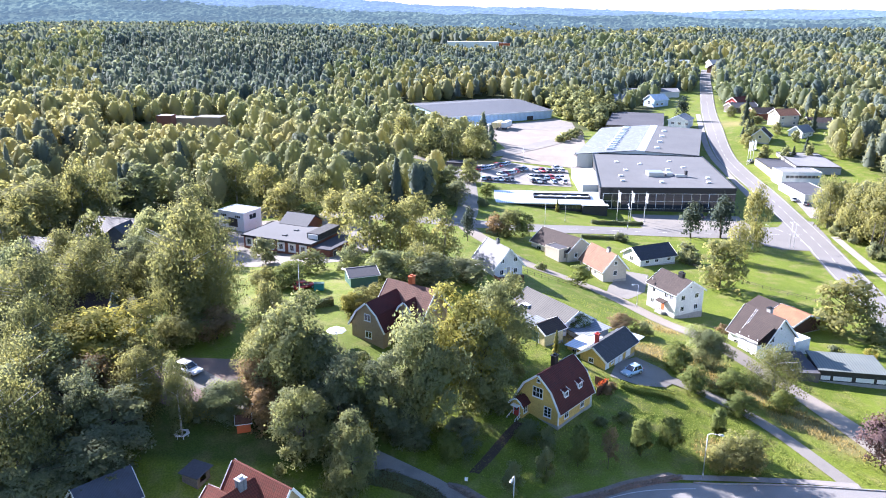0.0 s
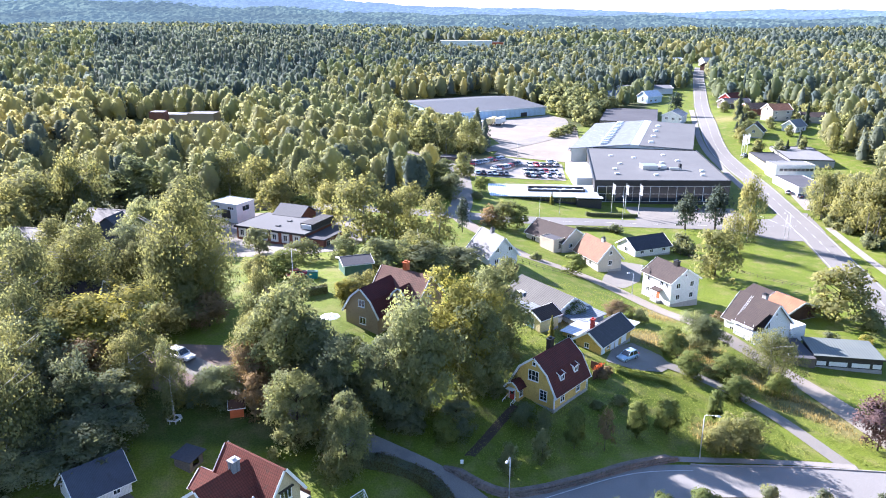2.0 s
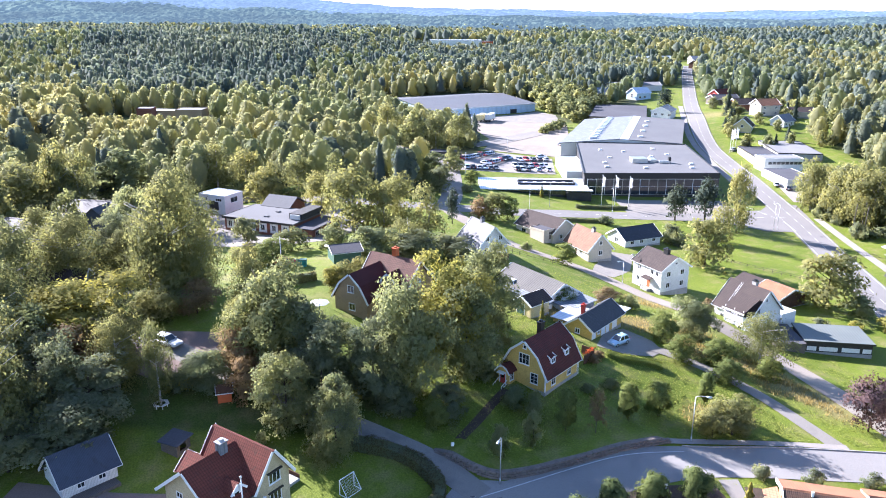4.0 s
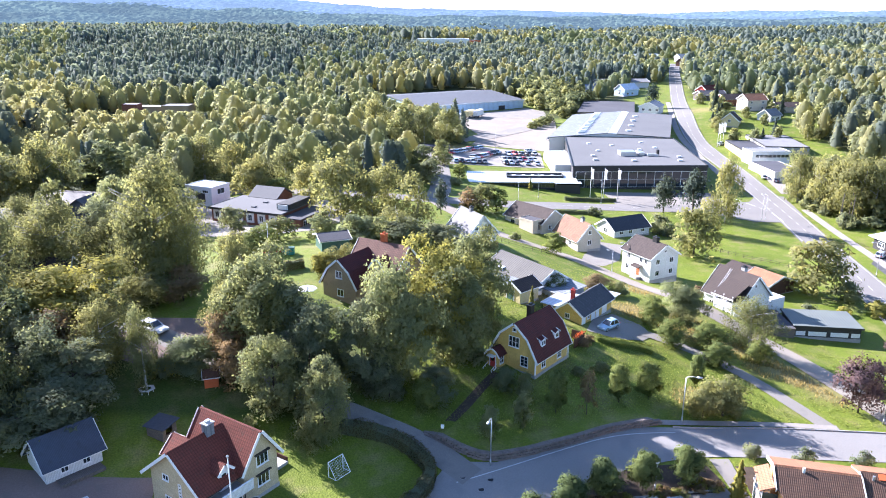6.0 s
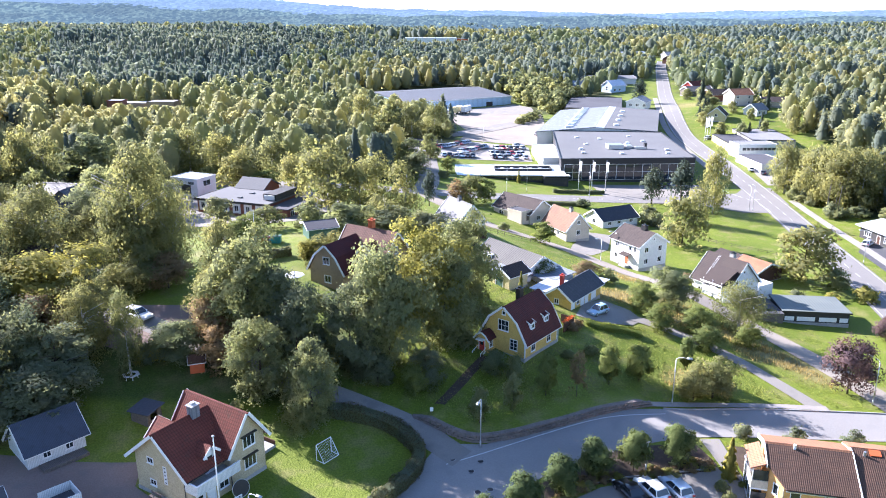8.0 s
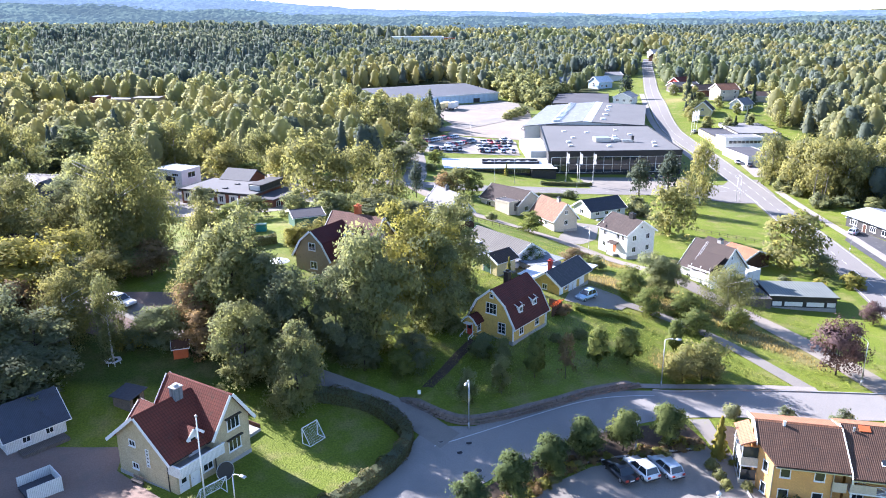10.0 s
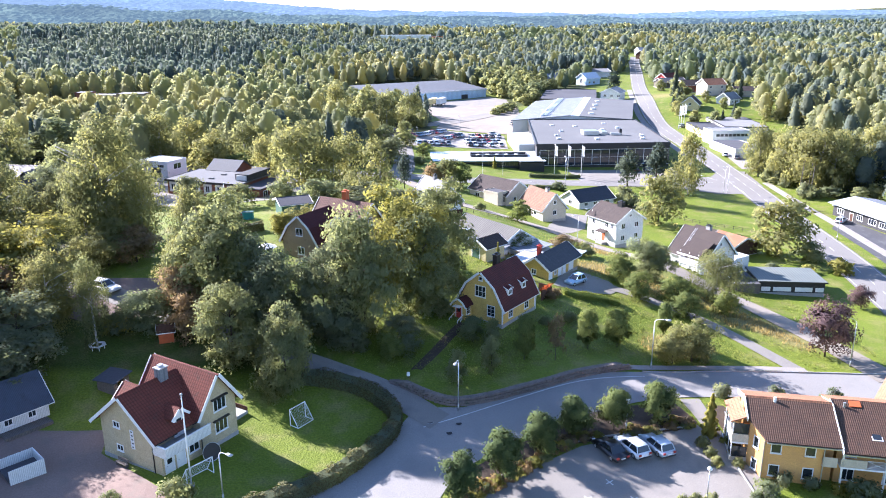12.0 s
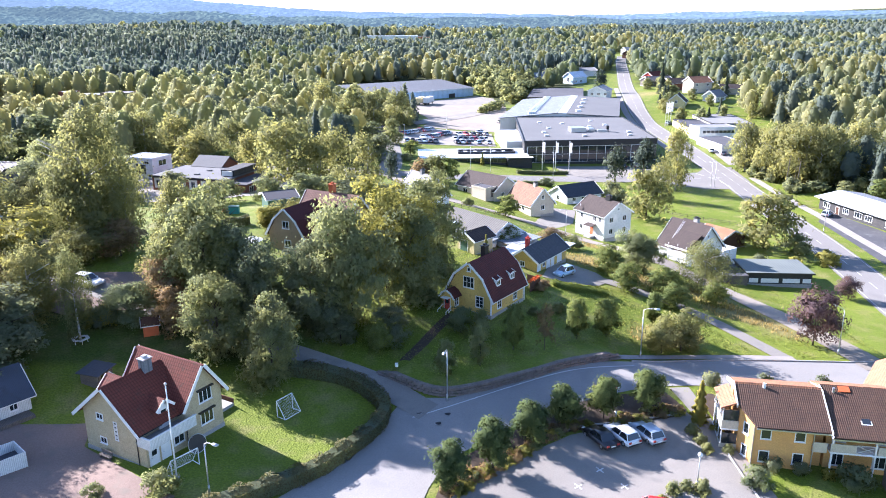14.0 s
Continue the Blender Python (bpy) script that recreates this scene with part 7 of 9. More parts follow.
# along the edge of the left wood
for key, x, y, h, r in (
        ("birch", -26.5, 98.5, 9, 2.6), ("round", -22.8, 96.7, 7.9, 2.5), ("russet", -25.5, 94.3, 7.4, 3), ("birch_c", -63.2, 119.6, 10.2, 4.3), ("birch", -68.7, 111.6, 11.6, 3.7),
        ("oak", -81.5, 195.3, 11.5, 7.4), ("birch", -98.4, 168.8, 12.1, 8.4), ("birch_b", -94.1, 173.6, 12.4, 6.1), ("birch", -88.4, 179, 15.4, 4.3), ("birch_b", -84.8, 182, 13.7, 3.9),
        ("birch", -61, 178.7, 11.3, 5.2), ("birch", -58.7, 209.2, 13.1, 5), ("birch", -48.9, 202.1, 12.6, 4.8), ("birch_b", -40.5, 191.3, 11.3, 3.8), ("birch", -34.1, 197.5, 12.4, 4.7),
        ("birch", -25.1, 176.3, 11.2, 4.2), ("birch_b", -23.7, 193.4, 13.7, 3), ("round_b", -41.9, 191, 8.3, 4.6), ("round", -34.9, 189, 5.2, 3.7)):
    grown = 1.2 if key.startswith("apple") else 1
    plant(key, x, y, h * grown, r * (2 - grown), {"lime": "street trees by the car park", "apple": "fruit trees in the garden", "apple_b": "fruit trees in the garden"}.get(key, ""))
# meadow, gardens and verges
for key, x, y, h, r in (
        ("round_b", 67.2, 170.5, 12, 5.3), ("birch", 88.6, 204.2, 18.5, 3.7), ("birch_c", 79.6, 192.6, 11.5, 3.3), ("pine", 74.1, 214.2, 11, 3.7), ("pine", 83.5, 215.4, 13.2, 4.1),
        ("birch", 125.3, 209, 17, 6), ("birch_b", 132.1, 208.7, 17, 6), ("birch", 139.2, 211.2, 17, 6), ("birch_c", 124, 214.4, 17, 5.7), ("birch_b", 127.4, 206, 17, 6),
        ("round", 31, 160.5, 4.7, 2.6), ("round", 24.6, 124.3, 3.6, 2), ("russet", 33.8, 130.2, 3, 2.5), ("round_b", 18.4, 197.9, 7.3, 3.9), ("russet", 15.3, 197.9, 5.9, 3.1),
        ("round", 22.5, 200.4, 6.8, 3.2), ("shrub_c", 51.3, 206.1, 2.7, 2.2), ("shrub_c", 65.3, 191.3, 5, 3.2), ("shrub_c", 67, 187.9, 3.4, 2.2), ("shrub_d", 88.4, 140.8, 4.3, 3),
        ("shrub_d", 37.7, 129.9, 2.5, 2), ("pine", 131.6, 416.2, 14, 3.6), ("spruce", 176.7, 358.2, 11.8, 2.4), ("spruce", 152.3, 379, 16.6, 2.8)):
    grown = 1.2 if key.startswith("apple") else 1
    plant(key, x, y, h * grown, r * (2 - grown), {"lime": "street trees by the car park", "apple": "fruit trees in the garden", "apple_b": "fruit trees in the garden"}.get(key, ""))
# meadow, gardens and verges
for key, x, y, h, r in (
        ("birch", 4, 300.9, 16, 5), ("birch", 13.5, 309.4, 16, 5), ("oak", -5.2, 305.3, 16, 5), ("birch", -16.2, 316.6, 16, 5)):
    grown = 1.2 if key.startswith("apple") else 1
    plant(key, x, y, h * grown, r * (2 - grown), {"lime": "street trees by the car park", "apple": "fruit trees in the garden", "apple_b": "fruit trees in the garden"}.get(key, ""))
# more of the right-hand wood, beside the main road
for key, x, y, h, r in (("birch", 121, 227, 16, 4.4), ("birch_c", 124, 236, 15, 4.4), ("birch", 131, 203, 17, 5), ("birch_c", 138, 206, 16, 5.5), ("birch_b", 124, 218, 15, 4.5), ("birch", 130, 218, 16, 5), ("birch_c", 139, 216, 16, 5.5), ("pine", 147, 196, 14, 4), ("oak", 146, 186, 12, 5.5), ("oak_b", 151, 176, 12, 5.5),
                        ("oak", 144, 168, 10, 5), ("oak_b", 142, 158, 10, 5), ("round", 137, 184.6, 6, 3), ("birch", 136, 228, 15, 5), ("birch_b", 130, 233, 13, 4), ("birch", 152, 215, 18, 6), ("birch_c", 121, 132, 8, 3.5), ("shrub_d", 122, 141, 3, 2.4), ("oak", 118, 126, 8, 3.5)):
    plant(key, x, y, h, r)
for key, x, y, h, r in (("shrub", 8.6, 95.8, 2.4, 1.7), ("shrub_b", 7.4, 97.8, 2.2, 2.0), ("shrub", 26.5, 96.5, 1.5, 1.2), ("shrub", 22.8, 94.6, 1.2, 1.0), ("shrub_c", 77, 134, 1.8, 1.6), ("shrub_b", 84, 133.5, 1.6, 1.4), ("shrub_b", 90.4, 133, 3.0, 2.3), ("shrub_c", 91, 146, 1.6, 1.3),
                        ("shrub_b", 58, 135, 1.5, 1.2), ("shrub_e", 57, 139.4, 1.8, 1.4), ("shrub", 23.5, 168, 1.8, 1.4), ("thuja", 19, 113.4, 4.4, 0.8), ("thuja", 37.4, 236, 4, 0.9), ("shrub_c", 13, 232, 2.4, 2.0), ("oak", 10, 266, 9, 3.8), ("oak", 2, 242, 10, 4.4), ("round", 15, 244, 5, 2.6),
                        ("shrub_e", 25.2, 103, 1.2, 1.2), ("shrub_e", 26.4, 104.6, 1.0, 1.0), ("shrub_d", -12.2, 104.6, 1.8, 1.5), ("shrub_c", -10.4, 103.2, 1.4, 1.2)):
    plant(key, x, y, h, r)
# more trees that close the wood along the lane and left of the gravel yard
for key, x, y, h, r in (("oak_b", -46.0, 84.0, 11, 4.4), ("oak_b", -52.6, 82.0, 12, 4.6), ("birch_c", -54.0, 87.6, 14, 4.6), ("oak_b", -58.0, 80.0, 12, 4.6), ("birch", -57.6, 96.6, 14, 4.6), ("birch", -62.6, 88.6, 15, 5)):
    plant(key, x, y, h, r)
for i in range(46):
    # bushes under the wood beside the main road
    x, y = random.uniform(119, 158), random.uniform(192, 240)
    if x > np.interp(y, [p[1] for p in MAIN], [p[0] for p in MAIN]) + 8:
        plant(random.choice(("shrub_d", "shrub_c", "round_far", "shrub")), x, y, random.uniform(2.0, 5.0), random.uniform(1.8, 3.2))
for i in range(34):
    # undergrowth along the lane and behind the brick house
    x, y = random.uniform(-52, -4), random.uniform(86, 100)
    if min(math.hypot(x - p[0], y - p[1]) for p in LANE) < 3.4 or (-46 < x < -26 and y > 92) or (-40 < x < -14 and y < 91):
        continue
    plant(random.choice(("shrub", "shrub_c", "shrub_d", "shrub_b")), x, y, random.uniform(1.4, 3.2), random.uniform(1.2, 2.2))
for i in range(40):
    # thickets between the school, the birches and the houses on the left
    x, y = random.uniform(-100, -44), random.uniform(104, 185)
    if min(math.hypot(x - a, y - b) for a, b in ((-77, 166), (-82, 146), (-60, 117), (-52, 186), (-35, 160))) < 11:
        continue
    plant(random.choice(("birch", "birch_b", "birch_c", "round_b", "oak_b", "willow")), x, y, random.uniform(7, 13), random.uniform(2.8, 4.6))
# gardens of the villas beyond
for i in range(120):
    x, y = random.uniform(137, 215), random.uniform(318, 456)
    if x < np.interp(y, [p[1] for p in MAIN], [p[0] for p in MAIN]) + 11 or min(math.hypot(x - a, y - b) for a, b in ((171, 376), (155, 350), (172, 353), (187, 376), (182, 457), (176, 443), (172, 406))) < 9:
        continue
    plant(random.choice(("round_far", "round_far", "birch_far", "spruce_far")), x, y, random.uniform(3.5, 7.5), random.uniform(1.8, 3.2), "garden trees on the slope")
for i in range(30):
    x, y = random.uniform(72, 108), random.uniform(396, 505)
    if y < 456 and 72 < x or math.hypot(x - 113, y - 482) < 12:
        continue
    plant(random.choice(("round_far", "birch_far")), x, y, random.uniform(6, 10), random.uniform(3, 4.4))
for i in range(18):
    x, y = random.uniform(-38, 18), random.uniform(325, 388)
    plant(random.choice(("round_far", "birch_far")), x, y, random.uniform(6, 10), random.uniform(3, 4.4))
# scrub and young trees on the waste ground behind the yard
for x, y, h, r in ((80, 404, 6, 4), (86, 412, 8, 4.5), (79, 418, 9, 5), (88, 424, 10, 5), (80, 432, 11, 5), (73, 440, 9, 4.5), (90, 438, 10, 5), (82, 446, 12, 5.5), (72, 454, 11, 5), (92, 452, 11, 5), (81, 460, 13, 6), (70, 468, 12, 5.5), (90, 468, 13, 6), (100, 446, 8, 4), (101, 462, 10, 5), (78, 478, 13, 6), (66, 484, 12, 5.5), (90, 484, 13, 6)):
    plant("round_far", x, y, h, r, "scrub behind the factory yard")
# bushes before the warehouse yard
for x, y, h, r in ((62, 372, 4.5, 3.4), (66, 379, 5, 3.6), (58, 366, 3.6, 3), (69, 386, 4, 3), (-6, 404, 7, 4), (-12, 409, 8, 4), (2, 399, 6, 3.6)):
    plant("round_far", x, y, h, r, "bushes by the warehouse yard")
# planting bed under the street trees
for i in range(95):
    k = random.random()
    a, b = Vector((9.0, 63.2)), Vector((35.0, 73.6))
    if k < 0.55:
        p = Vector((7.0, 61.6)).lerp(Vector((20.5, 71.2)), k / 0.55)
    else:
        p = Vector((20.5, 71.2)).lerp(Vector((34.6, 73.0)), (k - 0.55) / 0.45)
    plant(random.choice(("shrub_b", "shrub_e", "shrub_e", "shrub", "shrub_b")), p.x + random.uniform(-0.6, 0.6), p.y + random.uniform(-0.7, 0.7), random.uniform(0.45, 0.9), random.uniform(0.45, 0.85), "shrubs in the planting bed")
for key, x, y, s in (("shrub", 34.6, 69.2, 0.7), ("shrub", 34.8, 67.6, 0.7), ("shrub", 35.0, 66.2, 0.65), ("shrub_b", 37.4, 69.6, 0.8), ("shrub_b", 37.5, 67.8, 0.8), ("shrub", 37.2, 66.0, 0.6), ("shrub_d", 37.9, 60.9, 0.95), ("shrub_c", 40.6, 63.0, 0.95), ("shrub_c", 43.0, 62.2, 0.95),
                     ("shrub_d", 47.6, 60.2, 1.1), ("shrub_b", 45.6, 61.6, 0.9), ("shrub", 29.0, 60.6, 0.8), ("shrub", 30.6, 61.0, 0.7), ("shrub", 31.8, 60.2, 0.8), ("shrub_c", 32.4, 61.2, 0.6), ("shrub_b", 27.6, 59.6, 0.6), ("shrub_d", -19.0, 60.6, 1.15), ("shrub_d", -24.6, 61.0, 0.6),
                     ("shrub_c", 41.5, 79.2, 1.2), ("shrub_c", 48.0, 79.0, 1.2), ("shrub_c", 55.5, 79.0, 1.2), ("shrub_e", 25.2, 103.0, 1.2), ("shrub_e", 26.2, 104.6, 1.0)):
    plant(key, x, y, SIZES[key][0] * s, SIZES[key][1] * s * 0.85)


# clipped hedges: a leafy skin over the line of a hedge
def hedge(line, width, height, label, leaf=HEDGELEAF, seed=3, density=60, size=0.16, inside=DARKLEAF):
    rng = np.random.default_rng(seed)
    pts = glide(line, 0.5)
    t = thing("hedge", pose(pts[0].x, pts[0].y, gz(pts[0].x, pts[0].y)), label, "hedge")
    z0 = t.location.copy()
    n = int(len(pts) * 0.5 * density * (width + 2 * height))
    i = rng.integers(0, len(pts) - 1, n)
    xy = np.array([(p.x, p.y) for p in pts])
    k = rng.uniform(0, 1, (n, 1))
    q = xy[i] * (1 - k) + xy[i + 1] * k
    d = xy[i + 1] - xy[i]
    d /= np.linalg.norm(d, axis=1, keepdims=True) + 1e-9
    side = np.stack([-d[:, 1], d[:, 0]], 1)
    s = rng.uniform(0, 2 * height + width, n)
    across = np.where(s < height, -0.5, np.where(s < height + width, (s - height) / width - 0.5, 0.5)) * width
    up = np.where(s < height, s, np.where(s < height + width, height, 2 * height + width - s))
    wob = 1 + 0.12 * np.sin(q[:, 0] * 1.7 + q[:, 1] * 1.3)
    q = q + side * (across * wob)[:, None]
    c = np.stack([q[:, 0], q[:, 1], ground(q[:, 0], q[:, 1]) + up * wob], 1) + rng.normal(0, 0.05, (n, 3)) - np.array(z0)
    o = np.stack([side[:, 0] * np.sign(across), side[:, 1] * np.sign(across), (up > height * 0.9) * 1.5], 1)
    v = leaf_quads(rng, c, o, size)
    ob = new("foliage", mesh_from_arrays("foliage", v, leaf))
    ob.parent = t
    bm = bmesh.new()
    rows = []
    for a, p in enumerate(pts):
        u = (pts[min(a + 1, len(pts) - 1)] - pts[max(a - 1, 0)]).normalized()
        e = Vector((-u.y, u.x)) * width * 0.44
        rows.append([bm.verts.new((r.x - z0.x, r.y - z0.y, gz(r.x, r.y) + h - z0.z)) for r, h in ((p - e, -0.2), (p - e, height * 0.93), (p + e, height * 0.93), (p + e, -0.2))])
    for a, b in zip(rows, rows[1:]):
        for j in range(3):
            bm.faces.new((a[j], b[j], b[j + 1], a[j + 1]))
    bm.faces.new(rows[0]), bm.faces.new(rows[-1][::-1])
    bmesh.ops.recalc_face_normals(bm, faces=bm.faces)
    part("core", bm, inside, t)


hedge([(-11, 82.6), (-6.4, 82.0), (-3.0, 80.8), (-0.6, 79.0), (1.2, 76.6), (1.6, 74.4), (0.4, 71.6), (-2.0, 68.4), (-5.4, 64.4), (-10.5, 60.6), (-16, 57.0)], 1.3, 1.5, "clipped hedge round the lawn, dry leaves on top")
hedge([(40, 206.3), (46, 207.3), (52, 208)], 0.9, 0.9, "low clipped hedge by the road", DARKLEAF, 4, 30, 0.25)
hedge([(46.5, 225), (55, 226), (63, 227)], 1.0, 1.0, "low clipped hedge before the showroom", DARKLEAF, 5, 20, 0.3)
hedge([(-30, 122), (-24, 121), (-19, 123)], 1.0, 1.4, "garden hedge by the parking place", HEDGELEAF, 6, 30, 0.22)
hedge([(28.2, 105.6), (31, 104.9), (33.5, 105.1), (36.4, 104.4)], 1.3, 0.7, "strip of tall yellow-green grass in the lawn", MEADOWGRASS, 7, 90, 0.2, MEADOWGRASS)

# the patterns themselves stand nowhere
for pattern in MODELS.values():
    for ob in (*pattern.children_recursive, pattern):
        bpy.data.objects.remove(ob)


# ---- the garden wall ----
def garden_wall():
    t = thing("garden_wall", pose(WALL[0][0], WALL[0][1], gz(*WALL[0])), "rough stone retaining wall along the street", "wall", kind="structure")
    o = t.location.copy()
    pts = glide(WALL, 0.62)
    rng = random.Random(8)
    stones = [bevelled(solid((-0.31, -0.2, -0.17, 0.31, 0.2, 0.17)), 0.05) for _ in range(4)]
    meshes = []
    for bm in stones:
        for v in bm.verts:
            v.co += Vector((rng.uniform(-0.04, 0.04), rng.uniform(-0.04, 0.04), rng.uniform(-0.03, 0.03)))
        me = bpy.data.meshes.new("stone")
        bm.to_mesh(me)
        bm.free()
        me.materials.append(STONE)
        meshes.append(me)
    core = bmesh.new()
    rows = []
    for i, p in enumerate(pts):
        u = (pts[min(i + 1, len(pts) - 1)] - pts[max(i - 1, 0)]).normalized()
        n = Vector((-u.y, u.x))
        q = p - n * 0.25
        r = p + n * 0.2
        zq = gz(q.x, q.y)
        fade = min(1.0, i / 4, (len(pts) - 1 - i) / 4)
        top = zq + 0.2 + 0.85 * fade
        rows.append([core.verts.new(Vector((a.x, a.y, z)) - o) for a, z in ((q, zq - 0.5), (q, top), (r, top), (r, zq - 0.5))])
        course = 0
        z = zq + 0.15
        while z < top - 0.1:
            s = new("stone", meshes[rng.randrange(4)])
            s.parent = t
            c = p - n * (0.22 + 0.05 * rng.random()) + u * (0.31 if course % 2 else 0)
            s.matrix_local = Matrix.Translation(Vector((c.x, c.y, z)) - o) @ Matrix.Rotation(math.atan2(u.y, u.x) + rng.uniform(-0.06, 0.06), 4, "Z")
            z += 0.36
            course += 1
    for a, b in zip(rows, rows[1:]):
        for j in range(3):
            core.faces.new((a[j], b[j], b[j + 1], a[j + 1]))
    bmesh.ops.recalc_face_normals(core, faces=core.faces)
    part("core", core, STONE, t)
    bank = bmesh.new()
    rows = []
    for i, p in enumerate(pts):
        u = (pts[min(i + 1, len(pts) - 1)] - pts[max(i - 1, 0)]).normalized()
        n = Vector((-u.y, u.x))
        q = p - n * 0.25
        fade = min(1.0, i / 4, (len(pts) - 1 - i) / 4)
        a, b = p + n * 0.15, p + n * 3.0
        rows.append([bank.verts.new(Vector((a.x, a.y, gz(q.x, q.y) + 0.17 + 0.85 * fade)) - o), bank.verts.new(Vector((b.x, b.y, gz(b.x, b.y) + 0.04)) - o)])
    for a, b in zip(rows, rows[1:]):
        bank.faces.new((a[0], b[0], b[1], a[1]))
    part("grass_bank", bank, GROUND, t, "grassy bank behind the wall")


# ---- cars ----
def car_model(name, label, length, width, height, colour, rear="hatch"):
    t = thing(name, pose(0, 0, 0), label, "car")
    l, w = length / 2, width / 2
    belt = height * 0.58
    nose, tail = l - 0.02, -l + 0.02
    prof = [(tail, 0.32), (tail - 0.02, belt * 0.75), (tail + 0.12, belt), (l * 0.42, belt), (l * 0.86, belt * 0.86), (nose, belt * 0.66), (nose + 0.02, 0.34), (nose - 0.2, 0.22), (tail + 0.2, 0.22)]
    bm = bmesh.new()
    a = [bm.verts.new((x, -w, z)) for x, z in prof]
    b = [bm.verts.new((x, w, z)) for x, z in prof]
    bm.faces.new(a), bm.faces.new(b[::-1])
    for i in range(len(prof)):
        bm.faces.new((a[i], b[i], b[(i + 1) % len(prof)], a[(i + 1) % len(prof)]))
    bmesh.ops.recalc_face_normals(bm, faces=bm.faces)
    body = part("body", bevelled(bm, 0.07, 2), colour, t, smooth=True)
    x0 = tail + (0.25 if rear == "hatch" else 0.75)
    x1 = l * 0.42
    top0, top1 = x0 + (0.35 if rear == "hatch" else 0.6), x1 - 0.75
    bm = bmesh.new()
    lo = [bm.verts.new((x, y, belt - 0.02)) for x, y in ((x0, -w + 0.06), (x1, -w + 0.06), (x1, w - 0.06), (x0, w - 0.06))]
    hi = [bm.verts.new((x, y, height - 0.04)) for x, y in ((top0, -w + 0.22), (top1, -w + 0.22), (top1, w - 0.22), (top0, w - 0.22))]
    bm.faces.new(hi)
    for i in range(4):
        bm.faces.new((lo[i], lo[(i + 1) % 4], hi[(i + 1) % 4], hi[i]))
    part("glass", bm, PANE, t)
    part("roof", bevelled(solid((top0 - 0.04, -w + 0.2, height - 0.07, top1 + 0.04, w - 0.2, height)), 0.03), colour, t, smooth=True)
    for side in (-1, 1):
        pillars = [rod((x0, side * (w - 0.07), belt - 0.02), (top0, side * (w - 0.22), height - 0.04), 0.05, None, 5), rod((x1, side * (w - 0.07), belt - 0.02), (top1, side * (w - 0.22), height - 0.04), 0.04, None, 5),
                   rod(((x0 + x1) / 2, side * (w - 0.055), belt - 0.02), ((top0 + top1) / 2, side * (w - 0.215), height - 0.04), 0.04, None, 5)]
        for pillar in pillars:
            part("pillar", pillar, colour, t)
        part("mirror", bevelled(solid((x1 - 0.35, side * w - 0.02, belt, x1 - 0.2, side * (w + 0.16), belt + 0.13)), 0.02), colour, t)
        part("headlight", solid((nose - 0.22, side * (w - 0.3) - 0.18, belt * 0.66, nose + 0.01, side * (w - 0.3) + 0.18, belt * 0.8)), LAMPGLASS, t)
        part("tail_light", solid((tail - 0.035, side * (w - 0.24) - 0.16, belt * 0.7, tail + 0.05, side * (w - 0.24) + 0.16, belt * 0.95)), REDPAINT, t)
        for x in (-length * 0.3, length * 0.31):
            wheel = part("wheel", rod((x, side * (w - 0.2), 0.31), (x, side * (w + 0.01), 0.31), 0.31, None, 16), RUBBER, t)
            part("rim", rod((x, side * (w - 0.05), 0.31), (x, side * (w + 0.025), 0.31), 0.2, None, 10), METAL, wheel)
    part("number_plate", solid((tail - 0.045, -0.26, 0.5, tail, 0.26, 0.62)), TRIM, t)
    part("bumper", bevelled(solid((tail - 0.06, -w + 0.1, 0.28, tail + 0.1, w - 0.1, 0.44)), 0.03), PLASTIC, t)
    return t


def car_paint(name, colour):
    m, nodes, links, sh = nodes_of(name)
    sh.inputs["Base Color"].default_value = (*colour, 1)
    sh.inputs["Roughness"].default_value, sh.inputs["Metallic"].default_value = 0.3, 0.15
    sh.inputs["Coat Weight"].default_value = 0.6
    return m


CAR_WHITE, CAR_BLACK, CAR_SILVER = car_paint("white_car_paint", (0.75, 0.76, 0.77)), car_paint("black_car_paint", (0.015, 0.015, 0.017)), car_paint("silver_car_paint", (0.42, 0.48, 0.54))
CAR_BLUE, CAR_RED, CAR_GREY = car_paint("pale_blue_car_paint", (0.36, 0.50, 0.62)), car_paint("red_car_paint", (0.42, 0.02, 0.02)), car_paint("grey_car_paint", (0.12, 0.125, 0.135))


def stand(ob, x, y, turn):
    ob.matrix_world = pose(x, y, gz(x, y) + 0.06, 0, 0, turn)
    return ob


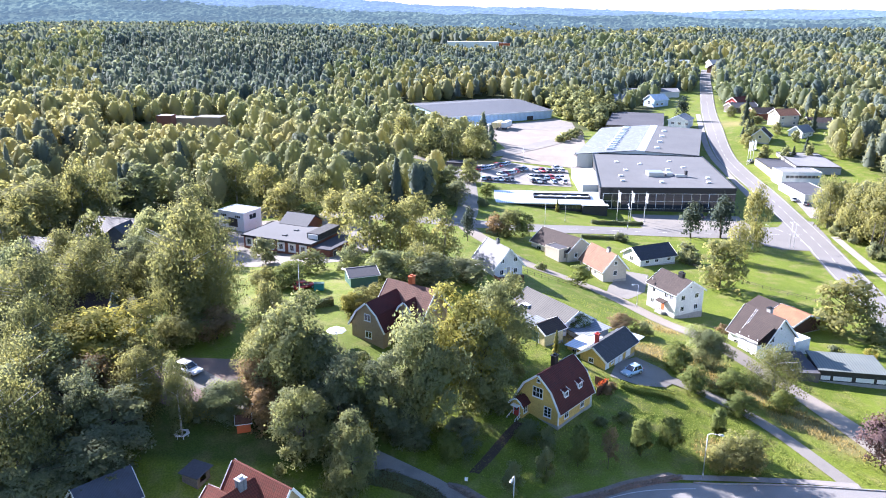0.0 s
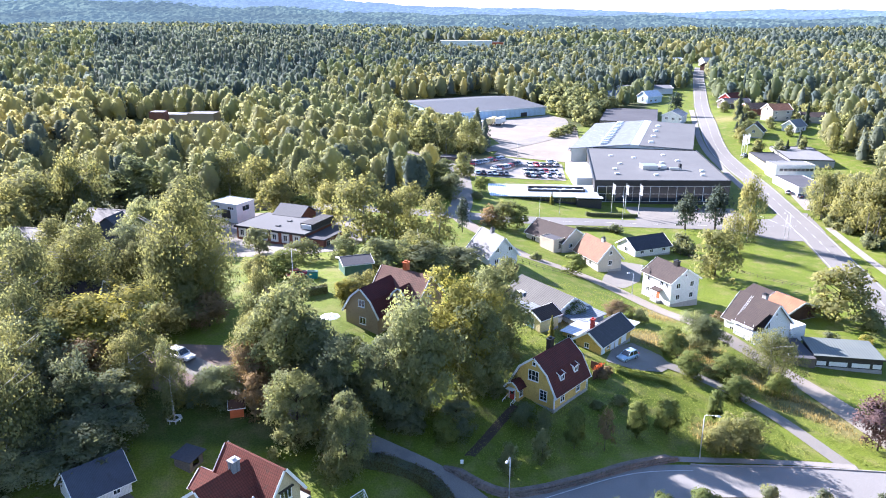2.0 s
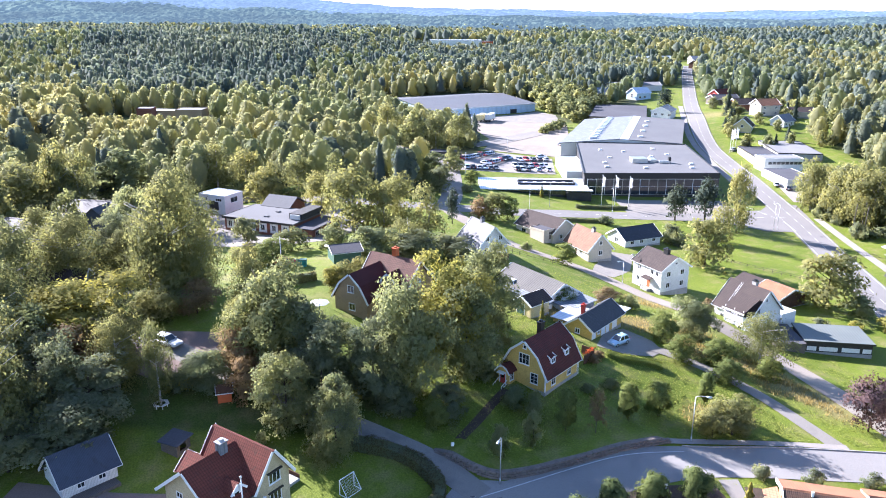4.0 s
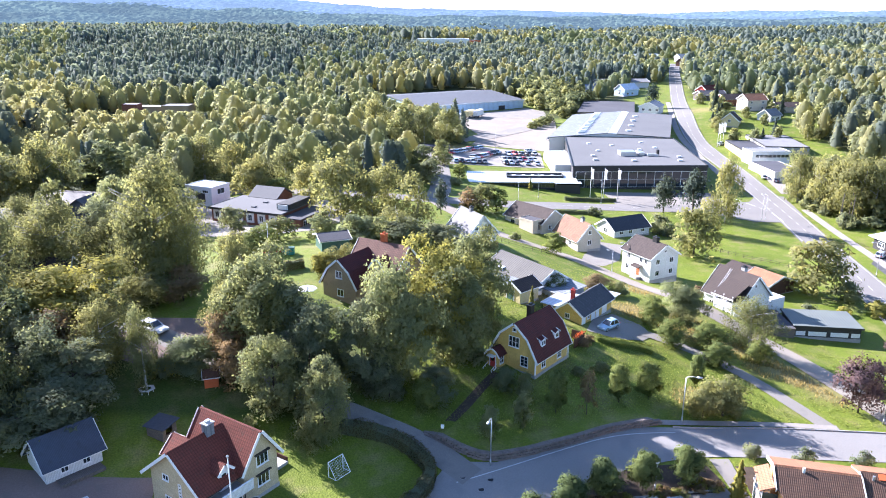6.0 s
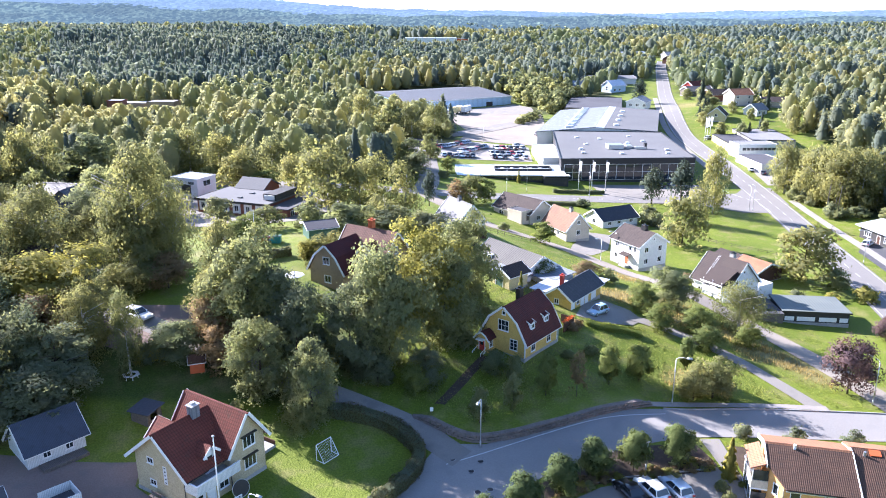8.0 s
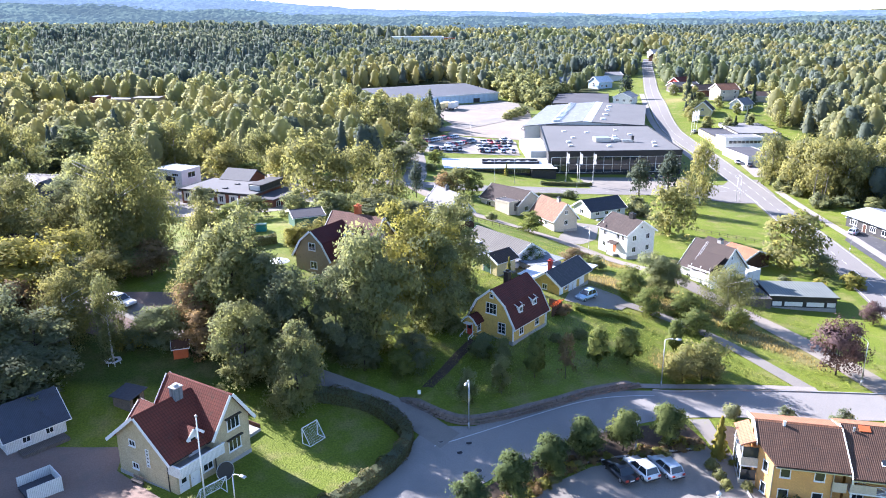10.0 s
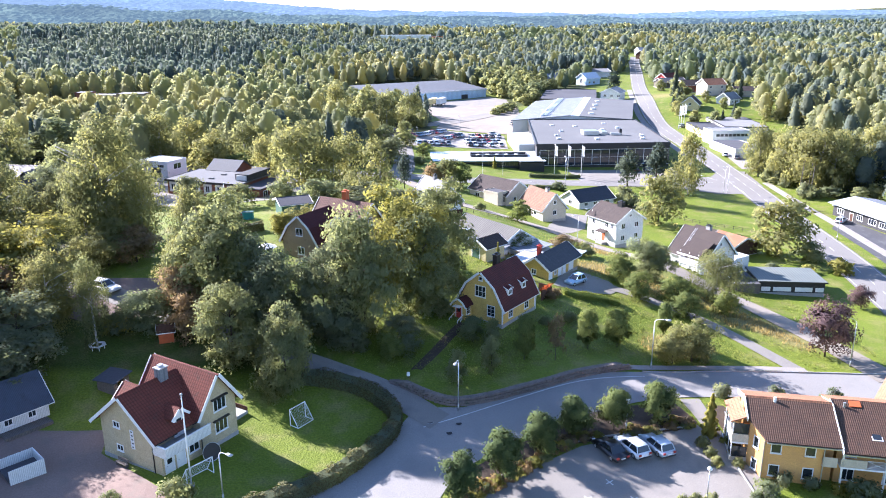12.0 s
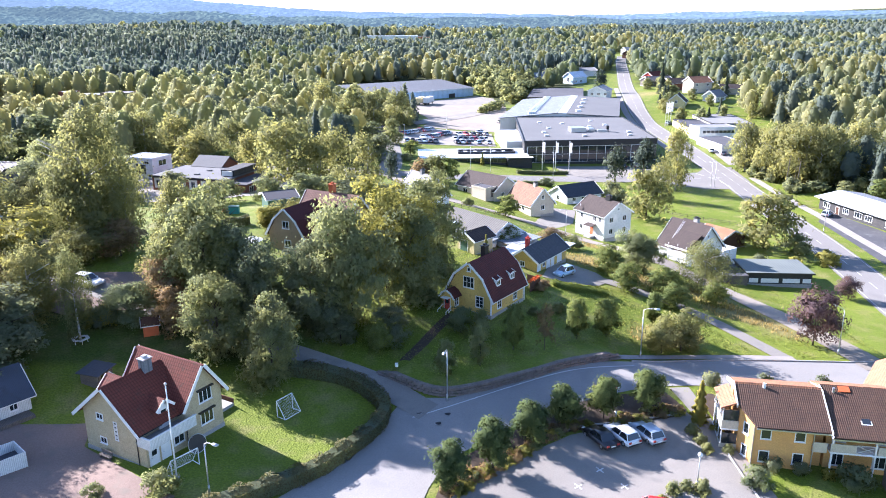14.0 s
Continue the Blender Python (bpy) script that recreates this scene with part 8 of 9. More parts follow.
def cars():
    stand(car_model("car", "black saloon car parked nose to the planting bed", 4.6, 1.8, 1.42, CAR_BLACK, "saloon"), 24.3, 69.0, 109)
    stand(car_model("car", "white fastback car parked nose to the planting bed", 4.5, 1.82, 1.46, CAR_WHITE), 26.8, 69.3, 109)
    stand(car_model("car", "silver estate car parked nose to the planting bed", 4.5, 1.78, 1.48, CAR_SILVER), 29.5, 69.3, 107)
    stand(car_model("car", "red hatchback parked beside shrubs", 4.1, 1.75, 1.48, CAR_RED), 25.6, 57.9, 160)
    stand(car_model("car", "pale blue small hatchback on the driveway", 3.8, 1.68, 1.5, CAR_BLUE), 31.0, 110.2, 215)
    stand(car_model("car", "white estate car on the gravel parking place", 4.6, 1.82, 1.5, CAR_WHITE), -37.6, 101.2, 330)
    stand(car_model("car", "red car parked by the hedge", 4.2, 1.75, 1.45, CAR_RED), -25.5, 131.0, 30)
    stand(car_model("car", "silver car parked on the forecourt", 4.5, 1.8, 1.48, CAR_SILVER), 114.6, 171.5, 40)
    stand(car_model("car", "white car under the carport roof", 4.3, 1.78, 1.48, CAR_WHITE), 15.8, 132.0, 125)
    rng = random.Random(21)
    kinds = [car_model("car", label, 4.4, 1.8, 1.47, paint, rear) for label, paint, rear in (
        ("white car in the factory car park", CAR_WHITE, "hatch"), ("dark grey car in the factory car park", CAR_GREY, "hatch"), ("silver car in the factory car park", CAR_SILVER, "saloon"),
        ("red car in the factory car park", CAR_RED, "hatch"), ("blue car in the factory car park", CAR_BLUE, "hatch"), ("black car in the factory car park", CAR_BLACK, "saloon"))]
    used = set()
    for row, (ax, ay, bx, by, n) in enumerate(((13, 287, 27, 304, 8), (21, 279, 33, 296, 9), (14, 272, 27, 274, 6), (33, 275, 47, 277, 7), (33, 281, 47, 284, 7), (36, 293, 49, 297, 5))):
        for i in range(n):
            if rng.random() < 0.1:
                continue
            k = (i + 0.5) / n
            x, y = ax + (bx - ax) * k, ay + (by - ay) * k
            j = rng.choice((0, 0, 1, 1, 2, 2, 3, 4, 5))
            m = pose(x, y, gz(x, y) + 0.13, 0, 0, math.degrees(math.atan2(by - ay, bx - ax)) + 90 + rng.choice((0, 180)) + rng.uniform(-3, 3))
            ob = kinds[j]
            if j in used:
                ob = copy_thing(ob, m)
            else:
                ob.matrix_world = m
                used.add(j)
            tagged(ob, group="cars in the factory car park")
    for j, x, y, a in ((1, 88.6, 238.0, 90), (2, 91.4, 238.2, 90), (5, 84.5, 238, 90), (1, 127.0, 254.0, 60), (0, 125.0, 259.5, 70), (4, 134.5, 254.5, 20), (2, 134.0, 322.0, 40), (1, 60, 331, 100), (0, 47, 302, 20)):
        tagged(copy_thing(kinds[j], pose(x, y, gz(x, y) + 0.13, 0, 0, a)), {0: "white car parked beside the building", 1: "dark grey car parked beside the building", 2: "silver car parked beside the building", 4: "blue car parked beside the building", 5: "black car parked beside the building"}[j], "", "cars beside the buildings")
    for j in set(range(6)) - used:
        stand(kinds[j], 30 + j, 290, 30)


# ---- posts, lamps, flags ----
def street_lamp(x, y, height, arm, turn, label="grey steel street lamp with curved arm", globe=False):
    t = thing("street_lamp", pose(x, y, gz(x, y), 0, 0, turn), label, "street lamp")
    part("pole", rod((0, 0, -0.3), (0, 0, height), 0.075, 0.05), METAL, t, smooth=True)
    part("base_cover", rod((0, 0, 0), (0, 0, 0.9), 0.1), METAL, t, smooth=True)
    if globe:
        bm = bmesh.new()
        bmesh.ops.create_uvsphere(bm, u_segments=12, v_segments=8, radius=0.24, matrix=Matrix.Translation((0, 0, height + 0.2)))
        part("globe", bm, LAMPGLASS, t, smooth=True)
        part("cap", rod((0, 0, height + 0.4), (0, 0, height + 0.5), 0.12, 0.05), METAL, t)
        return t
    pieces, last = [], Vector((0, 0, height))
    for i in range(1, 6):
        a = radians(18 * i)
        p = Vector((arm * (1 - math.cos(a)) * 0.6, 0, height + 0.35 * math.sin(a)))
        pieces.append(rod(last, p, 0.045, None, 6))
        last = p
    tip = last + Vector((arm * 0.4, 0, 0))
    pieces.append(rod(last, tip, 0.04, None, 6))
    part("arm", together(*pieces), METAL, t, smooth=True)
    head = part("lamp_head", bevelled(solid((tip.x - 0.1, -0.16, tip.z - 0.07, tip.x + 0.6, 0.16, tip.z + 0.09)), 0.05, 2), METAL, t, smooth=True)
    part("lens", solid((tip.x + 0.05, -0.11, tip.z - 0.1, tip.x + 0.5, 0.11, tip.z - 0.07)), LAMPGLASS, head)
    return t


def flag_pole(x, y, height, label, banner=None, r=0.06):
    t = thing("flagpole", pose(x, y, gz(x, y)), label, "flagpole")
    part("pole", rod((0, 0, -0.3), (0, 0, height), r, r * 0.6), TRIM, t, smooth=True)
    bm = bmesh.new()
    bmesh.ops.create_uvsphere(bm, u_segments=8, v_segments=6, radius=r * 1.6, matrix=Matrix.Translation((0, 0, height + r)))
    part("knob", bm, METAL, t, smooth=True)
    part("footing", bevelled(solid((-0.25, -0.25, -0.3, 0.25, 0.25, 0.25)), 0.03), CONCRETE, t)
    if banner:
        bm = bmesh.new()
        rows = []
        for i in range(9):
            z = height - 0.2 - banner * i / 8
            rows.append([bm.verts.new((0.06 + (0.75 + 0.06 * math.sin(i)) * j / 4, 0.14 * math.sin(i * 0.9 + j * 1.3), z - 0.04 * j)) for j in range(5)])
        for a, b in zip(rows, rows[1:]):
            for j in range(4):
                bm.faces.new((a[j], a[j + 1], b[j + 1], b[j]))
        bmesh.ops.solidify(bm, geom=bm.faces[:], thickness=0.01)
        part("banner", bm, TRIM, t, smooth=True)
    return t


def goal(x, y, turn, w=3.0, h=1.9, d=1.2):
    t = thing("football_goal", pose(x, y, gz(x, y), 0, 0, turn), "white metal football goal on the lawn", "goal")
    part("front_frame", together(rod((0, 0, 0), (0, 0, h), 0.05), rod((w, 0, 0), (w, 0, h), 0.05), rod((0, 0, h), (w, 0, h), 0.05)), TRIM, t)
    part("rear_frame", together(rod((0, d, 0.03), (w, d, 0.03), 0.04), rod((0, 0, 0.03), (0, d, 0.03), 0.04), rod((w, 0, 0.03), (w, d, 0.03), 0.04), rod((0, 0, h), (0, d, 0.03), 0.04), rod((w, 0, h), (w, d, 0.03), 0.04)), TRIM, t)
    net = bmesh.new()
    lines = [rod((w * i / 12, 0.02, h), (w * i / 12, d, 0.03), 0.008, None, 3) for i in range(1, 12)] + [rod((0, d * i / 8, h * (1 - i / 8)), (w, d * i / 8, h * (1 - i / 8)), 0.008, None, 3) for i in range(1, 8)]
    part("net", together(*lines), TRIM, t)


def small_things():
    street_lamp(8.8, 76.9, 6.2, 1.2, 250)
    street_lamp(35.2, 86.9, 6.6, 1.4, -20)
    street_lamp(64.6, 89.6, 6.4, 1.4, 100)
    street_lamp(-14.6, 61.0, 5.0, 1.0, -30)
    street_lamp(104.3, 156.6, 7.5, 1.4, 150)
    street_lamp(27.2, 72.6, 3.6, 0, 0, "park lamp with milky globe", True)
    street_lamp(31.6, 61.0, 3.6, 0, 0, "park lamp with milky globe", True)
    street_lamp(46.5, 155.5, 6.5, 1.2, 200)
    street_lamp(42.5, 152.0, 5.0, 1.0, 200)
    for x, y in ((57, 221.5), (38, 223.5), (86.5, 225.0), (14, 262), (33, 302), (100.5, 206.8), (101.8, 207.3)):
        street_lamp(x, y, 7.0, 1.2, 90)
    flag_pole(-17.95, 63.25, 9.5, "tall white flagpole beside the brick house", None, 0.09)
    flag_pole(-24.0, 119.0, 9.0, "white flagpole by the parking place")
    for x in (55.9, 60.2, 64.6):
        flag_pole(x, 231.5, 9.5, "white flagpole with hanging banner before the showroom", 3.2, 0.11)
    for x, y in ((131.0, 318.5), (132.6, 320.0), (134.4, 321.4)):
        flag_pole(x, y, 10.0, "white flagpole with hanging banner by the road", 4.0, 0.12)
    flag_pole(29.5, 209.5 - 2.5, 9.5, "thin white flagpole by the road")
    for x, y in ((120.4, 201.6), (121.8, 198.4), (123.8, 203.0)):
        t = thing("timber_pole", pose(x, y, gz(x, y), 0, 3, 0), "bare timber pole beside the wood", "pole", "timber poles beside the wood")
        part("pole", rod((0, 0, -0.3), (0, 0, 9.0), 0.13, 0.09), GREYWOOD, t, smooth=True)
    goal(-8.5, 76.4, 230, 2.3)
    goal(-18.3, 63.1, 46, 2.9, 1.8, 1.1)
    # tyre swing stand: trampoline frame beside the brick house
    t = thing("trampoline", pose(-16.9, 67.6, gz(-16.9, 67.6)), "small upright trampoline leaning on the wall", "trampoline")
    bm = bmesh.new()
    bmesh.ops.create_circle(bm, cap_ends=True, segments=20, radius=0.9, matrix=pose(0, 0, 0.95, 75, 0, 40))
    bmesh.ops.solidify(bm, geom=bm.faces[:], thickness=0.05)
    part("mat", bm, DARKMETAL, t)
    ring = [rod(pose(0, 0, 0.95, 75, 0, 40) @ Vector((0.95 * math.cos(a), 0.95 * math.sin(a), 0)), pose(0, 0, 0.95, 75, 0, 40) @ Vector((0.95 * math.cos(a + 0.33), 0.95 * math.sin(a + 0.33), 0)), 0.03, None, 5) for a in np.arange(0, 6.28, 0.314)]
    part("ring", together(*ring), METAL, t)
    # mailbox at the garden steps, tables, bins, manholes
    t = thing("mailbox", pose(3.3, 81.9, gz(3.3, 81.9)), "white mailbox on a post by the garden steps", "mailbox")
    part("post", rod((0, 0, -0.2), (0, 0, 1.1), 0.04), GREYWOOD, t)
    part("box", bevelled(solid((-0.2, -0.15, 1.0, 0.2, 0.15, 1.45)), 0.03), TRIM, t)
    t = thing("tree_bench", pose(-34.5, 88.1, gz(-34.5, 88.1)), "white wooden bench round a tree", "bench")
    for i in range(6):
        a = radians(60 * i)
        part("seat", turned(solid((-0.55, 0.55, 0.42, 0.55, 0.95, 0.48)), pose(0, 0, 0, 0, 0, 60 * i)), TRIM, t)
        part("leg", rod((0.8 * math.cos(a), 0.8 * math.sin(a), -0.1), (0.8 * math.cos(a), 0.8 * math.sin(a), 0.44), 0.05), TRIM, t)
    t = thing("lawn_umbrella", pose(-16.6, 109.5, gz(-16.6, 109.5)), "white garden parasol beside the tan house", "parasol")
    part("pole", rod((0, 0, -0.1), (0, 0, 2.6), 0.03), TRIM, t)
    part("canopy", rod((0, 0, 2.1), (0, 0, 2.7), 1.6, 0.03, 8), TRIM, t)
    for x, y in ((8.6, 74.6), (7.4, 73.0), (9.2, 70.0), (7.8, 69.6), (5.4, 75.0)):
        t = thing("manhole_cover", pose(x, y, gz(x, y) + 0.075), "dark cast-iron manhole cover in the street", "manhole")
        part("lid", rod((0, 0, 0), (0, 0, 0.02), 0.34, None, 20), DARKMETAL, t)
        part("ring", rod((0, 0, -0.005), (0, 0, 0.012), 0.42, None, 20), CONCRETE, t)
    for i, (x, y) in enumerate(((24.6, 61.8), (22.9, 64.4), (20.0, 62.0), (18.0, 59.4), (21.6, 58.0), (15.4, 57.0))):
        for a in (30, 120):
            m = pose(x, y, 0, 0, 0, a)
            strip("bay_cross", [(m @ Vector((-0.5, 0, 0))).xy, (m @ Vector((0.5, 0, 0))).xy], 0.14, PAINT, "white painted cross between parking bays", "road marking", up=0.08, step=0.5)
    t = thing("bin", pose(-22.6, 130.2, gz(-22.6, 130.2)), "green waste container on the parking place", "container")
    part("body", bevelled(solid((-0.9, -0.6, 0, 0.9, 0.6, 1.2)), 0.05), plain("teal_paint", (0.02, 0.22, 0.2), 0.5), t)
    part("lid", bevelled(solid((-0.95, -0.65, 1.2, 0.95, 0.65, 1.32)), 0.03), GREENPAINT, t)
    t = thing("flower_box", pose(23.6, 101.6, gz(23.6, 101.6), 0, 0, 48), "dark wooden planter fence with red flowers", "planter")
    part("fence", solid((0, -0.05, 0, 3.0, 0.05, 1.5), (3.0, 0, 0, 3.1, 2.2, 1.5)), BROWNWOOD, t)
    rng = np.random.default_rng(4)
    c = np.stack([rng.uniform(0, 3, 160), rng.uniform(-0.2, 0.4, 160), rng.uniform(1.4, 1.9, 160)], 1)
    v = leaf_quads(rng, c, rng.normal(0, 1, (160, 3)), 0.16)
    ob = new("flowers", mesh_from_arrays("flowers", v, FLOWERRED))
    ob.parent = t
    # fences
    for line, label in (([(58, 196), (66, 186), (77, 173), (92, 158), (97, 150)], "low timber fence along the meadow"), ([(18, 162), (24, 158), (30, 157)], "timber garden fence by the side road")):
        pts = glide(line, 2.0)
        t = thing("fence", pose(pts[0].x, pts[0].y, gz(pts[0].x, pts[0].y)), label, "fence")
        o = t.location.copy()
        for a, b in zip(pts, pts[1:]):
            pa, pb = Vector((a.x, a.y, gz(a.x, a.y))) - o, Vector((b.x, b.y, gz(b.x, b.y))) - o
            part("post", rod(pa - Vector((0, 0, 0.2)), pa + Vector((0, 0, 0.95)), 0.05, None, 6), GREYWOOD, t)
            for z in (0.45, 0.85):
                part("rail", rod(pa + Vector((0, 0, z)), pb + Vector((0, 0, z)), 0.035, None, 5), GREYWOOD, t)
    # guard rail across the main road
    pts = glide([(100.5, 118), (103, 126), (104.4, 132)], 2.0)
    t = thing("guard_rail", pose(pts[0].x, pts[0].y, gz(pts[0].x, pts[0].y)), "steel guard rail beside the main road", "guard rail")
    o = t.location.copy()
    for a, b in zip(pts, pts[1:]):
        pa, pb = Vector((a.x, a.y, gz(a.x, a.y))) - o, Vector((b.x, b.y, gz(b.x, b.y))) - o
        part("post", rod(pa - Vector((0, 0, 0.2)), pa + Vector((0, 0, 0.7)), 0.06, None, 6), METAL, t)
        part("rail", together(rod(pa + Vector((0, 0, 0.65)), pb + Vector((0, 0, 0.65)), 0.09, None, 6), rod(pa + Vector((0, 0, 0.5)), pb + Vector((0, 0, 0.5)), 0.06, None, 6)), METAL, t)


cars()
small_things()
garden_wall()


# ---- the woods ----
def wood_templates(seed, conifer, levels):
    """Whole trees, 1 tall, for the woods: leaf sprays over an upright crown with a few bulges."""
    out = []
    for i, (count, size) in enumerate(levels):
        variants = []
        for j in range(4):
            rng = np.random.default_rng(seed + 10 * i + j)
            ang = rng.uniform(0, 6.283, count)
            if conifer and j % 2:
                # pine: a rounded head over a bare stem
                z = 0.38 + 0.6 * rng.uniform(0, 1, count) ** 0.8
                r = 0.165 * np.sqrt(np.clip(1 - ((z - 0.62) / 0.38) ** 2, 0, 1)) * (1 + 0.2 * np.sin(ang * 3 + z * 17 + j)) + 0.01
                lift = (z - 0.5) * 2.0
            elif conifer:
                k = rng.uniform(0, 1, count) ** 0.6
                z = 0.08 + 0.92 * (1 - k)
                r = 0.17 * (0.04 + 0.96 * k ** 0.8) * (0.86 + 0.14 * np.sin(k * 30 + j)) * (0.9 + 0.15 * np.sin(ang * 5 + k * 12))
                lift = np.full(count, 0.4)
            else:
                z = rng.uniform(0.06, 1, count)
                r = 0.235 * np.clip(np.sin(np.pi * np.clip(z, 0, 1) ** (0.8 + 0.1 * j)), 0, 1) ** 0.6
                r = r * (1 + 0.3 * np.sin(ang * (2 + j % 2) + z * 7 + j) * np.sin(z * 12 + ang * 2 + 2 * j)) + 0.01
                lift = (z - 0.5) * 1.6 + 0.15
            r = r * np.sqrt(rng.uniform(0.55, 1.05, count))
            c = np.stack([r * np.cos(ang) + 0.03 * np.sin(z * 4 + j), r * np.sin(ang), z], 1)
            o = np.stack([np.cos(ang), np.sin(ang), lift], 1)
            sprays = leaf_quads(rng, c, o, size * (0.9 if conifer else 1.0), 0.3, 0.05)
            # the close mass of the crown
            turns, corners = (8 if count > 200 else 5), []
            levels_z = np.linspace(0, 1, 7 if count > 200 else 5 if count > 20 else 4)
            full = 0.74 if count > 200 else 0.88 if count > 20 else 1.0
            if conifer and j % 2:
                rings = [(0.36 + 0.6 * u, full * 0.16 * math.sqrt(max(0, 1 - ((0.36 + 0.6 * u - 0.62) / 0.38) ** 2)) + 0.012) for u in levels_z]
            elif conifer:
                rings = [(0.1 + 0.88 * u, full * 0.16 * (1 - u) ** 0.85 * (0.86 + 0.16 * (n % 2)) + 0.006) for n, u in enumerate(levels_z)]
            else:
                rings = [(0.08 + 0.9 * u, full * 0.225 * math.sin(math.pi * (0.08 + 0.9 * u) ** (0.8 + 0.1 * j)) ** 0.6 + 0.006) for u in levels_z]
            rings = [(z, [r * rng.uniform(0.65, 1.3) for _ in range(turns)]) for z, r in rings]
            for (z0, r0), (z1, r1) in zip(rings, rings[1:]):
                for n in range(turns):
                    quad = []
                    for z, r, m in ((z0, r0, n), (z0, r0, n + 1), (z1, r1, n + 1), (z1, r1, n)):
                        a = 6.283 * m / turns
                        quad.append((r[m % turns] * math.cos(a), r[m % turns] * math.sin(a), z, math.cos(a) * 0.85, math.sin(a) * 0.85, 0.5 if conifer else z - 0.25))
                    corners += [quad[0], quad[1], quad[2], quad[0], quad[2], quad[3]]
            variants.append(np.concatenate([np.array(corners), sprays]))
        out.append(variants)
    return out


def woods():
    rng = np.random.default_rng(77)
    bands = ((188, 310, 6.4, 3), (310, 450, 6.4, 0), (450, 860, 6.4, 1), (860, 1650, 11.5, 2))
    levels = ((205, 0.058), (34, 0.095), (5, 0.14), (390, 0.045))
    broad, fir = wood_templates(300, False, levels), wood_templates(500, True, levels)
    lines = [(glide(p, 6.0), w) for p, w in ROADS if p in (MAIN, CROSS, LOT_ROAD)]
    road_pts = np.array([(q.x, q.y) for p, w in lines for q in p])
    spots = np.array([(ob.matrix_world.translation.x, ob.matrix_world.translation.y) for ob in bpy.data.objects if ob.parent is None and ob.get("category") in ("house", "building", "factory", "warehouse", "shop", "school", "office", "villa")])
    store = {key: ([], []) for key in ((0, False), (0, True), (1, False), (1, True))}
    for lo, hi, gap, level in bands:
        wide = hi * 0.8
        xs, ys = np.meshgrid(np.arange(-wide, wide, gap), np.arange(lo * 0.8, hi, gap))
        x = (xs + rng.uniform(-0.45, 0.45, xs.shape) * gap).ravel()
        y = (ys + rng.uniform(-0.45, 0.45, ys.shape) * gap).ravel()
        d = np.hypot(x, y)
        keep = (d >= lo) & (d < hi) & (x > -0.63 * y - 45) & (x < 0.80 * y + 60) & (wooded(x, y) > 0.5)
        wx, wy = (x - 2.3) * 0.866 + (y - 412) * 0.5, (y - 412) * 0.866 - (x - 2.3) * 0.5
        keep &= ~((x > -14) & (x < 72) & (y > 365) & (y < 440)) & ~((wx > -7) & (wx < 80) & (wy > -18) & (wy < 74)) & ~((x > 60) & (x < 142) & (y > 300) & (y < 462))
        for x0, x1, y0, y1 in ((-132, -98, 333, 356), (-264, -210, 352, 396), (-22, 0, 254, 282), (-2, 16, 282, 302)):
            keep &= ~((x > x0) & (x < x1) & (y > y0) & (y < y1))
        if lo == 188:
            keep &= ~((x > -100) & (y < 196) & (x < 60))
        x, y = x[keep], y[keep]
        if lo < 900:
            dr = np.min(np.hypot(x[:, None] - road_pts[None, :, 0], y[:, None] - road_pts[None, :, 1]), 1)
            dh = np.min(np.hypot(x[:, None] - spots[None, :, 0], y[:, None] - spots[None, :, 1]), 1)
            keep = (dr > 8.5) & (dh > 9)
            x, y = x[keep], y[keep]
        z = ground(x, y)
        # spruce stands on the left hill and beyond, birch on the low land
        d = np.hypot(x, y)
        stand = np.sin(x / 83.0 + 1.2) + np.sin(y / 97.0 + x / 190.0) + 0.7 * np.sin((x + y) / 47.0) + 0.5 * np.sin((x - 1.6 * y) / 31.0)
        slant = x / np.maximum(y, 1.0)
        dark = (slant > -0.43 + 0.01 * stand) & (slant < -0.135 + 0.012 * stand) & (y > 364 + 170 * np.clip((slant + 0.29) / 0.13, 0, 1) + 6 * stand) & (y < 1080)
        share = np.where(dark, 0.97, np.where(stand > 0.9, 0.7, 0.22))
        share = np.where(d > 1100, np.where(stand > 0.0, 0.85, 0.4), share)
        share = np.where((d < 420) & (x < 20), np.where(stand > 1.4, 0.5, 0.06), share)
        conifer = rng.uniform(0, 1, len(x)) < share
        thin = rng.uniform(0, 1, len(x)) < np.clip(0.93 + 0.1 * stand, 0.6, 1)
        h = np.where(conifer, 10 + 6 * rng.beta(2, 2, len(x)), 7 + 9 * rng.beta(1.6, 2.2, len(x))) * (1.0 if lo < 860 else 1.15)
        sight = (slant < -0.25) & (slant > -0.46) & (y > 200) & (y < 340)
        h = np.where(sight, np.clip(10.0 + 0.123 * (356.0 - y) - z + rng.uniform(-1.5, 1.5, len(x)), 3.5, np.maximum(h, 3.6)), h)
        h = h * (1.0 + 0.10 * np.sin(x / 37.0 + 2.0 * np.sin(y / 71.0)) + 0.08 * np.sin(y / 29.0 + x / 53.0))
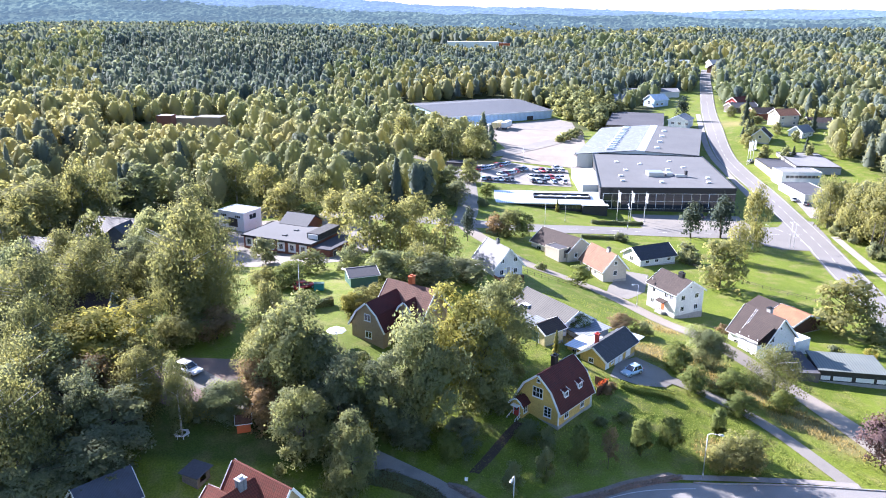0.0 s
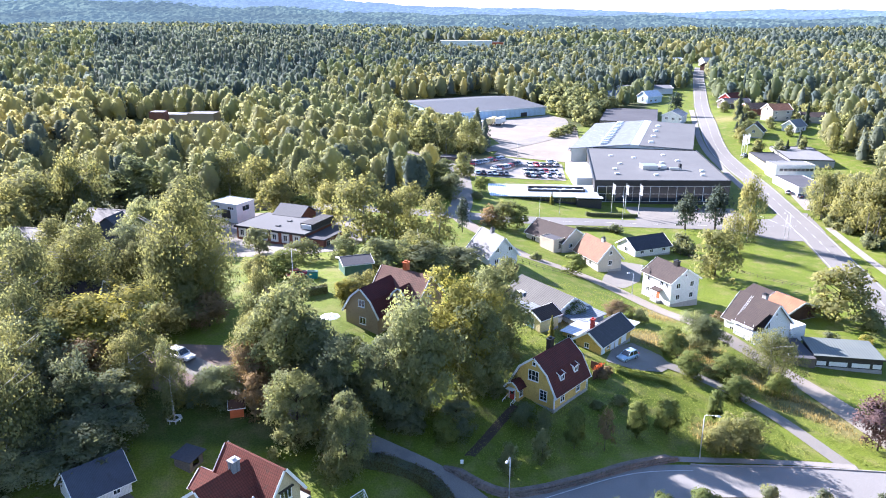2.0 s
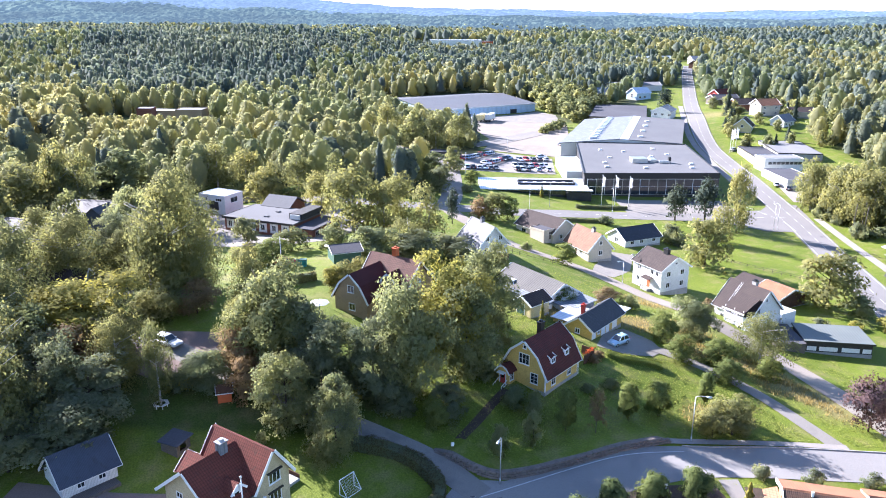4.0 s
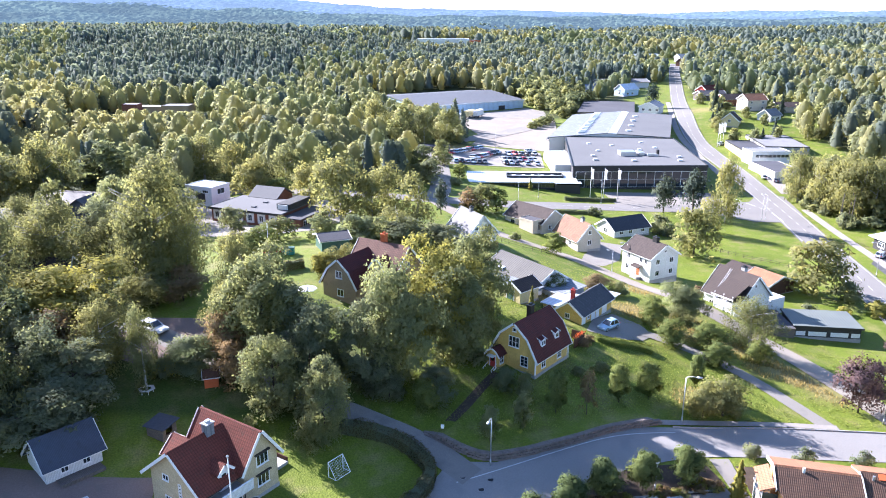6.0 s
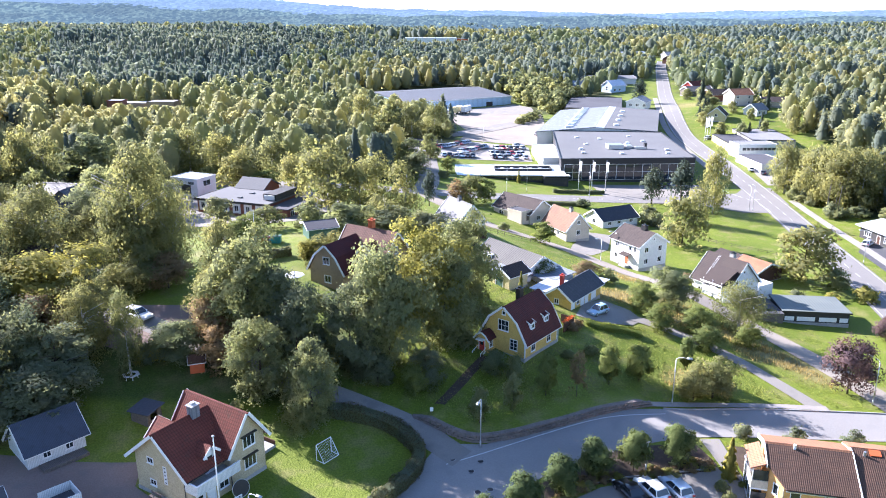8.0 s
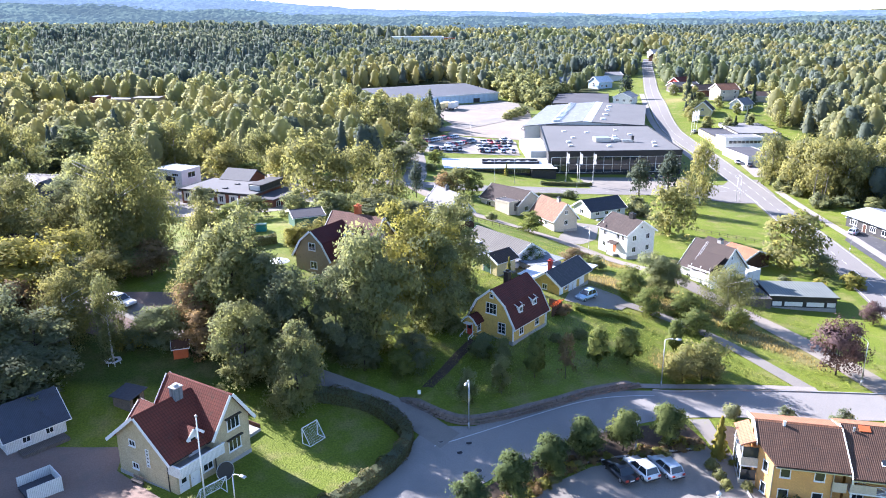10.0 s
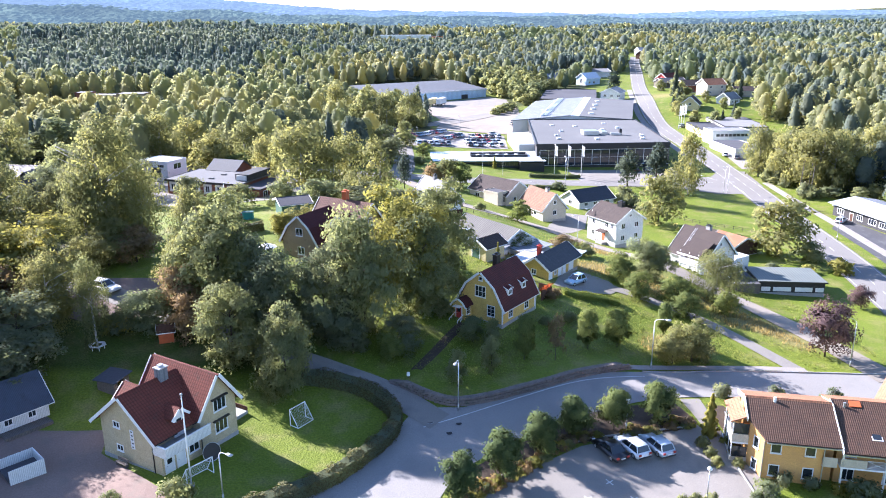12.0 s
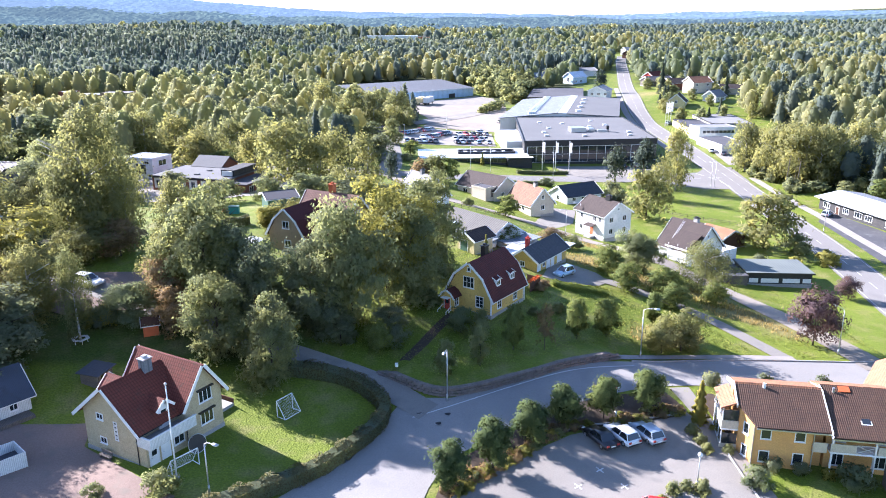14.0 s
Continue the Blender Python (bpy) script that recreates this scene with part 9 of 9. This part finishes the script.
        for kind in (False, True):
            sel = np.where((conifer == kind) & thin)[0]
            temp = (fir if kind else broad)[level]
            for j in range(4):
                s = sel[j::4]
                if not len(s):
                    continue
                t = temp[j]
                a = rng.uniform(0, 6.28, len(s))
                wide_k = h[s] * rng.uniform(0.85, 1.25, len(s)) * (1.3 if kind else 1.25) * (1.0 if lo < 860 else 1.35)
                ca, sa = np.cos(a)[:, None], np.sin(a)[:, None]
                vx = (t[None, :, 0] * ca - t[None, :, 1] * sa) * wide_k[:, None] + x[s][:, None]
                vy = (t[None, :, 0] * sa + t[None, :, 1] * ca) * wide_k[:, None] + y[s][:, None]
                vz = t[None, :, 2] * h[s][:, None] + z[s][:, None]
                nx, ny = t[None, :, 3] * ca - t[None, :, 4] * sa, t[None, :, 3] * sa + t[None, :, 4] * ca
                nz = np.broadcast_to(t[None, :, 5], nx.shape)
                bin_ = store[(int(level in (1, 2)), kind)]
                bin_[0].append(np.stack([vx, vy, vz, nx, ny, nz], -1).reshape(-1, 6).astype(np.float32))
                hue = 0.3 + 0.3 * np.sin(x[s] / 45.0 + np.sin(y[s] / 62.0)) + 0.22 * np.sin(y[s] / 38.0 - x[s] / 90.0)
                bin_[1].append(np.repeat(np.clip(0.55 * rng.beta(0.9, 1.7, len(s)) + 0.75 * hue, 0, 1), len(t)).astype(np.float32))
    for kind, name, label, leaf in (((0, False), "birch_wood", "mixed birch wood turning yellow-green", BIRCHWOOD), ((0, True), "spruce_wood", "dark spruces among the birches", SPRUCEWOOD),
                                    ((1, False), "far_birch_wood", "mixed leafy woods over the hills", BIRCHFAR), ((1, True), "far_spruce_wood", "spruce and pine forest over the hills, tinted bluish for haze", SPRUCEFAR)):
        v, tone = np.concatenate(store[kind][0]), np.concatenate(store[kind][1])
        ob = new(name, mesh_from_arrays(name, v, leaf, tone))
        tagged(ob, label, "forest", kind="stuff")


woods()


def far_canopy(name, label, near, far_off, step, material, tall):
    """The unbroken treetops of far woods, as a lumpy sheet over the hills."""
    rng = np.random.default_rng(int(near))
    az, dist = np.radians(np.arange(-46, 50, step)), near * (far_off / near) ** np.linspace(0, 1, 90)
    A, D = np.meshgrid(az, dist)
    A, D = A + rng.uniform(-0.4, 0.4, A.shape) * radians(step), D * (1 + rng.uniform(-0.002, 0.002, D.shape))
    X, Y = D * np.sin(A), D * np.cos(A)
    Z = ground(X, Y) + tall * rng.uniform(0.55, 1.0, X.shape) + 0.35 * tall * np.sin(X / 61.0) * np.sin(Y / 83.0)
    Z[0] -= tall * 1.5
    n, w = X.shape
    idx = np.arange(n * w).reshape(n, w)
    faces = np.stack([idx[:-1, :-1], idx[:-1, 1:], idx[1:, 1:], idx[1:, :-1]], -1).reshape(-1, 4)
    ob = link_mesh(name, np.stack([X, Y, Z], -1).reshape(-1, 3).tolist(), faces.tolist(), material, None, False)
    tagged(ob, label, "forest", kind="structure")


far_canopy("backdrop_wood", "wooded hills in the distance, glowing blue-green for haze", 1560, 2600, 0.22, FARWOOD, 16)
far_canopy("backdrop_ridge", "wooded ridge on the horizon, glowing pale blue for haze", 2560, 4300, 0.22, FARRIDGE, 16)


def tufts():
    """Long grass in the gardens and on the verges."""
    rng = np.random.default_rng(91)
    xy = np.concatenate([np.stack([rng.uniform(a, b, n), rng.uniform(c, d, n)], 1) for a, b, c, d, n in ((-2, 50, 77, 118, 46000), (44, 72, 86, 122, 16000), (20, 48, 118, 150, 9000))])
    keep = np.ones(len(xy), bool)
    for line, width in ROADS:
        pts = np.array([(p.x, p.y) for p in glide(line, 1.5)])
        for i in range(0, len(xy), 4000):
            d = np.min(np.hypot(xy[i:i + 4000, None, 0] - pts[None, :, 0], xy[i:i + 4000, None, 1] - pts[None, :, 1]), 1)
            keep[i:i + 4000] &= d > width / 2 + 1.2
    for ob in bpy.data.objects:
        if ob.type == "MESH" and ob.name.split(".")[0] in ("wall", "terrace", "deck", "paving", "yard", "driveway") and ob.parent and len(ob.data.vertices) < 200:
            m = ob.matrix_world
            inv = m.inverted()
            c = [v.co for v in ob.data.vertices]
            lo, hi = [min(v[i] for v in c) - 0.3 for i in (0, 1)], [max(v[i] for v in c) + 0.3 for i in (0, 1)]
            q = np.concatenate([xy, np.zeros((len(xy), 1)), np.ones((len(xy), 1))], 1) @ np.array(inv).T
            keep &= ~((q[:, 0] > lo[0]) & (q[:, 0] < hi[0]) & (q[:, 1] > lo[1]) & (q[:, 1] < hi[1]))
    s, along, whole = beside(xy[:, 0], xy[:, 1], WALL)
    keep &= (s > 1.2) | (xy[:, 0] > 36) | (xy[:, 0] < -8)
    clump = np.sin(xy[:, 0] * 0.9 + 1.3 * np.sin(xy[:, 1] * 0.35)) + np.sin(xy[:, 1] * 1.1 + xy[:, 0] * 0.4)
    keep &= rng.uniform(-2.2, 1.2, len(xy)) < clump
    xy = xy[keep]
    n = len(xy)
    c = np.stack([xy[:, 0], xy[:, 1], ground(xy[:, 0], xy[:, 1]) + 0.06], 1)
    a = rng.uniform(0, 6.28, n)
    side = np.stack([np.cos(a), np.sin(a), np.zeros(n)], 1)
    h = rng.uniform(0.04, 0.12, (n, 1))
    ahead = np.stack([-np.sin(a), np.cos(a)], 1) * rng.uniform(0.15, 0.3, (n, 1))
    tip = c + np.concatenate([ahead, h], 1)
    v = np.stack([c - side * 0.09 - (0, 0, 0.1), c + side * 0.09 - (0, 0, 0.1), tip], 1).reshape(-1, 3)
    up = np.concatenate([rng.normal(0, 0.25, (n, 2)), np.ones((n, 1))], 1)
    up /= np.linalg.norm(up, axis=1, keepdims=True)
    pale = dryness(xy[:, 0], xy[:, 1]) + rng.uniform(-0.3, 0.3, n) > 0.45
    v[np.repeat(pale, 3), 2] += np.tile((0.0, 0.0, 0.28), pale.sum())
    corners = np.concatenate([v, np.repeat(up, 3, 0)], 1)
    for name, label, leaf, sel in (("grass", "long uneven grass in gardens and on verges", MEADOWGRASS, ~pale), ("dry_grass", "tall bleached grass on the verges", DRYGRASS, pale)):
        ob = new(name, mesh_from_arrays(name, corners[np.repeat(sel, 3)], leaf))
        tagged(ob, label, "grass", kind="stuff")


tufts()
